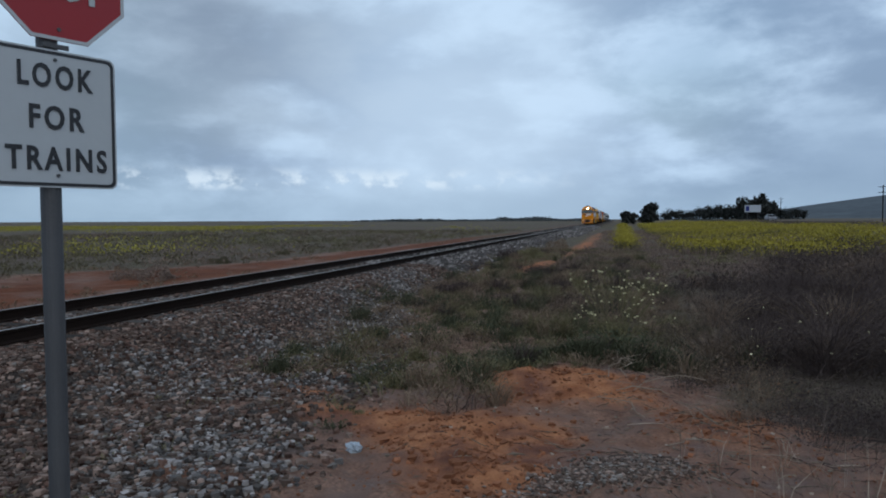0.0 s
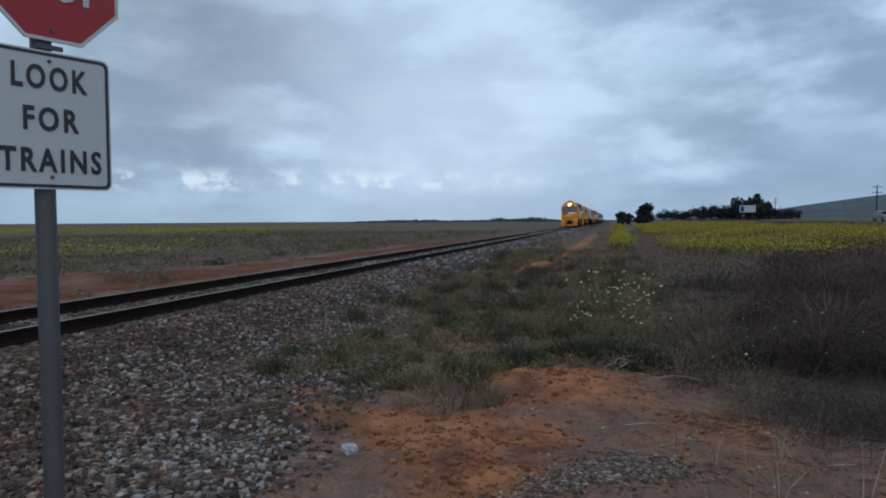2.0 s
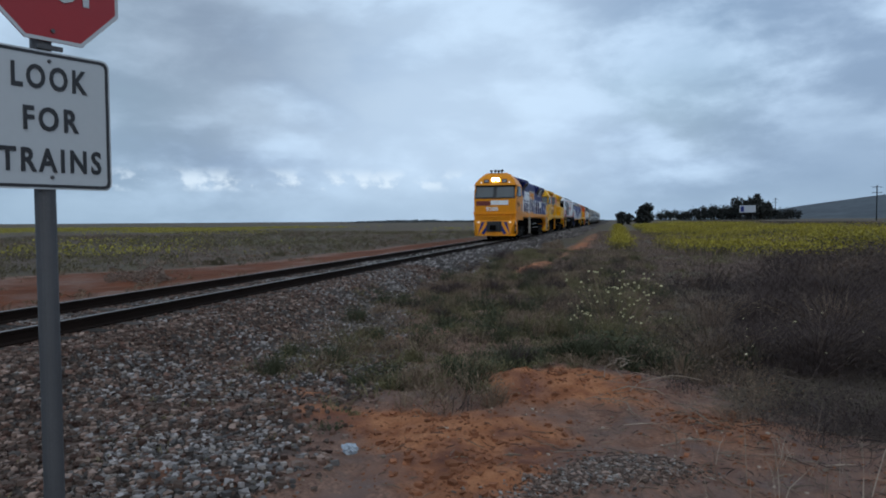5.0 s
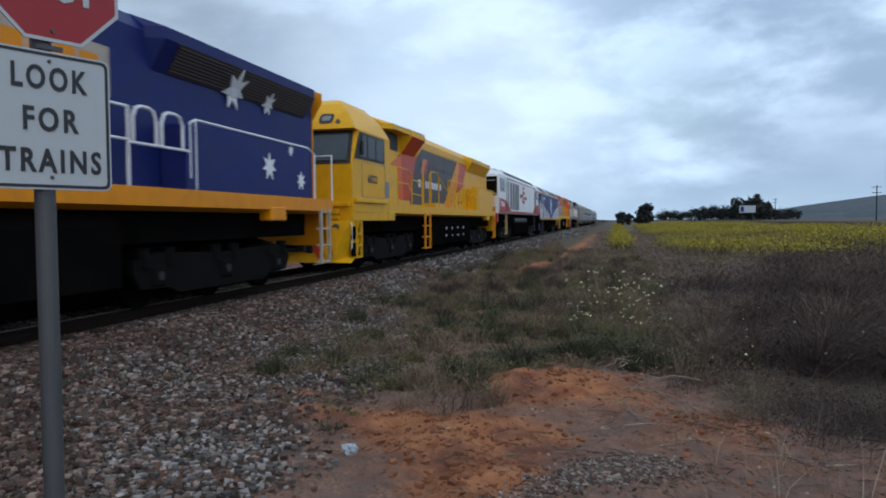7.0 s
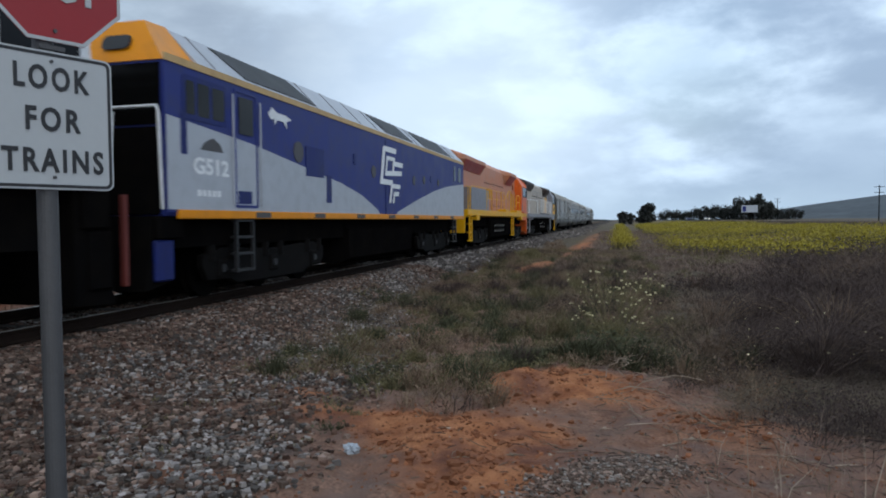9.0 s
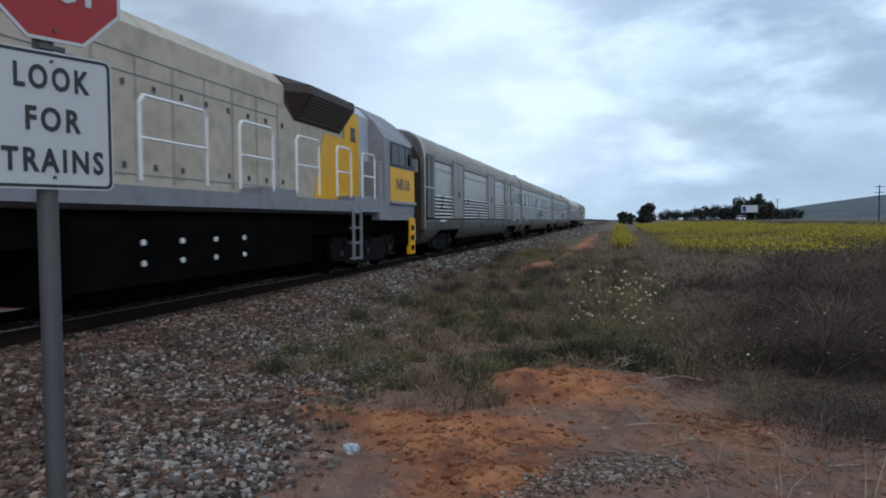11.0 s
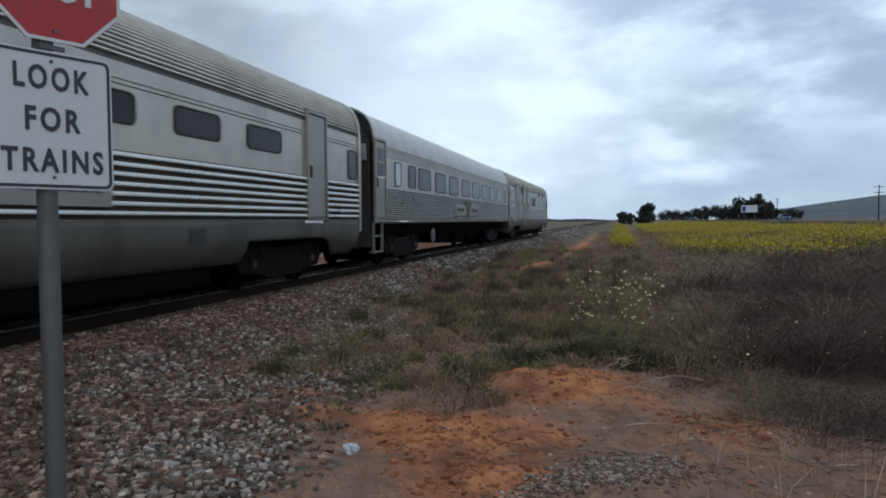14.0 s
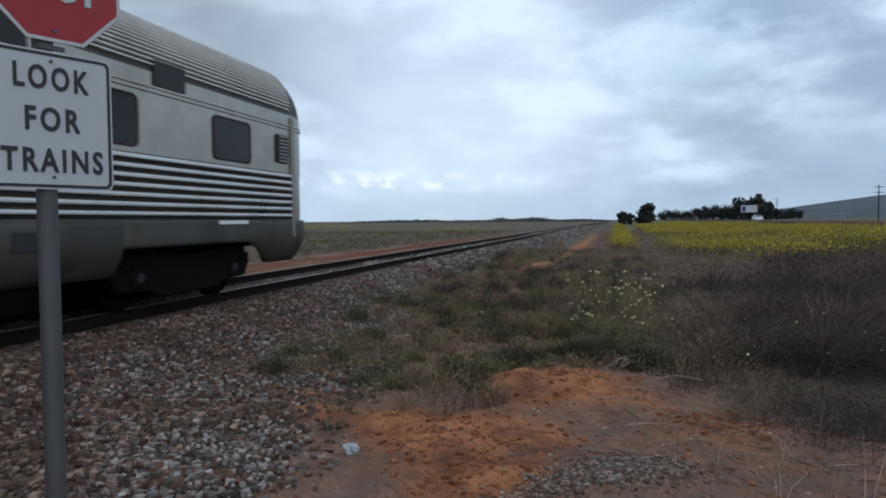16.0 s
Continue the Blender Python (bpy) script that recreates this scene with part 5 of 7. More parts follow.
            for dy, k in ((0.38, 0.03), (0.20, 0.12), (0.08, 0.24), (0.0, 0.42)):
                rings.append([(x * (1 - k * 0.15), L - dy, z if z < 3.2 else 3.2 + (z - 3.2) * (1 - k)) for x, z in out])
        loft(bm, rings)
        made.append(part(name, bm, mat, ob))
    body = made[0]
    if fluted:
        roof_ribs(made[1], 0.12, L - (0.62 if round_end else 0.12))
    fluting(body, L - (0.5 if round_end else 0.0), pitch, list(gaps))
    for s in (-1, 1):
        # plain flank plates over the fluting at the corners and below the windows
        if round_end:
            bm = bmesh.new()
            box(bm, min(s * 1.48, s * 1.55), max(s * 1.48, s * 1.55), L - 0.62, L - 0.5, 1.0, 3.4, bevel=0.015)
            part("corner_post", bm, "plain", body)
        if skirt:
            for y0, y1, foot in ((0.03, 2.35, lambda y: 0.50 + 0.45 * smooth(y, 1.1, 2.3)), (2.35, 5.45, lambda y: 0.95), (5.45, L - 5.45, lambda y: 0.56),
                                 (L - 5.45, L - 2.35, lambda y: 0.95), (L - 2.35, L - 0.06, lambda y: 0.50 + 0.45 * smooth(L - y, 1.1, 2.3))):
                part("skirt", skirt_sheet(s, y0, y1, foot), "skirt", ob, smooth=True)
            bm = bmesh.new()
            for i in range(6):
                box(bm, min(s * 1.5, s * 1.515), max(s * 1.5, s * 1.515), 0.45, 5.3, 1.0 + i * 0.05, 1.018 + i * 0.05)
            tagged(part("skirt_ribs", bm, "skirt", ob), kind="stuff")
            for y in (5.9, 10.3, L - 7.2):
                part("skirt_vent", boxes((min(s * 1.44, s * 1.52), max(s * 1.44, s * 1.52), y, y + 0.42, 0.98, 1.2)), "black", ob)
        for y in (2.2, L - 3.2):
            bm = bmesh.new()
            side_plate(bm, s * 1.515, [(y, 1.27), (y + 0.9, 1.27), (y + 0.9, 1.33), (y, 1.33)], 0.012)
            part("data_plate", bm, "white", body)
    for y, d in ((0.0, -1), (L, 1)):
        if round_end and d > 0:
            continue
        bm = bmesh.new()
        arch = [(1.40, 1.0 if skirt else 1.25), (1.545, 1.06 if skirt else 1.3), (1.545, 3.40)] + [roof_point(k / 12, 0.045) for k in range(1, 12)] + [(0.02, 4.485)]
        along_y(bm, both(arch), min(y, y - d * 0.15), max(y, y - d * 0.15))
        part("end_band", bm, "steel", body, "bright steel band round the coach end")
        # end wall coloured near black for the shade of the next vehicle
        bm = bmesh.new()
        along_y(bm, both([(1.42, 0.6), (1.42, 3.4), (1.1, 3.95), (0.5, 4.15)]), min(y, y + d * 0.02), max(y, y + d * 0.02))
        part("end_wall", bm, "dusk", ob)
        bm = boxes((-0.62, 0.62, min(y, y + d * 0.4), max(y, y + d * 0.4), 1.15, 3.5), bevel=0.03)
        part("gangway_bellows", bm, "black", ob)
        bm = bmesh.new()
        disc(bm, (1.0, y + d * 0.05, 2.35), (0, 1, 0), 0.16, 0.06, 14)
        part("end_lamp", bm, "sand", ob)
        bm = bmesh.new()
        disc(bm, (1.0, y + d * 0.05, 2.02), (0, 1, 0), 0.09, 0.08, 12)
        part("hose_socket", bm, "grey", ob)
        part("junction_box", boxes((1.12, 1.32, min(y, y + d * 0.1), max(y, y + d * 0.1), 2.95, 3.4), bevel=0.02), "grey", ob)
        coupler(ob, y, d)
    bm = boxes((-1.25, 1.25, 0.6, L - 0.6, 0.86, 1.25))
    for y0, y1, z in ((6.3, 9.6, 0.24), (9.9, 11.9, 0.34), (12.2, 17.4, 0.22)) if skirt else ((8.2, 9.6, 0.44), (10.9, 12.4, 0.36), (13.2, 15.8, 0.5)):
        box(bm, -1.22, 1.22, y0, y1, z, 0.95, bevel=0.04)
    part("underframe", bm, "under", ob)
    bogie(ob, 3.55, 2, 2.5, 0.46)
    bogie(ob, L - 3.55, 2, 2.5, 0.46)
    return ob, body


def skirt_sheet(s, y0, y1, foot):
    """A side sheet that curves in under the floor; foot gives its lower edge along the coach."""
    bm = bmesh.new()
    inward = lambda z: 1.506 - 0.30 * max(0.0, (1.12 - z) / 0.62) ** 2.2
    cols = []
    for y in np.linspace(y0, y1, 13):
        f = float(foot(y))
        zs = [1.335 + (f - 1.335) * k / 8 for k in range(9)]
        ring = [(s * inward(z), y, z) for z in zs] + [(s * (inward(z) - 0.035), y, z) for z in reversed(zs)]
        cols.append(ring)
    return loft(bm, cols)


def roof_pod(body, y0, y1, x=0.55, top=4.54):
    bm = boxes((-x, x, y0, y1, 4.34, top), bevel=0.05)
    part("roof_vent", bm, "rooftop", body)


def louvre_panel(body, y0, y1, z0, z1, n, mat="skirt", slat="plain", thick=0.05):
    for s in (-1, 1):
        bm = bmesh.new()
        side_plate(bm, s * 1.52, [(y0, z0), (y1, z0), (y1, z1), (y0, z1)], thick)
        p = part("louvre_panel", bm, mat, body)
        bm = bmesh.new()
        h = (z1 - z0) / n
        for i in range(n):
            box(bm, min(s * 1.53, s * 1.57), max(s * 1.53, s * 1.57), y0 + 0.04, y1 - 0.04, z0 + h * (i + 0.2), z0 + h * (i + 0.65))
        part("louvres", bm, slat, p)


def build_coaches():
    made = []
    # luggage and power van
    ob, b = coach("stainless steel fluted luggage van with sliding side doors", 23.8, gaps=((0.0, 1.4), (4.25, 6.1), (11.85, 13.65), (17.25, 18.1), (19.55, 20.4)))
    for z0, z1 in ((1.42, 2.45), (2.52, 3.62)):
        louvre_panel(b, 0.35, 0.82, z0, z1, 18)
        louvre_panel(b, 0.88, 1.35, z0, z1, 18)
    coach_door(b, 4.3, 6.05, 1.42, 3.62, 2, False)
    coach_door(b, 11.9, 13.6, 1.42, 3.62, 2, False)
    coach_door(b, 17.3, 18.05)
    coach_door(b, 19.6, 20.35)
    coach_window(b, 21.5, 22.0, 2.45, 3.0)
    coach_window(b, 22.75, 23.25, 2.45, 3.0)
    roof_pod(b, 20.5, 21.5)
    made.append((ob, 144.5))
    # sleeper
    ob, b = coach("stainless steel fluted sleeping coach with wide tinted windows", 23.5, gaps=((22.25, 23.15),))
    for y0, y1 in ((0.5, 1.95), (2.42, 3.9), (4.38, 5.85), (6.32, 7.72), (8.68, 9.28), (10.12, 11.6), (12.5, 13.56)):
        coach_window(b, y0, y1)
    for y0, y1 in ((13.95, 15.08), (15.5, 16.98), (17.32, 18.8)):
        coach_window(b, y0, y1)
    coach_window(b, 19.9, 20.6, mat="clear")
    coach_door(b, 22.3, 23.1)
    crest(b, 9.75, 14.1)
    for s in (-1, 1):
        for y in (20.9, 21.6, 22.3):
            bm = bmesh.new()
            q = [(s * 1.415, y, 3.72), (s * 1.415, y + 0.55, 3.72), (s * 1.13, y + 0.5, 4.06), (s * 1.13, y + 0.05, 4.06)]
            slab(bm, q, 0.06)
            part("skylight", bm, "glass", b)
        bm = bmesh.new()
        disc(bm, (s * 1.505, 21.9, 2.68), (1, 0, 0), 0.13, 0.03, 16)
        part("porthole", bm, "dusk", b)
    roof_pod(b, 2.95, 4.1, 0.62, 4.63)
    made.append((ob, 168.9))
    # day coach
    ob, b = coach("stainless steel fluted day coach with evenly spaced windows", 23.6, gaps=((20.5, 21.45),))
    for y0, y1 in ((0.66, 1.84), (2.55, 3.72), (4.43, 5.62), (6.32, 7.48), (8.22, 9.37), (10.1, 11.28), (12.1, 13.3), (14.05, 15.2), (16.1, 17.26), (18.16, 19.38)):
        coach_window(b, y0, y1, 2.37 if y0 < 14 else 2.65)
    coach_door(b, 20.55, 21.4, window=False)
    coach_window(b, 22.85, 23.35)
    crest(b, 10.4, 14.7)
    for y in (10.9, 11.6, 12.3):
        for s in (-1, 1):
            part("roof_vent", boxes((s * 1.25 - 0.16, s * 1.25 + 0.16, y, y + 0.4, 4.0, 4.22), bevel=0.03), "rooftop", b)
    roof_pod(b, 19.0, 20.0)
    made.append((ob, 193.0))
    # older coach without skirts
    ob, b = coach("older stainless steel coach with smooth roof and open underframe", 23.5, skirt=False, fluted=False, pitch=0.0662, gaps=((0.07, 0.91),))
    coach_door(b, 0.12, 0.86, 1.40, 3.5)
    for y0, y1 in ((3.28, 4.0), (4.4, 5.84), (6.54, 8.02), (8.7, 10.18), (10.9, 12.4), (13.1, 14.62), (15.3, 16.85), (17.5, 19.0)):
        coach_window(b, y0, y1)
    coach_window(b, 1.9, 2.42, mat="clear")
    coach_window(b, 19.68, 21.18)
    coach_window(b, 22.05, 22.6)
    crest(b, 9.7, 14.1)
    for s in (-1, 1):
        bm = bmesh.new()
        for z in (3.28, 3.33, 3.38, 3.43):
            box(bm, min(s * 1.49, s * 1.53), max(s * 1.49, s * 1.53), 1.0, 23.4, z, z + 0.02)
        part("gutter_ribs", bm, "steel", b)
        ladder(ob, "plain", s, 0.14, 0.82, 0.42, 1.4, 1.44, 3)
        bm = bmesh.new()
        tube(bm, [(s * 1.4, 6.54 + 0.22 * math.cos(k * math.tau / 16), 0.78 + 0.22 * math.sin(k * math.tau / 16)) for k in range(17)], 0.02)
        for k in range(5):
            tube(bm, [(s * 1.4, 6.54, 0.76), (s * 1.4, 6.54 + 0.22 * math.cos(k * math.tau / 5), 0.78 + 0.22 * math.sin(k * math.tau / 5))], 0.014, 5)
        part("hand_brake_wheel", bm, "grey", ob)
    roof_pod(b, 4.2, 4.8, 0.2)
    made.append((ob, 217.6))
    # crew and power van at the tail
    ob, b = coach("stainless steel fluted crew van with rounded tail and louvres", 23.8, round_end=True, gaps=((2.75, 4.2), (6.3, 7.15), (8.5, 9.5)))
    coach_window(b, 0.42, 1.0)
    coach_door(b, 2.8, 4.15, 1.42, 3.62, 2, False)
    coach_door(b, 6.35, 7.1)
    coach_door(b, 8.55, 9.45)
    coach_window(b, 10.6, 11.0, mat="clear")
    louvre_panel(b, 11.95, 12.45, 2.42, 3.02, 7, "black", "plain")
    louvre_panel(b, 12.65, 13.15, 2.42, 3.02, 7, "black", "plain")
    coach_window(b, 13.9, 15.2)
    coach_window(b, 17.5, 18.65)
    coach_window(b, 20.5, 21.62)
    louvre_panel(b, 22.6, 23.05, 2.46, 3.0, 8, "black", "plain")
    for s in (-1, 1):
        for y0 in (16.15, 19.02):
            bm = bmesh.new()
            side_plate(bm, s * 1.47, [(y0, 3.26), (y0 + 0.72, 3.26), (y0 + 0.72, 3.62), (y0, 3.62)], 0.12)
            part("roof_vent", bm, "black", b)
    for s in (-1, 1):
        part("lamp_box", boxes((min(s * 1.5, s * 1.6), max(s * 1.5, s * 1.6), 5.75, 6.0, 3.1, 3.58), bevel=0.03), "skirt", b)
        frame_box = part("socket_panel", boxes((min(s * 1.5, s * 1.525), max(s * 1.5, s * 1.525), 5.55, 5.8, 2.3, 2.62), bevel=0.008), "plain", b)
        part("socket", boxes((min(s * 1.52, s * 1.545), max(s * 1.52, s * 1.545), 5.61, 5.74, 2.42, 2.58), bevel=0.008), "black", frame_box)
    for y0 in (12.6, 13.6, 16.2, 18.6, 20.6):
        roof_pod(b, y0, y0 + 0.6, 0.25)
    roof_pod(b, 8.5, 9.5)
    made.append((ob, 241.6))
    return made


# ------------------------------------------------------------ ground
rng = np.random.default_rng(7)


def smooth(v, a, b):
    t = np.clip((v - a) / (b - a), 0, 1)
    return t * t * (3 - 2 * t)


def wave(x, y, s, seed=0.0):
    """Smooth unevenness between -1 and 1."""
    return (np.sin(x * s + 1.3 * seed + 1.7 * np.sin(y * s * 0.73 + seed)) + np.sin(y * s * 1.13 + 2.1 * seed + 1.3 * np.sin(x * s * 0.61 + 2 + seed))) / 2


def fbm(x, y, scale, seed=0, octaves=4):
    """Rough unevenness between about -1 and 1 from layered lattice noise."""
    x, y = np.asarray(x, float) * scale, np.asarray(y, float) * scale
    total, amp = 0.0, 0.5
    for o in range(octaves):
        i, j = np.floor(x), np.floor(y)
        fx, fy = x - i, y - j
        fx, fy = fx * fx * (3 - 2 * fx), fy * fy * (3 - 2 * fy)

        def corner(a, b):
            v = np.sin((i + a) * 127.1 + (j + b) * 311.7 + 17.3 * (seed + o)) * 43758.5453
            return (v - np.floor(v)) * 2 - 1

        total = total + amp * ((corner(0, 0) * (1 - fx) + corner(1, 0) * fx) * (1 - fy) + (corner(0, 1) * (1 - fx) + corner(1, 1) * fx) * fy)
        x, y, amp = x * 2.03 + 5.1, y * 2.03 + 9.7, amp * 0.5
    return total


def ground_z(x, y):
    x, y = np.asarray(x, float), np.asarray(y, float)
    a = np.abs(x + 0.07)
    z = -0.50 + 0.30 * (1 - smooth(a, 1.75, 3.0))
    z = z + 0.65 * smooth(x, 12, 26) + 0.45 * smooth(x, 27.0, 38.0)
    near = np.exp(-((x - 7.45) ** 2 + (y - 7.55) ** 2) / 1.0) * 0.2 + np.exp(-((x - 7.95) ** 2 / 0.25 + (y - 4.78) ** 2 / 0.16)) * 0.11 + 0.1 * np.exp(-(((x - 6.7) / 0.5) ** 2 + ((y - 7.2) / 0.3) ** 2))
    rough = 0.11 * fbm(x, y, 0.9, 1, 3) + 0.055 * fbm(x, y, 3.6, 4, 2)
    wide = 0.12 * wave(x, y, 0.11, 1) * smooth(a, 8, 25)
    return z + near + rough * smooth(a, 1.5, 2.6) + wide


def field_edge(y):
    """How far across the line the red soil gives way to scrub."""
    return 6.9 + 4.2 * (1 - smooth(np.asarray(y, float), 19, 26))


def cover(x, y):
    """How much red soil, grey gravel and living green lies on the ground at x, y."""
    x, y = np.asarray(x, float), np.asarray(y, float)
    w1, w2, w3 = 1.6 * fbm(x, y, 0.35, 3), 1.6 * fbm(x, y, 0.9, 5), 1.6 * fbm(x, y, 2.2, 8)
    patch = lambda cx, cy, rx, ry: np.exp(-(((x - cx) / rx) ** 2 + ((y - cy) / ry) ** 2))
    # the mound and its spill, the worn verge before it, thin spots in the gravel
    red = 1.9 * patch(7.6, 7.1, 0.62, 0.42) + 1.2 * patch(7.0, 6.9, 0.5, 0.5) + 1.2 * patch(6.4, 5.75, 1.1, 0.32) + 1.1 * patch(5.5, 5.9, 0.7, 0.3)
    red = red + 1.3 * patch(6.8, 5.4, 0.9, 0.5) + 1.1 * patch(6.9, 4.6, 0.8, 0.6) + 0.75 * patch(8.75, 6.3, 0.7, 0.5) + 1.0 * patch(4.75, 6.6, 0.5, 0.3)
    red = red + 0.8 * patch(5.0, 10.0, 0.5, 0.7) + 0.55 * patch(9.2, 5.2, 1.2, 0.8) + 0.5 * patch(3.4, 6.4, 0.6, 0.4) + 0.7 * patch(5.1, 4.1, 0.5, 0.25)
    red = red + 1.7 * patch(4.55, 24.2, 0.3, 1.8) + 1.7 * patch(5.0, 27.5, 0.4, 2.2) + 0.7 * patch(5.4, 33, 0.35, 4) + 1.25 * patch(5.7, 45, 0.75, 9) + 1.25 * patch(5.6, 68, 0.7, 18)
    side = -x + 0.7 * w1 - field_edge(y)
    strip = smooth(-x, 3.4, 5.2) * (1 - smooth(side, -0.6, 0.6)) * (1.15 + 0.35 * w2) * (1 - 0.6 * smooth(y, 45, 90))
    red = np.clip((red + strip) * (0.78 + 0.3 * w2 + 0.3 * w3), 0, 1)
    edge = 2.5 + 2.0 * (1 - smooth(y, 8, 15))
    shoulder = (1 - smooth(x + 0.45 * w1 + 0.2 * w2 - edge, 0.0, 1.1)) * smooth(x, -4.5, -3.0)
    front = (1 - smooth(x + 0.35 * w2 + 0.12 * (y - 5), 4.7, 5.8)) * smooth(x, -4.5, -3.0) * (1 - smooth(y, 8, 12))
    gravel = np.clip(np.maximum(shoulder, front) + 0.7 * patch(7.9, 4.75, 0.35, 0.3), 0, 1) * (1 - 0.85 * np.clip(red, 0, 1))
    weedy = 0.85 * smooth(x - 8.0 + 0.32 * (y - 7.2) + 0.6 * w2 + 0.4 * w3, 0.1, 1.5) * smooth(y + 0.9 * (x - 8.2) + 0.6 * w3 + 0.5 * w2, 7.0, 8.6)
    green = np.clip(weedy + smooth(side, -0.2, 1.0) + 0.8 * smooth(y, 15, 24) * smooth(x + 0.5 * w2, 3.0, 4.2) + smooth(x, 9.5, 13) * smooth(y, 25, 40) + smooth(y, 25, 45) * smooth(x, 6, 8.5), 0, 1)
    gravel = gravel * (1 - 0.6 * smooth(w1 * 0.6 + w2 * 0.8, 0.12, 0.42) * smooth(x, 2.0, 3.4))
    return red, gravel, green


def graded(lo, hi, fine_lo, fine_hi, step, grow=1.16):
    mid = list(np.arange(fine_lo, fine_hi, step))
    up, s = [], step
    v = mid[-1]
    while v < hi:
        s = min(s * grow, 400)
        v += s
        up.append(min(v, hi))
    down, s, v = [], step, mid[0]
    while v > lo:
        s = min(s * grow, 400)
        v -= s
        down.append(max(v, lo))
    return np.array(down[::-1] + mid + up)


def ground_material():
    m = bpy.data.materials.new("track_side_ground")
    m.use_nodes = True
    nt = m.node_tree
    bs = nt.nodes["Principled BSDF"]
    N = nt.nodes.new
    co = N("ShaderNodeTexCoord")
    at = N("ShaderNodeAttribute")
    at.attribute_name = "cover"
    sep = N("ShaderNodeSeparateColor")
    link(nt, at.outputs["Color"], sep.inputs[0])

    def noise_at(s, d, r=0.55):
        n = N("ShaderNodeTexNoise")
        link(nt, co.outputs["Object"], n.inputs["Vector"])
        n.inputs["Scale"].default_value, n.inputs["Detail"].default_value, n.inputs["Roughness"].default_value = s, d, r
        return n.outputs[0]

    def two(fac, a, b, lo=0.35, hi=0.65):
        r = N("ShaderNodeMapRange")
        link(nt, fac, r.inputs[0])
        r.inputs[1].default_value, r.inputs[2].default_value = lo, hi
        n = N("ShaderNodeMix")
        n.data_type = "RGBA"
        link(nt, r.outputs[0], n.inputs[0])
        for sock, v in ((n.inputs[6], a), (n.inputs[7], b)):
            if isinstance(v, tuple):
                sock.default_value = (*v, 1)
            else:
                link(nt, v, sock)
        return n.outputs[2]

    def edged(sock, s):
        k = N("ShaderNodeMath")
        k.operation = "MULTIPLY_ADD"
        link(nt, noise_at(s, 5), k.inputs[0])
        k.inputs[1].default_value, k.inputs[2].default_value = 0.7, -0.35
        t = N("ShaderNodeMath")
        link(nt, sock, t.inputs[0])
        link(nt, k.outputs[0], t.inputs[1])
        return t.outputs[0]

    fine, mid, broad, far = noise_at(38, 5), noise_at(5.5, 5), noise_at(0.9, 4), noise_at(0.05, 5, 0.6)
    dirt = two(fine, two(mid, (0.190, 0.112, 0.082), (0.315, 0.185, 0.132)), (0.120, 0.071, 0.054), 0.4, 0.72)
    dirt = two(noise_at(2.3, 5, 0.65), dirt, two(fine, (0.140, 0.096, 0.082), (0.225, 0.158, 0.132)), 0.46, 0.64)
    deep = two(mid, (0.135, 0.058, 0.040), (0.22, 0.100, 0.066))
    red = two(noise_at(1.6, 4), deep, two(fine, two(mid, (0.31, 0.115, 0.050), (0.46, 0.198, 0.094)), (0.19, 0.080, 0.045), 0.5, 0.8), 0.36, 0.56)
    # kept darker than the stones: shade in their gaps is part of this colour
    gravel = two(fine, two(broad, (0.066, 0.050, 0.041), (0.098, 0.082, 0.072)), (0.030, 0.023, 0.020), 0.42, 0.62)
    veg = two(far, two(mid, (0.090, 0.067, 0.053), (0.130, 0.098, 0.076)), two(broad, (0.108, 0.096, 0.052), (0.096, 0.078, 0.060)), 0.42, 0.6)
    col = two(edged(sep.outputs[2], 0.8), dirt, veg, 0.3, 0.7)
    col = two(edged(sep.outputs[1], 2.2), col, gravel, 0.35, 0.6)
    # deeper red soil across the line, with some lens falloff put into its colour
    red = two(at.outputs["Alpha"], red, two(broad, (0.115, 0.042, 0.022), (0.165, 0.060, 0.031)), 0.1, 0.9)
    col = two(edged(sep.outputs[0], 2.6), col, red, 0.18, 0.85)
    link(nt, col, bs.inputs["Base Color"])
    bs.inputs["Roughness"].default_value = 0.95
    bs.inputs["Specular IOR Level"].default_value = 0.08
    b = N("ShaderNodeBump")
    b.inputs["Strength"].default_value, b.inputs["Distance"].default_value = 0.9, 0.07
    link(nt, noise_at(11, 8, 0.7), b.inputs["Height"])
    link(nt, b.outputs[0], bs.inputs["Normal"])
    return m


def build_ground():
    xs = graded(-4200, 4200, -4.0, 12.0, 0.075)
    ys = graded(-600, 4400, 2.4, 12.0, 0.075)
    X, Y = np.meshgrid(xs, ys)
    Z = ground_z(X, Y)
    nx, ny = len(xs), len(ys)
    idx = np.arange(nx * ny).reshape(ny, nx)
    quads = np.stack([idx[:-1, :-1], idx[:-1, 1:], idx[1:, 1:], idx[1:, :-1]], -1).reshape(-1, 4)
    me = bpy.data.meshes.new("ground")
    me.from_pydata(np.stack([X, Y, Z], -1).reshape(-1, 3), [], quads)
    r, g, v = cover(X, Y)
    layer = me.color_attributes.new("cover", "FLOAT_COLOR", "POINT")
    rgba = np.stack([r, g, v, smooth(-X, 2.4, 4.2)], -1).astype(np.float32).reshape(-1)
    layer.data.foreach_set("color", rgba)
    for p in me.polygons:
        p.use_smooth = True
    me.materials.append(ground_material())
    tagged(new("ground", me), "red-brown soil with gravel, weeds and far flat fields", "ground", kind="structure")


build_ground()


# ------------------------------------------------------------ track
def build_track():
    ob = tagged(new("railway_track"), "worn steel rails on sleepers in grey ballast", "railway track", kind="structure")
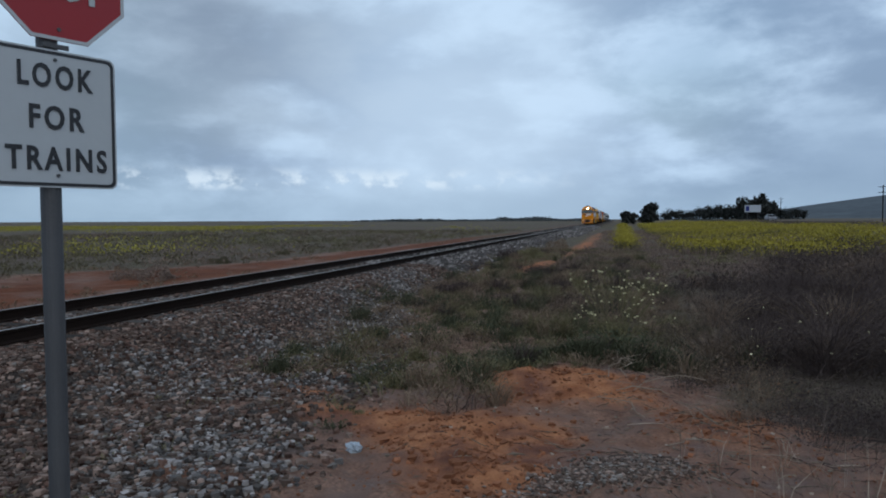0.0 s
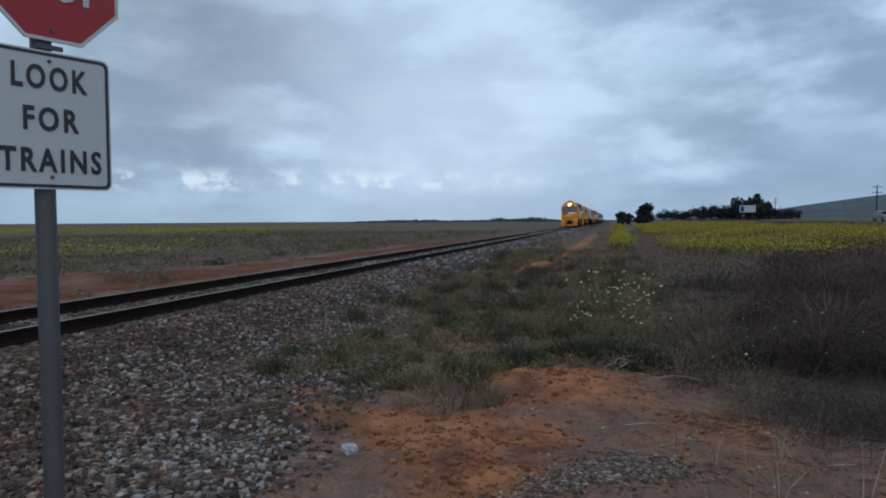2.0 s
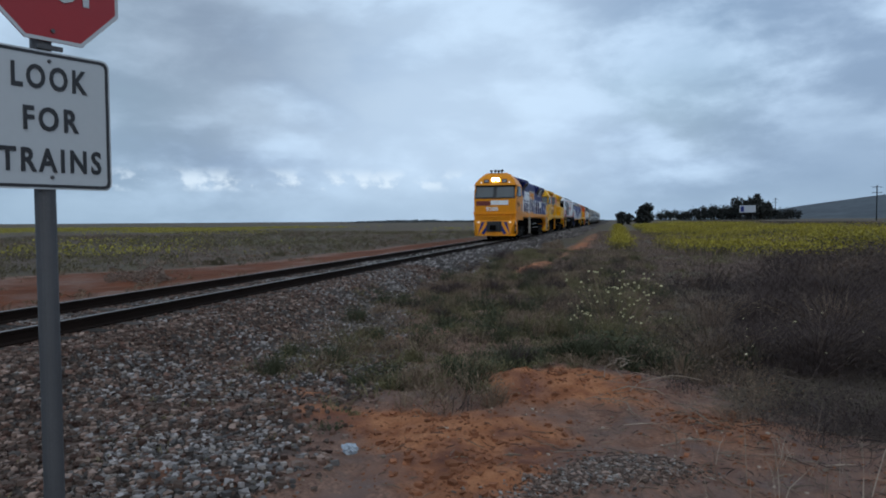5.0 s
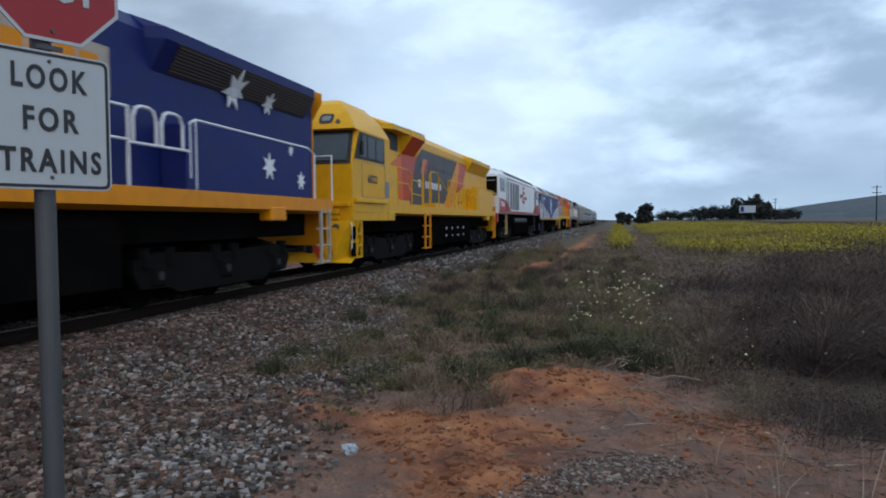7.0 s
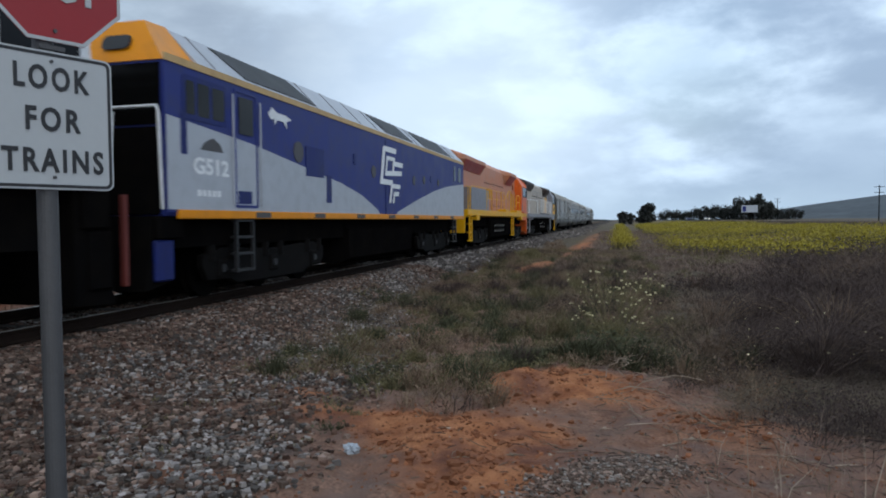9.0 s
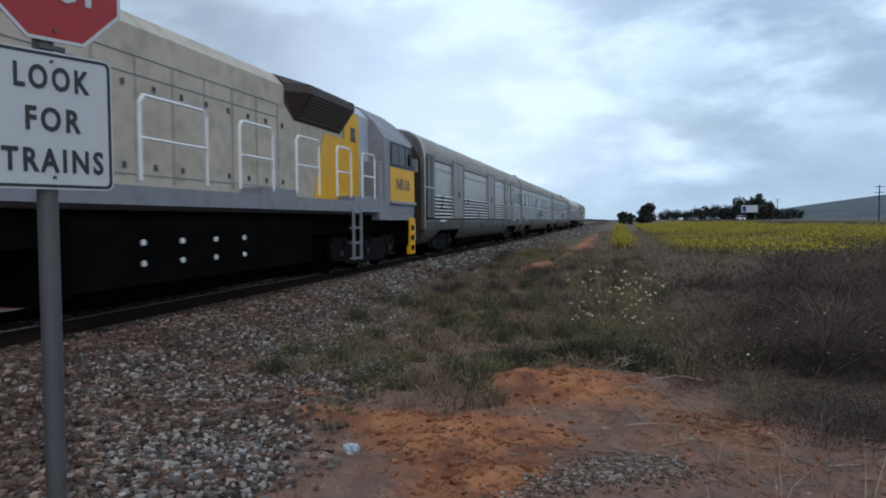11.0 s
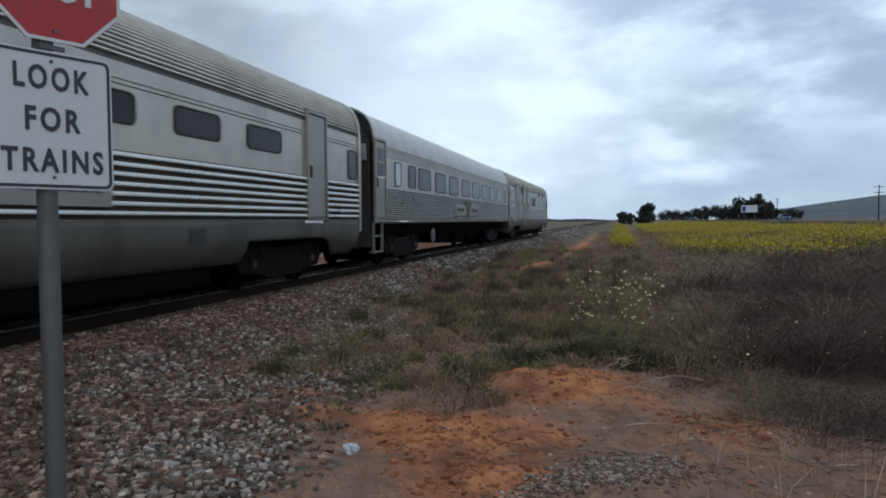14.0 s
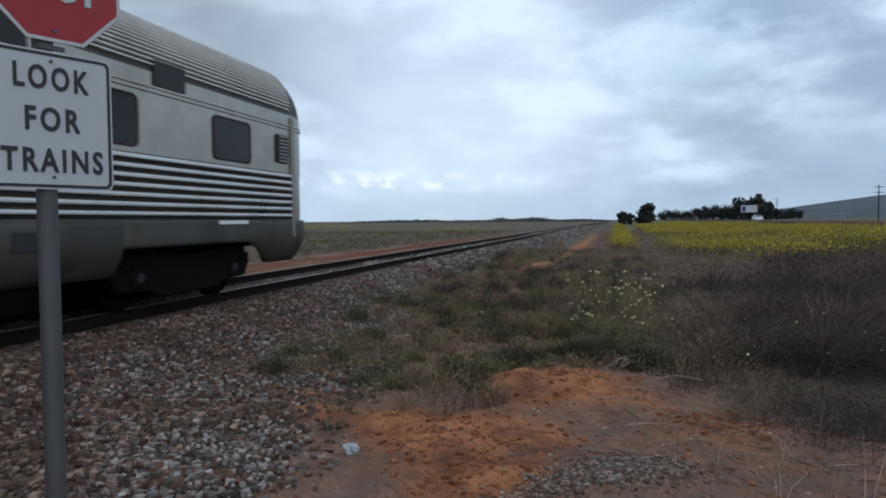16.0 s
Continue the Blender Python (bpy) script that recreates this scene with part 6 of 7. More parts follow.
    prof = [(-0.075, -0.17), (0.075, -0.17), (0.075, -0.155), (0.012, -0.135), (0.012, -0.045), (0.036, -0.035), (0.036, 0.0), (-0.036, 0.0), (-0.036, -0.035),
            (-0.012, -0.045), (-0.012, -0.135), (-0.075, -0.155)]
    for xc in (-0.92, 0.74):
        bm = bmesh.new()
        along_y(bm, [(x + xc, z) for x, z in prof], -60, 1500)
        me = bpy.data.meshes.new("rail")
        bmesh.ops.recalc_face_normals(bm, faces=bm.faces)
        bm.to_mesh(me)
        bm.free()
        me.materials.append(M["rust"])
        r = new("rail", me)
        r.parent = ob
        bm = boxes((xc - 0.030, xc + 0.030, -60, 1500, 0.0, 0.003))
        part("running_surface", bm, "rail", r, "polished running surface")
    bm = boxes((-1.3, 1.3, -0.12, 0.12, -0.3, -0.172), bevel=0.02)
    me = bpy.data.meshes.new("sleeper")
    bmesh.ops.recalc_face_normals(bm, faces=bm.faces)
    bm.to_mesh(me)
    bm.free()
    me.materials.append(M["sleeper"])
    for i in range(200):
        s = new("sleeper", me)
        s.parent = ob
        s.location = (-0.09 + rng.uniform(-0.03, 0.03), -6 + i * 0.66, rng.uniform(-0.01, 0.004))


build_track()


# ------------------------------------------------------------ stones, grass and flowers as loose stuff
def raw_mesh(name, verts, faces, mat, label, category):
    me = bpy.data.meshes.new(name)
    me.from_pydata(verts, [], faces)
    me.materials.append(M[mat])
    return tagged(new(name, me), label, category, kind="stuff")


ROCK = np.array([(x, y, z) for x in (-0.72, 0.72) for y in (-0.72, 0.72) for z in (-0.62, 0.62)], float)
ROCKF = np.array([(0, 1, 3), (0, 3, 2), (4, 6, 7), (4, 7, 5), (0, 4, 5), (0, 5, 1), (2, 3, 7), (2, 7, 6), (1, 5, 7), (1, 7, 3)])


def stones(name, x, y, size, mat, label, sink=0.2):
    n = len(x)
    s = (0.55 + 0.95 * rng.uniform(0, 1, (n, 1)) ** 2.2) * size * 1.08
    v = (ROCK[None] + rng.uniform(-0.42, 0.42, (n, 8, 3))) * s[:, :, None] * np.array([1, 0.85, 0.8])
    a = rng.uniform(0, math.tau, n)
    c, d = np.cos(a), np.sin(a)
    vx, vy = v[..., 0] * c[:, None] - v[..., 1] * d[:, None], v[..., 0] * d[:, None] + v[..., 1] * c[:, None]
    z = ground_z(x, y)[:, None] + v[..., 2] + (s * (0.5 - sink))
    verts = np.stack([vx + x[:, None], vy + y[:, None], z], -1).reshape(-1, 3)
    faces = (ROCKF[None] + 8 * np.arange(n)[:, None, None]).reshape(-1, 3)
    return raw_mesh(name, verts, faces, mat, label, "gravel")


def scatter(n, x0, x1, y0, y1, keep):
    x, y = rng.uniform(x0, x1, n), y0 + (y1 - y0) * rng.uniform(0, 1, n) ** 1.5
    k = keep(x, y)
    ok = rng.uniform(0, 1, n) < k
    return x[ok], y[ok]


def gravel_keep(x, y):
    r, g, v = cover(x, y)
    return g * smooth(x + 1.15 * y, 6.2, 7.0)


gx, gy = scatter(92000, -3.2, 6.3, 3.0, 22, gravel_keep)
# blue-grey crushed stone lies on the shoulder and at the front, dark brown ballast towards the rails and the crossing,
# its dark tone also standing for lens falloff
bluish = np.exp(-(((gx - 3.7) / 1.6) ** 2 + ((gy - 8.8) / 3.0) ** 2)) + np.exp(-(((gx - 5.0) / 0.9) ** 2 + ((gy - 4.4) / 0.9) ** 2)) + 0.4 * smooth(gy, 9, 14)
tone = 0.85 * bluish + 0.9 * fbm(gx, gy, 0.8, 2) + 0.42 * rng.uniform(-1, 1, len(gx))
pick = rng.uniform(0, 1, len(gx))
for lo, hi, p0, p1, size, mat, label in ((-9, 0.42, 0, 0.66, 0.024, "stone", "grey-brown ballast gravel beside the rails"), (-9, 0.42, 0.66, 0.93, 0.025, "brownstone", "red-brown ballast stones"),
                                         (-9, 0.42, 0.93, 1, 0.021, "pale", "pale stones among brown ballast"), (0.42, 9, 0, 0.8, 0.023, "slate", "blue-grey crushed ballast stones"),
                                         (0.42, 9, 0.8, 1, 0.022, "pale", "pale grey crushed ballast stones")):
    q = (tone >= lo) & (tone < hi) & (pick >= p0) & (pick < p1)
    stones("ballast_gravel", gx[q], gy[q], size, mat, label)
nx, ny = scatter(7000, -3.2, 5.6, -4.0, 4.5, lambda x, y: 0.8 * cover(x, y)[1] * (1 - smooth(x + 1.15 * y, 6.2, 7.0)))
stones("ballast_gravel", nx, ny, 0.036, "stone", "grey-brown ballast gravel at the crossing side")
gx, gy = scatter(7000, -3.0, 3.4, 22, 70, gravel_keep)
stones("ballast_gravel", gx, gy, 0.045, "slate", "grey ballast gravel farther along")
gx, gy = scatter(6000, -3.0, 4.4, 70, 170, lambda x, y: 1 - smooth(x, 3.0, 4.4))
stones("ballast_gravel", gx, gy, 0.075, "slate", "grey ballast gravel far along the line")
px, py = rng.normal(0, 0.27, 2300), rng.normal(0, 0.15, 2300)
px, py = 7.85 + px + 0.5 * py, 4.72 + 0.35 * px + py
stones("gravel_heap", px[:1700], py[:1700], 0.0135, "stone", "grey gravel patch on red soil")
stones("gravel_heap", px[1700:], py[1700:], 0.0125, "pale", "pale grey gravel patch on red soil")
px, py = rng.uniform(5.6, 9.6, 130), rng.uniform(3.6, 6.6, 130)
stones("pebbles", px, py, 0.014, "straw", "scattered pale pebbles on red soil", 0.4)
cx, cy = scatter(2600, 5.6, 10.0, 3.6, 8.8, lambda x, y: smooth(cover(x, y)[0], 0.25, 0.7))
stones("soil_clods", cx, cy, 0.014, "clod", "crumbled red soil clods", 0.35)
stones("pebbles", rng.uniform(4.5, 9.8, 2000), rng.uniform(3.4, 8.5, 2000), 0.008, "clod", "scattered red-brown clods on soil", 0.4)


def twigs(name, x, y, size, mat, label):
    """Thin dry sticks and stalks lying on the ground."""
    n = len(x)
    a, l = rng.uniform(0, math.tau, n), size * rng.uniform(0.3, 1.3, n)
    w = 0.0013 * rng.uniform(0.6, 1.6, n)
    ux, uy = np.cos(a), np.sin(a)
    rise = rng.uniform(0.0, 0.35, n) * l
    pts = []
    for t, side in ((-1, 0), (0, 1), (1, 0), (0, -1)):
        bx, by = x + ux * l * t - uy * w * side + 0.2 * l * (t == 0) * -uy, y + uy * l * t + ux * w * side + 0.2 * l * (t == 0) * ux
        pts.append(np.stack([bx, by, ground_z(bx, by) + 0.008 + rise * (t + 1) / 2 + w * side], -1))
    v = np.stack(pts, 1)
    top, low = v.copy(), v.copy()
    low[:, :, 2] -= 0.004
    verts = np.concatenate([top, low], 1).reshape(-1, 3)
    k = 8 * np.arange(n)[:, None]
    faces = np.concatenate([k + np.array(f) for f in ((0, 1, 2, 3), (0, 4, 5, 1), (1, 5, 6, 2), (2, 6, 7, 3), (3, 7, 4, 0))], 0)
    return raw_mesh(name, verts, faces.tolist(), mat, label, "twigs")


soil_keep = lambda x, y: smooth(x + 0.5 * fbm(x, y, 1.0, 71), 5.6, 6.8) * (0.25 + 0.75 * smooth(x, 7.2, 8.4)) * (1 - smooth(y, 8.0, 9.2)) * np.clip(0.6 + 1.6 * fbm(x, y, 1.6, 73), 0.05, 1)
for n, size, mat, label in ((2600, 0.07, "dry", "dry brown twigs strewn on bare soil"), (380, 0.13, "straw", "pale straw stalks strewn on bare soil"), (1600, 0.06, "dusky", "dark twigs strewn on bare soil")):
    cx, cy = scatter(n, 5.6, 10.4, 3.5, 9.0, soil_keep)
    twigs("twigs", cx, cy, size, mat, label)
cx, cy = scatter(2600, 5.4, 10.0, 3.6, 8.8, lambda x, y: smooth(cover(x, y)[0], 0.2, 0.6) * np.clip(0.5 + 1.8 * fbm(x, y, 1.9, 77), 0.03, 1))
stones("soil_clods", cx, cy, 0.026, "clod", "broken red soil lumps", 0.35)


def blades(name, x, y, height, mat, label, category="grass", per=14, spread=0.12, width=0.006, lean=0.5, base=0.0, zf=ground_z):
    """Tufts of bent blades rising from the ground at x, y."""
    n = len(x) * per
    cx, cy = np.repeat(x, per), np.repeat(y, per)
    h = np.repeat(height, per) * rng.uniform(0.45, 1.1, n)
    a, out = rng.uniform(0, math.tau, n), rng.uniform(0, 1, n) ** 0.7
    bx, by = cx + np.cos(a) * out * spread * 0.6, cy + np.sin(a) * out * spread * 0.6
    z = zf(bx, by) + base
    l = rng.uniform(0.15, 1, n) * lean * h
    b2 = a + rng.normal(0, 0.6, n)
    dx, dy = np.cos(b2) * l, np.sin(b2) * l
    wa = rng.uniform(0, math.tau, n)
    w = width * rng.uniform(0.6, 1.5, n)
    wx, wy = np.cos(wa) * w, np.sin(wa) * w
    v = np.empty((n, 5, 3))
    v[:, 0] = np.stack([bx - wx, by - wy, z - 0.03], -1)
    v[:, 1] = np.stack([bx + wx, by + wy, z - 0.03], -1)
    v[:, 2] = np.stack([bx + dx * 0.35 + wx * 0.8, by + dy * 0.35 + wy * 0.8, z + h * 0.6], -1)
    v[:, 3] = np.stack([bx + dx * 0.35 - wx * 0.8, by + dy * 0.35 - wy * 0.8, z + h * 0.6], -1)
    v[:, 4] = np.stack([bx + dx, by + dy, z + h], -1)
    k = 5 * np.arange(n)[:, None]
    faces = np.concatenate([k + np.array([0, 1, 2, 3]), np.concatenate([k + 3, k + 2, k + 4, k + 4], 1)], 0)
    tri = [tuple(f[:3]) if f[2] == f[3] else tuple(f) for f in faces.tolist()]
    return raw_mesh(name, v.reshape(-1, 3), tri, mat, label, category)


def flecks(name, x, y, z, size, mat, label, category="flowers"):
    """Many small petals or leaves, each a bent little quad at its place."""
    n = len(x)
    u = rng.normal(0, 1, (n, 3))
    u /= np.linalg.norm(u, axis=1)[:, None]
    w = np.cross(u, rng.normal(0, 1, (n, 3)))
    w /= np.linalg.norm(w, axis=1)[:, None]
    s = (size * rng.uniform(0.5, 1.3, n))[:, None]
    c = np.stack([x, y, z], -1)
    v = np.stack([c - u * s, c + w * s * 0.7, c + u * s, c - w * s * 0.7], 1).reshape(-1, 3)
    faces = np.arange(4 * n).reshape(-1, 4)
    return raw_mesh(name, v, faces, mat, label, category)


def scrub_keep(x, y):
    """The dense dry weeds beside the line: the edge runs from the red mound outwards."""
    e = x - (8.0 + 0.9 * fbm(x, y, 0.9, 4)) + 0.32 * (y - 7.2)
    r, g, v = cover(x, y)
    return smooth(e, 0.0, 1.0) * smooth(y + 0.9 * (x - 8.2) + 1.1 * fbm(x, y, 1.1, 14), 6.8, 8.0) * (1 - smooth(x, 19, 24)) * (1 - 0.85 * r) * (1 - 0.8 * smooth(x - 9.0 - 0.36 * y, 0, 1.0))


def clumps(name, cx, cy, radius, height, per, mat, label, category="weeds", width=0.004, bend=0.6):
    """Dome-shaped clumps of fine bent stems that spread from a root."""
    n = len(cx) * per
    X, Y, Rr, H = (np.repeat(v, per) for v in (cx, cy, radius, height))
    a, s = rng.uniform(0, math.tau, n), rng.uniform(0, 1, n) ** 0.6
    k = rng.uniform(0.55, 1.12, n)
    bx, by = X + np.cos(a) * s * Rr * 0.45, Y + np.sin(a) * s * Rr * 0.45
    tx, ty = X + np.cos(a + rng.normal(0, 0.35, n)) * s * Rr * k, Y + np.sin(a + rng.normal(0, 0.35, n)) * s * Rr * k
    tx, ty = tx + (0.16 + rng.normal(0, 0.65 * bend, n)) * H, ty + rng.normal(0, 0.58 * bend, n) * H
    z = ground_z(bx, by)
    h = H * np.sqrt(np.maximum(0.06, 1 - (s * 0.96) ** 2)) * k
    wa, w = rng.uniform(0, math.tau, n), width * rng.uniform(0.6, 1.6, n)
    wx, wy = np.cos(wa) * w, np.sin(wa) * w
    mx, my, mz = bx * 0.55 + tx * 0.45 + rng.normal(0, 0.02, n), by * 0.55 + ty * 0.45 + rng.normal(0, 0.02, n), z + h * rng.uniform(0.5, 0.75, n)
    v = np.empty((n, 5, 3))
    v[:, 0] = np.stack([bx - wx, by - wy, z - 0.03], -1)
    v[:, 1] = np.stack([bx + wx, by + wy, z - 0.03], -1)
    v[:, 2] = np.stack([mx + wx * 0.9, my + wy * 0.9, mz], -1)
    v[:, 3] = np.stack([mx - wx * 0.9, my - wy * 0.9, mz], -1)
    v[:, 4] = np.stack([tx, ty, z + h], -1)
    q = 5 * np.arange(n)[:, None]
    faces = (q + np.array([0, 1, 2, 3])).tolist() + (q + np.array([3, 2, 4])).tolist()
    return raw_mesh(name, v.reshape(-1, 3), faces, mat, label, category)


sx, sy = scatter(3000, 5.5, 22, 5.5, 44, scrub_keep)
big = 0.24 + 0.46 * smooth(sx - 0.12 * sy, 6.4, 10.2) + 0.14 * wave(sx, sy, 0.9) + 0.35 * np.exp(-(((sx - 12.8) / 1.6) ** 2 + ((sy - 13.5) / 4.0) ** 2))
big *= rng.uniform(0.6, 1.15, len(sx)) * (1 - 0.5 * smooth(sy, 16, 34)) * np.clip(0.85 + 1.3 * fbm(sx, sy, 0.75, 51), 0.4, 1.5)
wide_by = 0.9 + 0.02 * sy
# weeds darken outwards; part of that tone stands in for lens falloff
kind = 0.34 + 0.2 * rng.uniform(-1, 1, len(sx)) + 0.8 * fbm(sx, sy, 0.42, 31) + 0.80 * smooth(sx - 0.22 * sy, 5.6, 8.8) - 0.3 * smooth(sy, 13, 22)
for lo, hi, mat, label in ((-9, 0.0, "green", "dull green weeds among dry ones"), (0.0, 0.5, "tawny", "tangled dry brown weeds beside the line"), (0.5, 9, "dusky", "dark purple-brown dry weeds beside the line")):
    m = (kind >= lo) & (kind < hi)
    for near in (True, False):
        q = m & ((sy < 17) == near)
        mat = "faded" if not near and mat == "tawny" else mat
        clumps("dry_weeds", sx[q], sy[q], big[q] * wide_by[q] * 1.4, big[q], 50 if near else 30, mat, label, width=0.0015 if near else 0.006, bend=1.0)
        m2 = 130 if near else 34
        n = int(q.sum()) * m2
        a, r1 = rng.uniform(0, math.tau, n), rng.uniform(0, 1, n) ** 0.5
        up = rng.uniform(0.2, 1.08, n) * np.sqrt(1.02 - r1 ** 2)
        fx, fy = np.repeat(sx[q], m2) + np.cos(a) * r1 * np.repeat((big * wide_by)[q], m2) * 1.3, np.repeat(sy[q], m2) + np.sin(a) * r1 * np.repeat((big * wide_by)[q], m2) * 1.3
        flecks("weed_leaves", fx, fy, ground_z(fx, fy) + up * np.repeat(big[q], m2), 0.011 if near else 0.026, mat, "small dry leaves and twigs of the weeds", "weeds")
# broad soft bushes of thin arching twigs that stand out of the weeds
bx, by = scatter(420, 8.6, 16, 8.4, 22, lambda x, y: scrub_keep(x, y) * smooth(x - 0.25 * y, 5.8, 7.4))
bx, by = bx[:78], by[:78]
for i, (mat, label) in enumerate((("dusky", "broad dark bush of dry arching twigs"), ("dusky", "broad dark bush of dry arching twigs"), ("tawny", "brown wispy dry bush"))):
    k = len(bx[i::3])
    clumps("dry_weeds", bx[i::3], by[i::3], rng.uniform(0.35, 0.7, k), rng.uniform(0.4, 0.8, k) * (0.8 + 0.03 * by[i::3]), 260 if mat == "tawny" else 640, mat, label, width=0.0022, bend=1.5)
q = rng.uniform(0, 1, len(sx)) < 0.12
clumps("straw_stalks", sx[q], sy[q], big[q] * 1.1, big[q] * 1.1, 4, "faded", "thin pale stalks among the weeds", width=0.0022, bend=1.0)
# green skirt of the flowering weed behind the red mound
sx, sy = rng.normal(7.65, 0.62, 84), rng.normal(8.4, 0.24, 84)
clumps("green_weeds", sx, sy, 0.16 + 0.18 * rng.uniform(0, 1, 84), 0.14 + 0.24 * rng.uniform(0, 1, 84), 100, "deepgreen", "dark green weeds behind the red mound", width=0.006)


def turf_keep(x, y):
    r, g, v = cover(x, y)
    edge = 2.7 + 1.15 * (1 - smooth(y, 8, 15))
    low = 5.85 + 0.8 * fbm(x, y, 1.1, 12) + 0.7 * smooth(x, 6.4, 6.8) + 0.85 * smooth(x, 6.8, 7.15) + 0.8 * (1 - smooth(x, 4.7, 5.5))
    e = smooth(x - 0.9 * fbm(x, y, 0.9, 6) - edge, -0.5, 0.6) * (1 - smooth(x, 8.5, 9.5)) * smooth(y - low, -0.2, 1.0)
    return e * (1 - 0.9 * smooth(r, 0.3, 0.7)) * (1 - 0.55 * g) * np.clip(0.74 + 1.2 * fbm(x, y, 1.2, 9), 0.06, 1)


sx, sy = scatter(10500, 2.2, 9.5, 5.4, 40, turf_keep)
mound = np.clip(fbm(sx, sy, 0.95, 2), -0.2, 1)
hh = (0.06 + 0.12 * rng.uniform(0, 1, len(sx)) ** 1.6 + 0.30 * np.clip(mound, 0, 1)) * (1 + 0.010 * sy)
kind = 0.50 + 0.16 * rng.uniform(-1, 1, len(sx)) + 1.0 * fbm(sx, sy, 0.75, 23) + 0.10 * smooth(sy, 9, 16)
for lo, hi, mat, label in ((-9, 0.27, "deepgreen", "low dark green weeds on the bank"), (0.27, 0.50, "green", "low dull green grass on the bank"), (0.50, 0.82, "tawny", "low dry brown grass on the bank"), (0.82, 9, "dusky", "low dark purple-brown grass on the bank")):
    q = (kind >= lo) & (kind < hi)
    clumps("low_grass", sx[q], sy[q], hh[q] * 1.6, hh[q], 22, mat, label, "grass", width=0.0036, bend=1.0)
    n = int(q.sum()) * 18
    ax, ay = np.repeat(sx[q], 18) + rng.normal(0, 0.10, n), np.repeat(sy[q], 18) + rng.normal(0, 0.10, n)
    flecks("low_leaves", ax, ay, ground_z(ax, ay) + np.repeat(hh[q], 18) * rng.uniform(0.1, 0.95, n), 0.013, mat, "small leaves in the " + label, "grass")
sx, sy = scatter(900, 2.8, 9.2, 5.6, 30, lambda x, y: 0.62 * turf_keep(x, y))
kind = 0.5 + 0.55 * rng.uniform(-1, 1, len(sx)) + 0.5 * fbm(sx, sy, 0.5, 61)
hh = (0.14 + 0.24 * rng.uniform(0, 1, len(sx)) ** 1.5) * (1 + 0.01 * sy) * (1 - 0.35 * smooth(-sy, -8, -6))
for lo, hi, mat, label in ((-9, 0.38, "deepgreen", "small dark green bush on the bank"), (0.38, 0.55, "green", "small dull green bush on the bank"), (0.55, 0.76, "tawny", "small dry brown bush on the bank"), (0.76, 9, "dusky", "small dark brown bush on the bank")):
    q = (kind >= lo) & (kind < hi)
    clumps("low_bushes", sx[q], sy[q], hh[q] * 1.1, hh[q], 150, mat, label, "bush", width=0.0034, bend=0.5)
    n = int(q.sum()) * 90
    a, r1, H = rng.uniform(0, math.tau, n), rng.uniform(0, 1, n) ** 0.5, np.repeat(hh[q], 90)
    ax, ay = np.repeat(sx[q], 90) + np.cos(a) * r1 * H, np.repeat(sy[q], 90) + np.sin(a) * r1 * H
    flecks("low_leaves", ax, ay, ground_z(ax, ay) + H * np.sqrt(1.02 - r1 ** 2) * rng.uniform(0.5, 1.05, n), 0.011, mat, "small leaves of a " + label, "bush")
sx, sy = scatter(500, 3.2, 6.0, 3.5, 9, lambda x, y: 0.35 + 0 * x)
blades("grass_tufts", sx[::3], sy[::3], 0.05 + 0 * sx[::3], "green", "small weeds in the gravel", per=10, spread=0.1, width=0.005, lean=1.2)
sx, sy = rng.uniform(8.3, 10.2, 40), rng.uniform(3.4, 5.6, 40)
blades("straw_stalks", sx, sy, 0.22 + 0 * sx, "straw", "long pale straw stalks in front of the weeds", per=3, spread=0.1, width=0.0022, lean=1.3)
sx, sy = rng.uniform(8.2, 9.9, 26), rng.uniform(3.7, 5.7, 26)
blades("straw_stalks", sx, sy, 0.5 + 0 * sx, "straw", "tall leaning straw stalks on bare soil", per=2, spread=0.1, width=0.0026, lean=1.1)
# farther weeds along the bank and the field edge
sx, sy = scatter(7000, 5.2, 22, 24, 110, lambda x, y: 0.9 * (1 - cover(x, y)[0]) * smooth(x, 5.2, 6.4))
blades("dry_weeds", sx, sy, 0.17 + 0.06 * wave(sx, sy, 0.5), "faded", "faded mauve-brown weeds along the field edge", per=12, spread=0.5, width=0.014, lean=0.7)


# yellow crop
def crop(name, x, y, label):
    z = ground_z(x, y)
    blades("crop_stems", x[::4], y[::4], 0.55 + 0 * x[::4], "scrub", "olive stems under " + label, "crop", per=4, spread=0.5, width=0.02, lean=0.5)
    xx, yy = np.repeat(x, 8) + rng.normal(0, 0.34, 8 * len(x)), np.repeat(y, 8) + rng.normal(0, 0.34, 8 * len(x))
    zz = ground_z(xx, yy) + 0.05 + 0.75 * rng.uniform(0, 1, len(xx)) ** 0.5 * (0.9 + 0.35 * fbm(xx, yy, 0.3, 3))
    flecks(name, xx, yy, zz, 0.045, "canola", label, "crop")


def crop_keep(x, y):
    left = x - 10.3 - 0.012 * (y - 40)
    return smooth(left, 0, 0.8) * smooth(y + 0.5 * (x - 12) + 9 * fbm(x, y, 0.22, 17), 30, 37) * np.clip(0.62 + 1.7 * fbm(x, y * 0.5, 0.16, 5), 0.05, 1) * (1 - smooth(x, 24, 28))


sx, sy = scatter(20000, 10, 28, 28, 210, crop_keep)
crop("yellow_crop", sx, sy, "yellow flowering crop field")
sx, sy = scatter(2500, 7.2, 9.4, 41, 190, lambda x, y: smooth(x - 7.75 - 0.2 * wave(x, y, 0.5), 0, 0.3) * (1 - smooth(x - 0.004 * (y - 41), 8.55, 8.95)))
crop("yellow_crop", sx, sy, "yellow flowering strip beside the track")

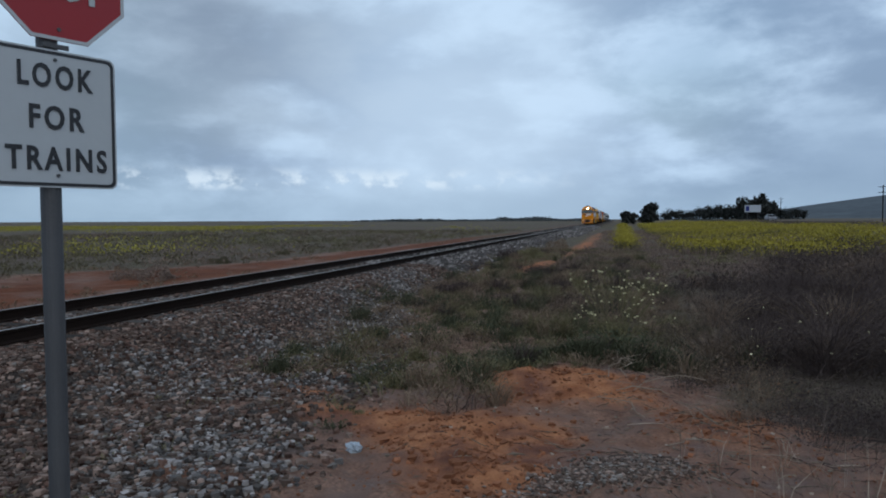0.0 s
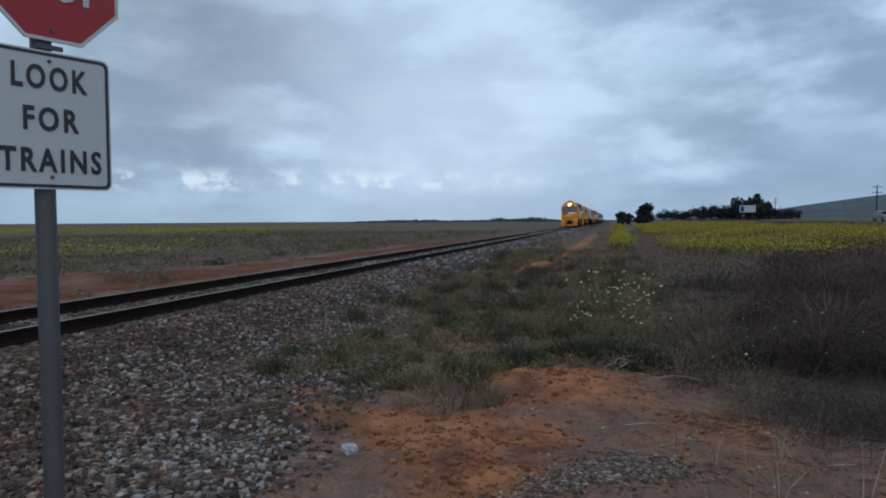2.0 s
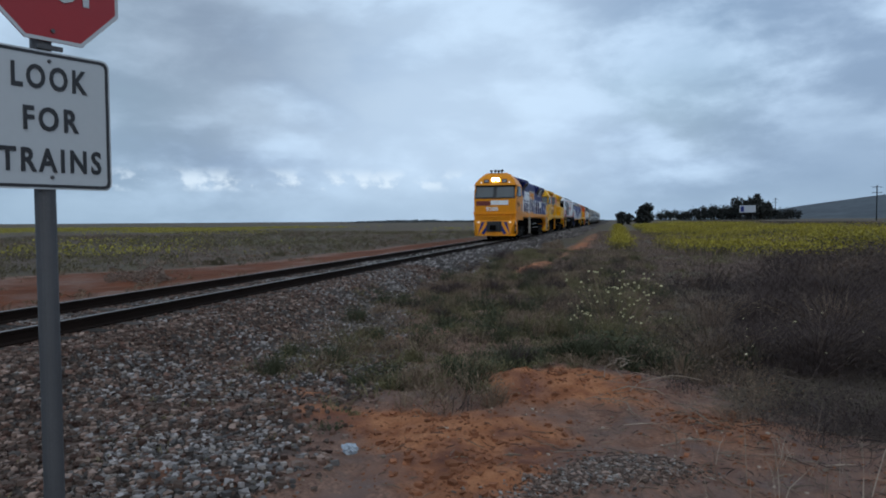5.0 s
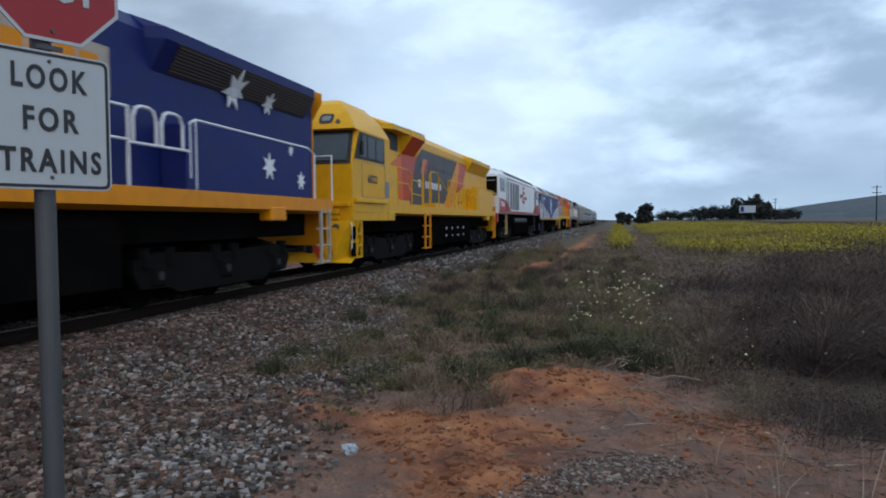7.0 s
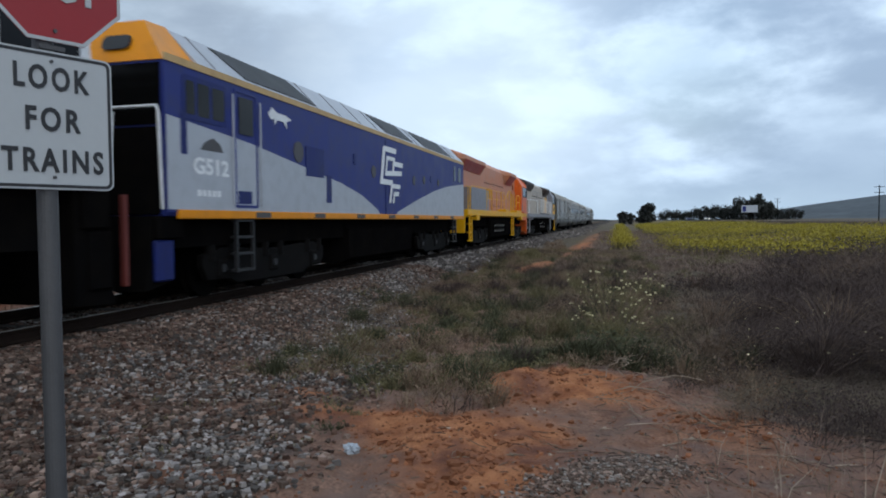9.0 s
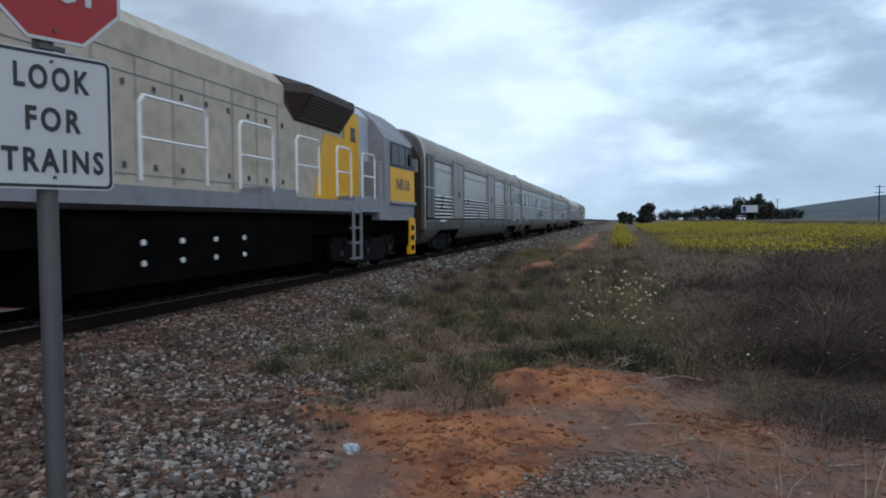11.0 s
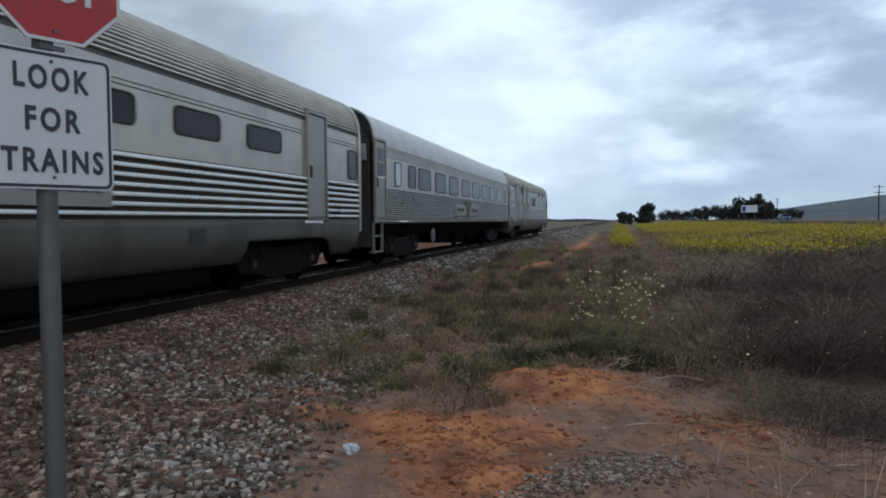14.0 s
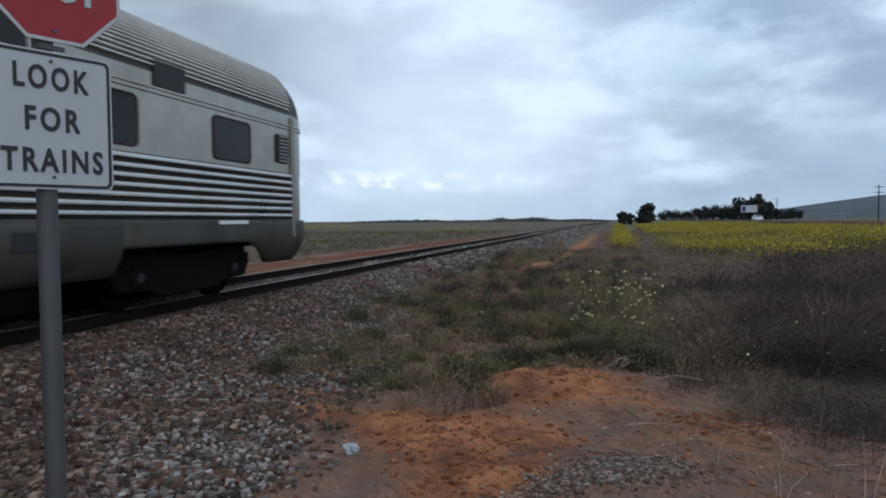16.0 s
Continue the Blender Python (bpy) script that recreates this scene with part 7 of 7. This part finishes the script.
# rank olive and brown weeds on the near edge of the far road
sx, sy = scatter(2600, 30, 38, 45, 230, lambda x, y: np.clip(0.6 + 1.2 * fbm(x, y, 0.2, 19), 0.1, 1))
for i, (mat, label) in enumerate((("scrub", "olive weeds beside the far road"), ("faded", "mauve-brown weeds beside the far road"))):
    blades("roadside_weeds", sx[i::2], sy[i::2], 0.40 + 0.14 * fbm(sx[i::2], sy[i::2], 0.3, 7), mat, label, "weeds", per=14, spread=1.0, width=0.022, lean=0.6)

# scrub and yellow patches across the line
sx, sy = scatter(9000, -62, -6.4, 12, 110, lambda x, y: smooth(-x + 0.9 * fbm(x, y, 0.5, 3) - field_edge(y), 0.0, 1.2) * (0.7 + 0.3 * wave(x, y, 0.4, 7)))
kind = 0.5 + 0.25 * rng.uniform(-1, 1, len(sx)) + 0.8 * fbm(sx, sy, 0.14, 41)
hh = (0.2 + 0.14 * rng.uniform(0, 1, len(sx))) * (1 + 0.3 * smooth(sy, 15, 40))
for lo, hi, mat, label in ((-9, 0.30, "faded", "mauve-brown scrub across the line"), (0.30, 0.70, "scrub", "olive scrub across the line"), (0.70, 9, "green", "dull green scrub across the line")):
    q = (kind >= lo) & (kind < hi)
    clumps("field_scrub", sx[q], sy[q], hh[q] * 2.0, hh[q], 8, mat, label, "scrub", width=0.011)
    n = int(q.sum()) * 10
    ax, ay = np.repeat(sx[q], 10) + rng.normal(0, 0.3, n), np.repeat(sy[q], 10) + rng.normal(0, 0.3, n)
    flecks("scrub_leaves", ax, ay, ground_z(ax, ay) + np.repeat(hh[q], 10) * rng.uniform(0.1, 1.0, n), 0.045, mat, "leaves of " + label, "scrub")


sx, sy = scatter(1500, -13, -3.2, 11, 70, lambda x, y: smooth(0.9 * fbm(x, y, 0.55, 83) + 0.25 * smooth(np.abs(-x - 0.5 * (field_edge(y) + 3.6)), 1.0, 2.6), 0.12, 0.4))
hh = 0.06 + 0.12 * rng.uniform(0, 1, len(sx))
clumps("strip_tufts", sx, sy, hh * 2.2, hh, 14, "tawny", "low dry tufts on the red soil strip", "grass", width=0.008, bend=1.0)


def yellow_keep(x, y):
    near = 1.5 * np.exp(-(((x + 21) / 6.0) ** 2 + ((y - 32) / 3.5) ** 2)) + 0.9 * np.exp(-(((x + 30) / 7.0) ** 2 + ((y - 46) / 5) ** 2)) + 0.9 * np.exp(-(((x + 27) / 4.0) ** 2 + ((y - 30) / 4) ** 2))
    near = near * np.clip(0.5 + 2.0 * fbm(x, y, 0.25, 91), 0.05, 1)
    band = smooth(y, 80, 100) * (1 - smooth(y, 170, 210)) * smooth(fbm(x, y * 0.6, 0.045, 13), -0.1, 0.3)
    return np.clip(near + band, 0, 1)


sx, sy = scatter(22000, -190, -9, 26, 210, yellow_keep)
xx, yy = np.repeat(sx, 9) + rng.normal(0, 0.7, 9 * len(sx)), np.repeat(sy, 9) + rng.normal(0, 0.7, 9 * len(sx))
flecks("yellow_flowers", xx, yy, ground_z(xx, yy) + rng.uniform(0.1, 0.55, len(xx)), 0.055 + 0.0004 * yy, "mustard", "yellow wild flowers in the far field")


def bush(x, y, r, h, mat, label):
    n = int(3800 * r)
    u = rng.normal(0, 1, (n, 3))
    u /= np.linalg.norm(u, axis=1)[:, None]
    k = rng.uniform(0.5, 1, n) ** 0.5 * (1 + 0.25 * np.sin(5 * u[:, 0] + 3 * u[:, 1]))
    z0 = float(ground_z(x, y))
    px, py, pz = x + u[:, 0] * k * r, y + u[:, 1] * k * r, z0 + np.abs(u[:, 2]) * k * h
    size = 0.024
    w = np.cross(u, rng.normal(0, 1, (n, 3)))
    w /= np.linalg.norm(w, axis=1)[:, None]
    t = np.cross(w, rng.normal(0, 1, (n, 3)))
    c = np.stack([px, py, pz], -1)
    v = np.stack([c - w * size, c + t * size * 0.5, c + w * size, c - t * size * 0.5], 1).reshape(-1, 3)
    me = bpy.data.meshes.new("bush")
    me.from_pydata(v, [], np.arange(4 * n).reshape(-1, 4))
    me.materials.append(M[mat])
    return tagged(new("bush", me), label, "bush", "low bushes by the line")


bush(-6.2, 18.0, 1.0, 0.4, "faded", "low grey-brown bush on the red soil strip")
bush(3.2, 29.5, 0.55, 0.5, "dusky", "low dark bush on the bank")
bush(4.3, 42, 0.7, 0.6, "tawny", "low brown bush on the bank")
bush(-8.5, 25.5, 0.5, 0.25, "scrub", "small olive bush on the red soil strip")
bush(-9.5, 33, 0.4, 0.25, "scrub", "small olive bush on the red soil strip")
bush(-30, 77, 1.0, 0.8, "dry", "dark round bush in the far field")
bush(3.7, 33, 0.8, 0.4, "green", "low green bush on the bank")


# ------------------------------------------------------------ flowering weed and litter
def flowering_weed(x, y):
    ob = thing("flowering_weed", "tall weed with thin stalks and cream flowers", "weed")
    z0 = float(ground_z(x, y))
    heads = []
    for i in range(30):
        a, r = rng.uniform(0, math.tau), 0.85 * rng.uniform(0.05, 1) ** 0.7
        h = (0.5 + 0.85 * rng.uniform(0, 1)) * (1 - 0.3 * r)
        p0 = Vector((x + rng.normal(0, 0.05), y + rng.normal(0, 0.05), z0))
        p2 = Vector((x + math.cos(a) * r, y + math.sin(a) * r * 0.6, z0 + h))
        p1 = p0.lerp(p2, 0.5) + Vector((0, 0, 0.1))
        bm = bmesh.new()
        tube(bm, [p0, p1, p2], 0.0035, 3)
        heads.append(p2)
        for k in range(3):
            q = p1.lerp(p2, rng.uniform(0.2, 0.9)) + Vector((rng.normal(0, 0.07), rng.normal(0, 0.05), rng.uniform(0.02, 0.1)))
            tube(bm, [p1, q], 0.0025, 3)
            heads.append(q)
        part("stalk", bm, "green", ob)
    bm = bmesh.new()
    for p in heads:
        c, k = p, rng.uniform(0.7, 1.25)
        slab(bm, [c + Vector((-0.012, 0, -0.008)) * k, c + Vector((0.012, 0.006, -0.008)) * k, c + Vector((0.012, 0, 0.010)) * k, c + Vector((-0.012, -0.006, 0.010)) * k], 0.004)
    tagged(part("flower_petal", bm, "petal", ob), kind="stuff")
    bm = bmesh.new()
    for i in range(200):
        a, r = rng.uniform(0, math.tau), rng.uniform(0, 0.5)
        c = Vector((x + math.cos(a) * r, y + math.sin(a) * r * 0.7, z0 + rng.uniform(0.02, 0.35)))
        d = Vector((rng.normal(0, 1), rng.normal(0, 1), rng.normal(0, 0.6))).normalized() * 0.05
        e = d.orthogonal().normalized() * 0.016
        bm.faces.new([bm.verts.new(q) for q in (c - d, c + e, c + d, c - e)])
    tagged(part("leaves", bm, "deepgreen", ob), kind="stuff")


flowering_weed(7.85, 8.8)
sx, sy = rng.uniform(9.2, 11.6, 46), rng.uniform(7.8, 11.5, 46)
flecks("weed_flowers", sx, sy, ground_z(sx, sy) + rng.uniform(0.25, 0.6, 46), 0.014, "petal", "few small cream flowers among dry weeds")


def dead_branch(x, y, turn, long):
    ob = thing("dead_branch", "thin bare dead branch lying on soil", "branch", "dead branches by the weeds")
    z0 = float(ground_z(x, y))
    bm = bmesh.new()
    a = radians(turn)
    d = Vector((math.cos(a), math.sin(a), 0))
    pts = [Vector((x, y, z0 + 0.02)) + d * long * t + Vector((0, 0, 0.55 * long * t * (1.25 - t))) + Vector((rng.normal(0, 0.035), rng.normal(0, 0.035), 0)) for t in (0, 0.2, 0.4, 0.6, 0.8, 1)]
    tube(bm, pts, 0.0045, 5)
    part("stem", bm, "straw", ob)
    for i in range(5):
        p = pts[1].lerp(pts[5], i / 5)
        bm = bmesh.new()
        tube(bm, [p, p + Vector((rng.normal(0, 0.07), rng.normal(0, 0.07), 0.05)), p + Vector((rng.normal(0, 0.14), rng.normal(0, 0.14), 0.1))], 0.0022, 4)
        part("twig", bm, "straw", ob)


for x, y, t, l in ((7.75, 7.3, 60, 0.6), (8.3, 6.9, 200, 0.45), (8.7, 6.1, 120, 0.4), (8.3, 5.5, 10, 0.4), (8.05, 6.9, 20, 0.7), (8.2, 6.3, 150, 0.55), (7.95, 7.2, 80, 0.5)):
    dead_branch(x, y, t, l)


def litter(x, y):
    """A small crushed bag, folded and dented."""
    bm = bmesh.new()
    bmesh.ops.create_icosphere(bm, subdivisions=3, radius=1.0)
    for v in bm.verts:
        k = 1 + 0.28 * math.sin(7 * v.co.x + 3 * v.co.z) * math.sin(5 * v.co.y + 2) + 0.16 * math.sin(13 * v.co.y - 9 * v.co.x)
        v.co = Vector((0.062 * v.co.x * k, 0.05 * v.co.y * k, 0.035 + 0.045 * v.co.z * k))
    ob = finish("crushed_bag", bm, "clear")
    ob.location = (x, y, float(ground_z(x, y)))
    tagged(ob, "crushed pale plastic bag lying on red soil", "litter")


litter(5.88, 4.93)


# ------------------------------------------------------------ road sign
def build_sign():
    ob = thing("road_sign", "stop sign over a look for trains plate on a steel post", "road sign")
    foot = Vector((5.42, 2.55, float(ground_z(5.42, 2.55))))
    turn = Matrix.Rotation(radians(90 - 23), 4, "Z")
    place = Matrix.Translation((5.42, 2.55, 0)) @ turn
    # in the sign's own space x runs along the plates, -y looks at the road

    def at(bm):
        bmesh.ops.transform(bm, matrix=place, verts=bm.verts)
        return bm

    bm = bmesh.new()
    disc(bm, (0, 0.055, (foot.z - 0.3 + 2.75) / 2), (0, 0, 1), 0.044, 2.75 - foot.z + 0.3, 20)
    part("post", at(bm), "galv", ob, smooth=False)

    def plate(outer, border, inner, z_mid, tag, face, rim, label):
        bm = bmesh.new()
        loft(bm, [[(x, 0.004, z) for x, z in outer], [(x, 0.0, z) for x, z in outer]])
        p = part(tag, at(bm), face[0], ob, label)
        bm = bmesh.new()
        rows = [[bm.verts.new((x, y, z)) for x, z in o] for y, o in ((-0.0005, border), (-0.0018, border), (-0.0018, inner), (-0.0005, inner))]
        n = len(border)
        for a, b in zip(rows, rows[1:] + rows[:1]):
            for i in range(n):
                bm.faces.new((a[i], a[(i + 1) % n], b[(i + 1) % n], b[i]))
        part("border", at(bm), rim, p)
        return p

    z0, z1 = 1.455, 2.075
    w0, w1 = -0.262, 0.282
    r = plate(round_rect(w0, w1, z0, z1, 0.035, 4), round_rect(w0 + 0.008, w1 - 0.008, z0 + 0.008, z1 - 0.008, 0.03, 4), round_rect(w0 + 0.022, w1 - 0.022, z0 + 0.022, z1 - 0.022, 0.022, 4),
              0, "plate", ("signwhite",), "signblack", "white plate with black lettering and border")
    for words, z, wide in (("LOOK", 1.955, 0.322), ("FOR", 1.77, 0.236), ("TRAINS", 1.585, 0.435)):
        lettering("lettering", words, "signblack", r, place @ Matrix(((1, 0, 0, 0.014), (0, 0, -1, -0.002), (0, 1, 0, z), (0, 0, 0, 1))), 0.146, wide, bold=0.0034, space=1.28)
    for z in (2.03, 1.51):
        bm = bmesh.new()
        disc(bm, (0.01, -0.004, z), (0, 1, 0), 0.008, 0.008, 8)
        part("bolt", at(bm), "galv", r)
    R = 0.30
    octo = lambda k: [(0.035 + k * math.cos(radians(22.5 + 45 * i)), 2.42 + k * math.sin(radians(22.5 + 45 * i))) for i in range(8)]
    r0 = R / math.cos(radians(22.5))
    s = plate(octo(r0), octo(r0 - 0.001), octo(r0 - 0.018), 0, "stop_plate", ("signred",), "signwhite", "red octagonal plate with white lettering")
    lettering("lettering", "STOP", "signwhite", s, place @ Matrix(((1, 0, 0, 0.035), (0, 0, -1, -0.002), (0, 1, 0, 2.42), (0, 0, 0, 1))), 0.30, 0.44, bold=0.008)
    bm = bmesh.new()
    disc(bm, (0.03, -0.004, 2.17), (0, 1, 0), 0.009, 0.008, 8)
    part("bolt", at(bm), "galv", s)
    for q in ((-0.035, 0.075, 0.005, 0.02, 2.085, 2.105), (-0.07, 0.07, 0.005, 0.02, 1.75, 1.79)):
        part("bracket", at(boxes(q)), "galv", ob)


build_sign()


# ------------------------------------------------------------ far things
def tree(x, y, high, wide, label, n=1800):
    ob = thing("tree", label, "tree", "trees beyond the field")
    z0 = float(ground_z(x, y)) - 0.1
    bm = bmesh.new()
    for h0, h1, r0, r1 in ((0, high * 0.35, 0.04 * high, 0.028 * high), (high * 0.35, high * 0.7, 0.028 * high, 0.012 * high)):
        loft(bm, [[(x + r * math.cos(k), y + r * math.sin(k), z0 + h) for k in np.arange(8) * math.tau / 8] for r, h in ((r0, h0), (r1, h1))])
    tops = []
    for i in range(9):
        a = i * 2.4 + rng.uniform(-0.4, 0.4)
        h = high * rng.uniform(0.12, 0.6)
        p = Vector((x + math.cos(a) * wide * rng.uniform(0.3, 0.85), y + math.sin(a) * wide * rng.uniform(0.3, 0.85), z0 + h + high * rng.uniform(0.08, 0.28)))
        tube(bm, [(x, y, z0 + h * 0.7), Vector((x, y, z0 + h)).lerp(p, 0.5), p], 0.008 * high, 5)
        tops.append((p, wide * rng.uniform(0.28, 0.5)))
    tops += [(Vector((x, y, z0 + high * 0.72)), wide * 0.5), (Vector((x, y, z0 + high * 0.4)), wide * 0.75), (Vector((x, y, z0 + high * 0.2)), wide * 0.65)]
    part("trunk", bm, "bark", ob)
    per = n // len(tops)
    cs = []
    for p, r in tops:
        u = rng.normal(0, 1, (per, 3))
        u /= np.linalg.norm(u, axis=1)[:, None]
        cs.append(np.array(p) + u * (rng.uniform(0.2, 1.1, (per, 1)) * r))
    c = np.concatenate(cs)
    c[:, 2] = np.maximum(c[:, 2], z0 + 0.15)
    m = len(c)
    u = rng.normal(0, 1, (m, 3))
    u /= np.linalg.norm(u, axis=1)[:, None]
    w = np.cross(u, rng.normal(0, 1, (m, 3)))
    w /= np.linalg.norm(w, axis=1)[:, None]
    s = 0.075 * high * rng.uniform(0.5, 1.2, (m, 1))
    v = np.stack([c - u * s, c + w * s * 0.6, c + u * s, c - w * s * 0.6], 1).reshape(-1, 3)
    me = bpy.data.meshes.new("crown")
    me.from_pydata(v, [], np.arange(4 * m).reshape(-1, 4))
    me.materials.append(M["leaf"])
    cr = new("crown", me)
    cr.parent = ob


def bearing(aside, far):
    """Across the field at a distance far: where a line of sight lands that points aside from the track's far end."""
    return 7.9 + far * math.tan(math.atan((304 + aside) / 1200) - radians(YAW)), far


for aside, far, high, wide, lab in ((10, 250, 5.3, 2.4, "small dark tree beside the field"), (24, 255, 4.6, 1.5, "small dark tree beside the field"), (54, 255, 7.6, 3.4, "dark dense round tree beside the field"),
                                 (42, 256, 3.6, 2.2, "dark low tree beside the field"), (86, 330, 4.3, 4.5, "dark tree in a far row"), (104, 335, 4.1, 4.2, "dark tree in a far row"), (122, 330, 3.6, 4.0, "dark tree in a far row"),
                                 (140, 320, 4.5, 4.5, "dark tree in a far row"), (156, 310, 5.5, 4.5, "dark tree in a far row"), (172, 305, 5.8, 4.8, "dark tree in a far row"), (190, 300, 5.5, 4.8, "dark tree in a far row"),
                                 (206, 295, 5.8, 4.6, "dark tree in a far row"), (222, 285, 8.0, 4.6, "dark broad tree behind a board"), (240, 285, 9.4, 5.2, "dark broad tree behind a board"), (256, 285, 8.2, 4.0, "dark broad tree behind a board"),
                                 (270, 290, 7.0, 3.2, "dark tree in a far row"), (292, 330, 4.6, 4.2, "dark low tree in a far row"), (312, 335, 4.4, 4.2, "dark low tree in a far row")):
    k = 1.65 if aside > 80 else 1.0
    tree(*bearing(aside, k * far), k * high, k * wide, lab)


def billboard():
    ob = thing("billboard", "white roadside billboard on thin posts before trees", "billboard")
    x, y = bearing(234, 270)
    z = float(ground_z(x, y))
    bm = boxes((x - 2.75, x + 2.75, y - 0.07, y + 0.07, 3.6, 6.2), bevel=0.02)
    p = part("board", bm, "silver", ob)
    bm = boxes((x - 2.4, x - 1.2, y - 0.09, y - 0.072, 3.95, 5.85))
    part("picture_area", bm, "violet", p)
    for d in (-1.75, 1.75):
        bm = bmesh.new()
        tube(bm, [(x + d, y + 0.17, z - 0.2), (x + d, y + 0.17, 6.1)], 0.1, 8)
        part("post", bm, "galv", ob)


billboard()


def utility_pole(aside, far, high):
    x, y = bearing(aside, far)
    ob = thing("utility_pole", "dark slender utility pole with crossarm", "pole", "utility poles along the road")
    z = float(ground_z(x, y))
    bm = bmesh.new()
    tube(bm, [(x, y, z - 0.2), (x, y, z + high)], 0.10, 8)
    part("pole", bm, "under", ob)
    for h in (0.3, 1.4):
        bm = boxes((x - 0.9, x + 0.9, y - 0.05, y + 0.05, z + high - h - 0.1, z + high - h))
        part("crossarm", bm, "under", ob)


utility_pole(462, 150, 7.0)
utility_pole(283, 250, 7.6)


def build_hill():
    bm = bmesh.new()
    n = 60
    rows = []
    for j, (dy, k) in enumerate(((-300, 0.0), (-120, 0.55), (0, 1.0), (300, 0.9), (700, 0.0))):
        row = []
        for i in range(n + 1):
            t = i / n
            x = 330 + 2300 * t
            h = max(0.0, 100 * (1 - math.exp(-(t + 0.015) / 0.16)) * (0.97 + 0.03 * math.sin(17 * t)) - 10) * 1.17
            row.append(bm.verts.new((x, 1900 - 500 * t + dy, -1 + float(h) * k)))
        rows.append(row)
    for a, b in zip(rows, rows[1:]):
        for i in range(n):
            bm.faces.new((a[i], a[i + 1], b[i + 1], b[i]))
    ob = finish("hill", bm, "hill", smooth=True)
    tagged(ob, "long low hill in haze-tinted grey on the horizon", "hill", kind="structure")
    # low broken woods far across the line, haze put into their colour
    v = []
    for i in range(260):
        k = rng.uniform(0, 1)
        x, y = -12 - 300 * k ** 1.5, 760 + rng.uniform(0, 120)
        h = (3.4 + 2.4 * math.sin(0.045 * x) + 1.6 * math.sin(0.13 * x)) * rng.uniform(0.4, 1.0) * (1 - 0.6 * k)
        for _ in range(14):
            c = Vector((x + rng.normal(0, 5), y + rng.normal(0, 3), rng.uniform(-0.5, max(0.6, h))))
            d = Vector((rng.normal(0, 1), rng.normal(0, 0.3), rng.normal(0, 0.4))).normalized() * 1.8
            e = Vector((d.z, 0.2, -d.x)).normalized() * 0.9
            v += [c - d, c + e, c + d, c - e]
    raw_mesh("far_woods", v, np.arange(len(v)).reshape(-1, 4).tolist(), "haze", "low far woods in haze-tinted colour along the horizon", "woods")


build_hill()
bm = boxes((38.6, 44.6, -200, 1500, 0.45, 0.76))
tagged(finish("road", bm, "asphalt"), "grey asphalt road on the rise beyond the field", "road", kind="structure")


def car(paint, label, lit=False):
    ob = thing("car", label, "car", "cars on the far road")
    bm = bmesh.new()
    along_x(bm, [(0.0, 0.3), (-0.02, 0.62), (0.1, 0.78), (1.1, 0.92), (1.75, 1.4), (3.3, 1.45), (4.1, 1.0), (4.5, 0.92), (4.55, 0.4), (4.4, 0.3)], -0.88, 0.88)
    for v in bm.verts:
        if v.co.z > 1.2:
            v.co.x *= 0.8
    body = part("body", bm, paint, ob)
    bm = bmesh.new()
    slab(bm, [(-0.75, 1.15, 0.96), (0.75, 1.15, 0.96), (0.66, 1.68, 1.36), (-0.66, 1.68, 1.36)], 0.03)
    part("windscreen", bm, "glass", body)
    for s in (-1, 1):
        bm = bmesh.new()
        slab(bm, [(s * 0.86, 1.35, 0.98), (s * 0.86, 3.75, 0.98), (s * 0.735, 3.25, 1.36), (s * 0.735, 1.8, 1.36)], 0.03)
        part("side_window", bm, "glass", body)
        bm = bmesh.new()
        disc(bm, (s * 0.62, 0.0, 0.62), (0, 1, 0), 0.12, 0.06, 10)
        part("headlight", bm, "carlamp" if lit else "silver", body)
        for y in (0.9, 3.65):
            bm = bmesh.new()
            disc(bm, (s * 0.8, y, 0.32), (1, 0, 0), 0.32, 0.2, 16)
            part("wheel", bm, "black", ob)
    return ob


# ------------------------------------------------------------ the moving train and cars
SPEED = 26.0
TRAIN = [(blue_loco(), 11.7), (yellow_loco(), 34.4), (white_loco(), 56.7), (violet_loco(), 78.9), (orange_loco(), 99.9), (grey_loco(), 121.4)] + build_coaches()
CARS = [(car("cargrey", "grey car driving on the far road"), 168.0, 36.0), (car("cargrey", "grey car with lit headlights on the far road", True), 606.0, 36.7),
        (car("carblue", "dark blue car on the far road"), 700.0, 39.2), (car("carwhite", "white car on the far road"), 841.0, 41.4)]


def motions():
    for ob, u in TRAIN:
        walk(ob, [(t, pose(0, u - SPEED * (t - 6.3), 0)) for t in (0.0, 4.0, 8.0, 12.0, 16.0)])
    for ob, far, speed in CARS:
        walk(ob, [(t, pose(41.5, far - speed * t, 0.76)) for t in (0.0, 4.0, 8.0, 12.0, 16.0)])


motions()
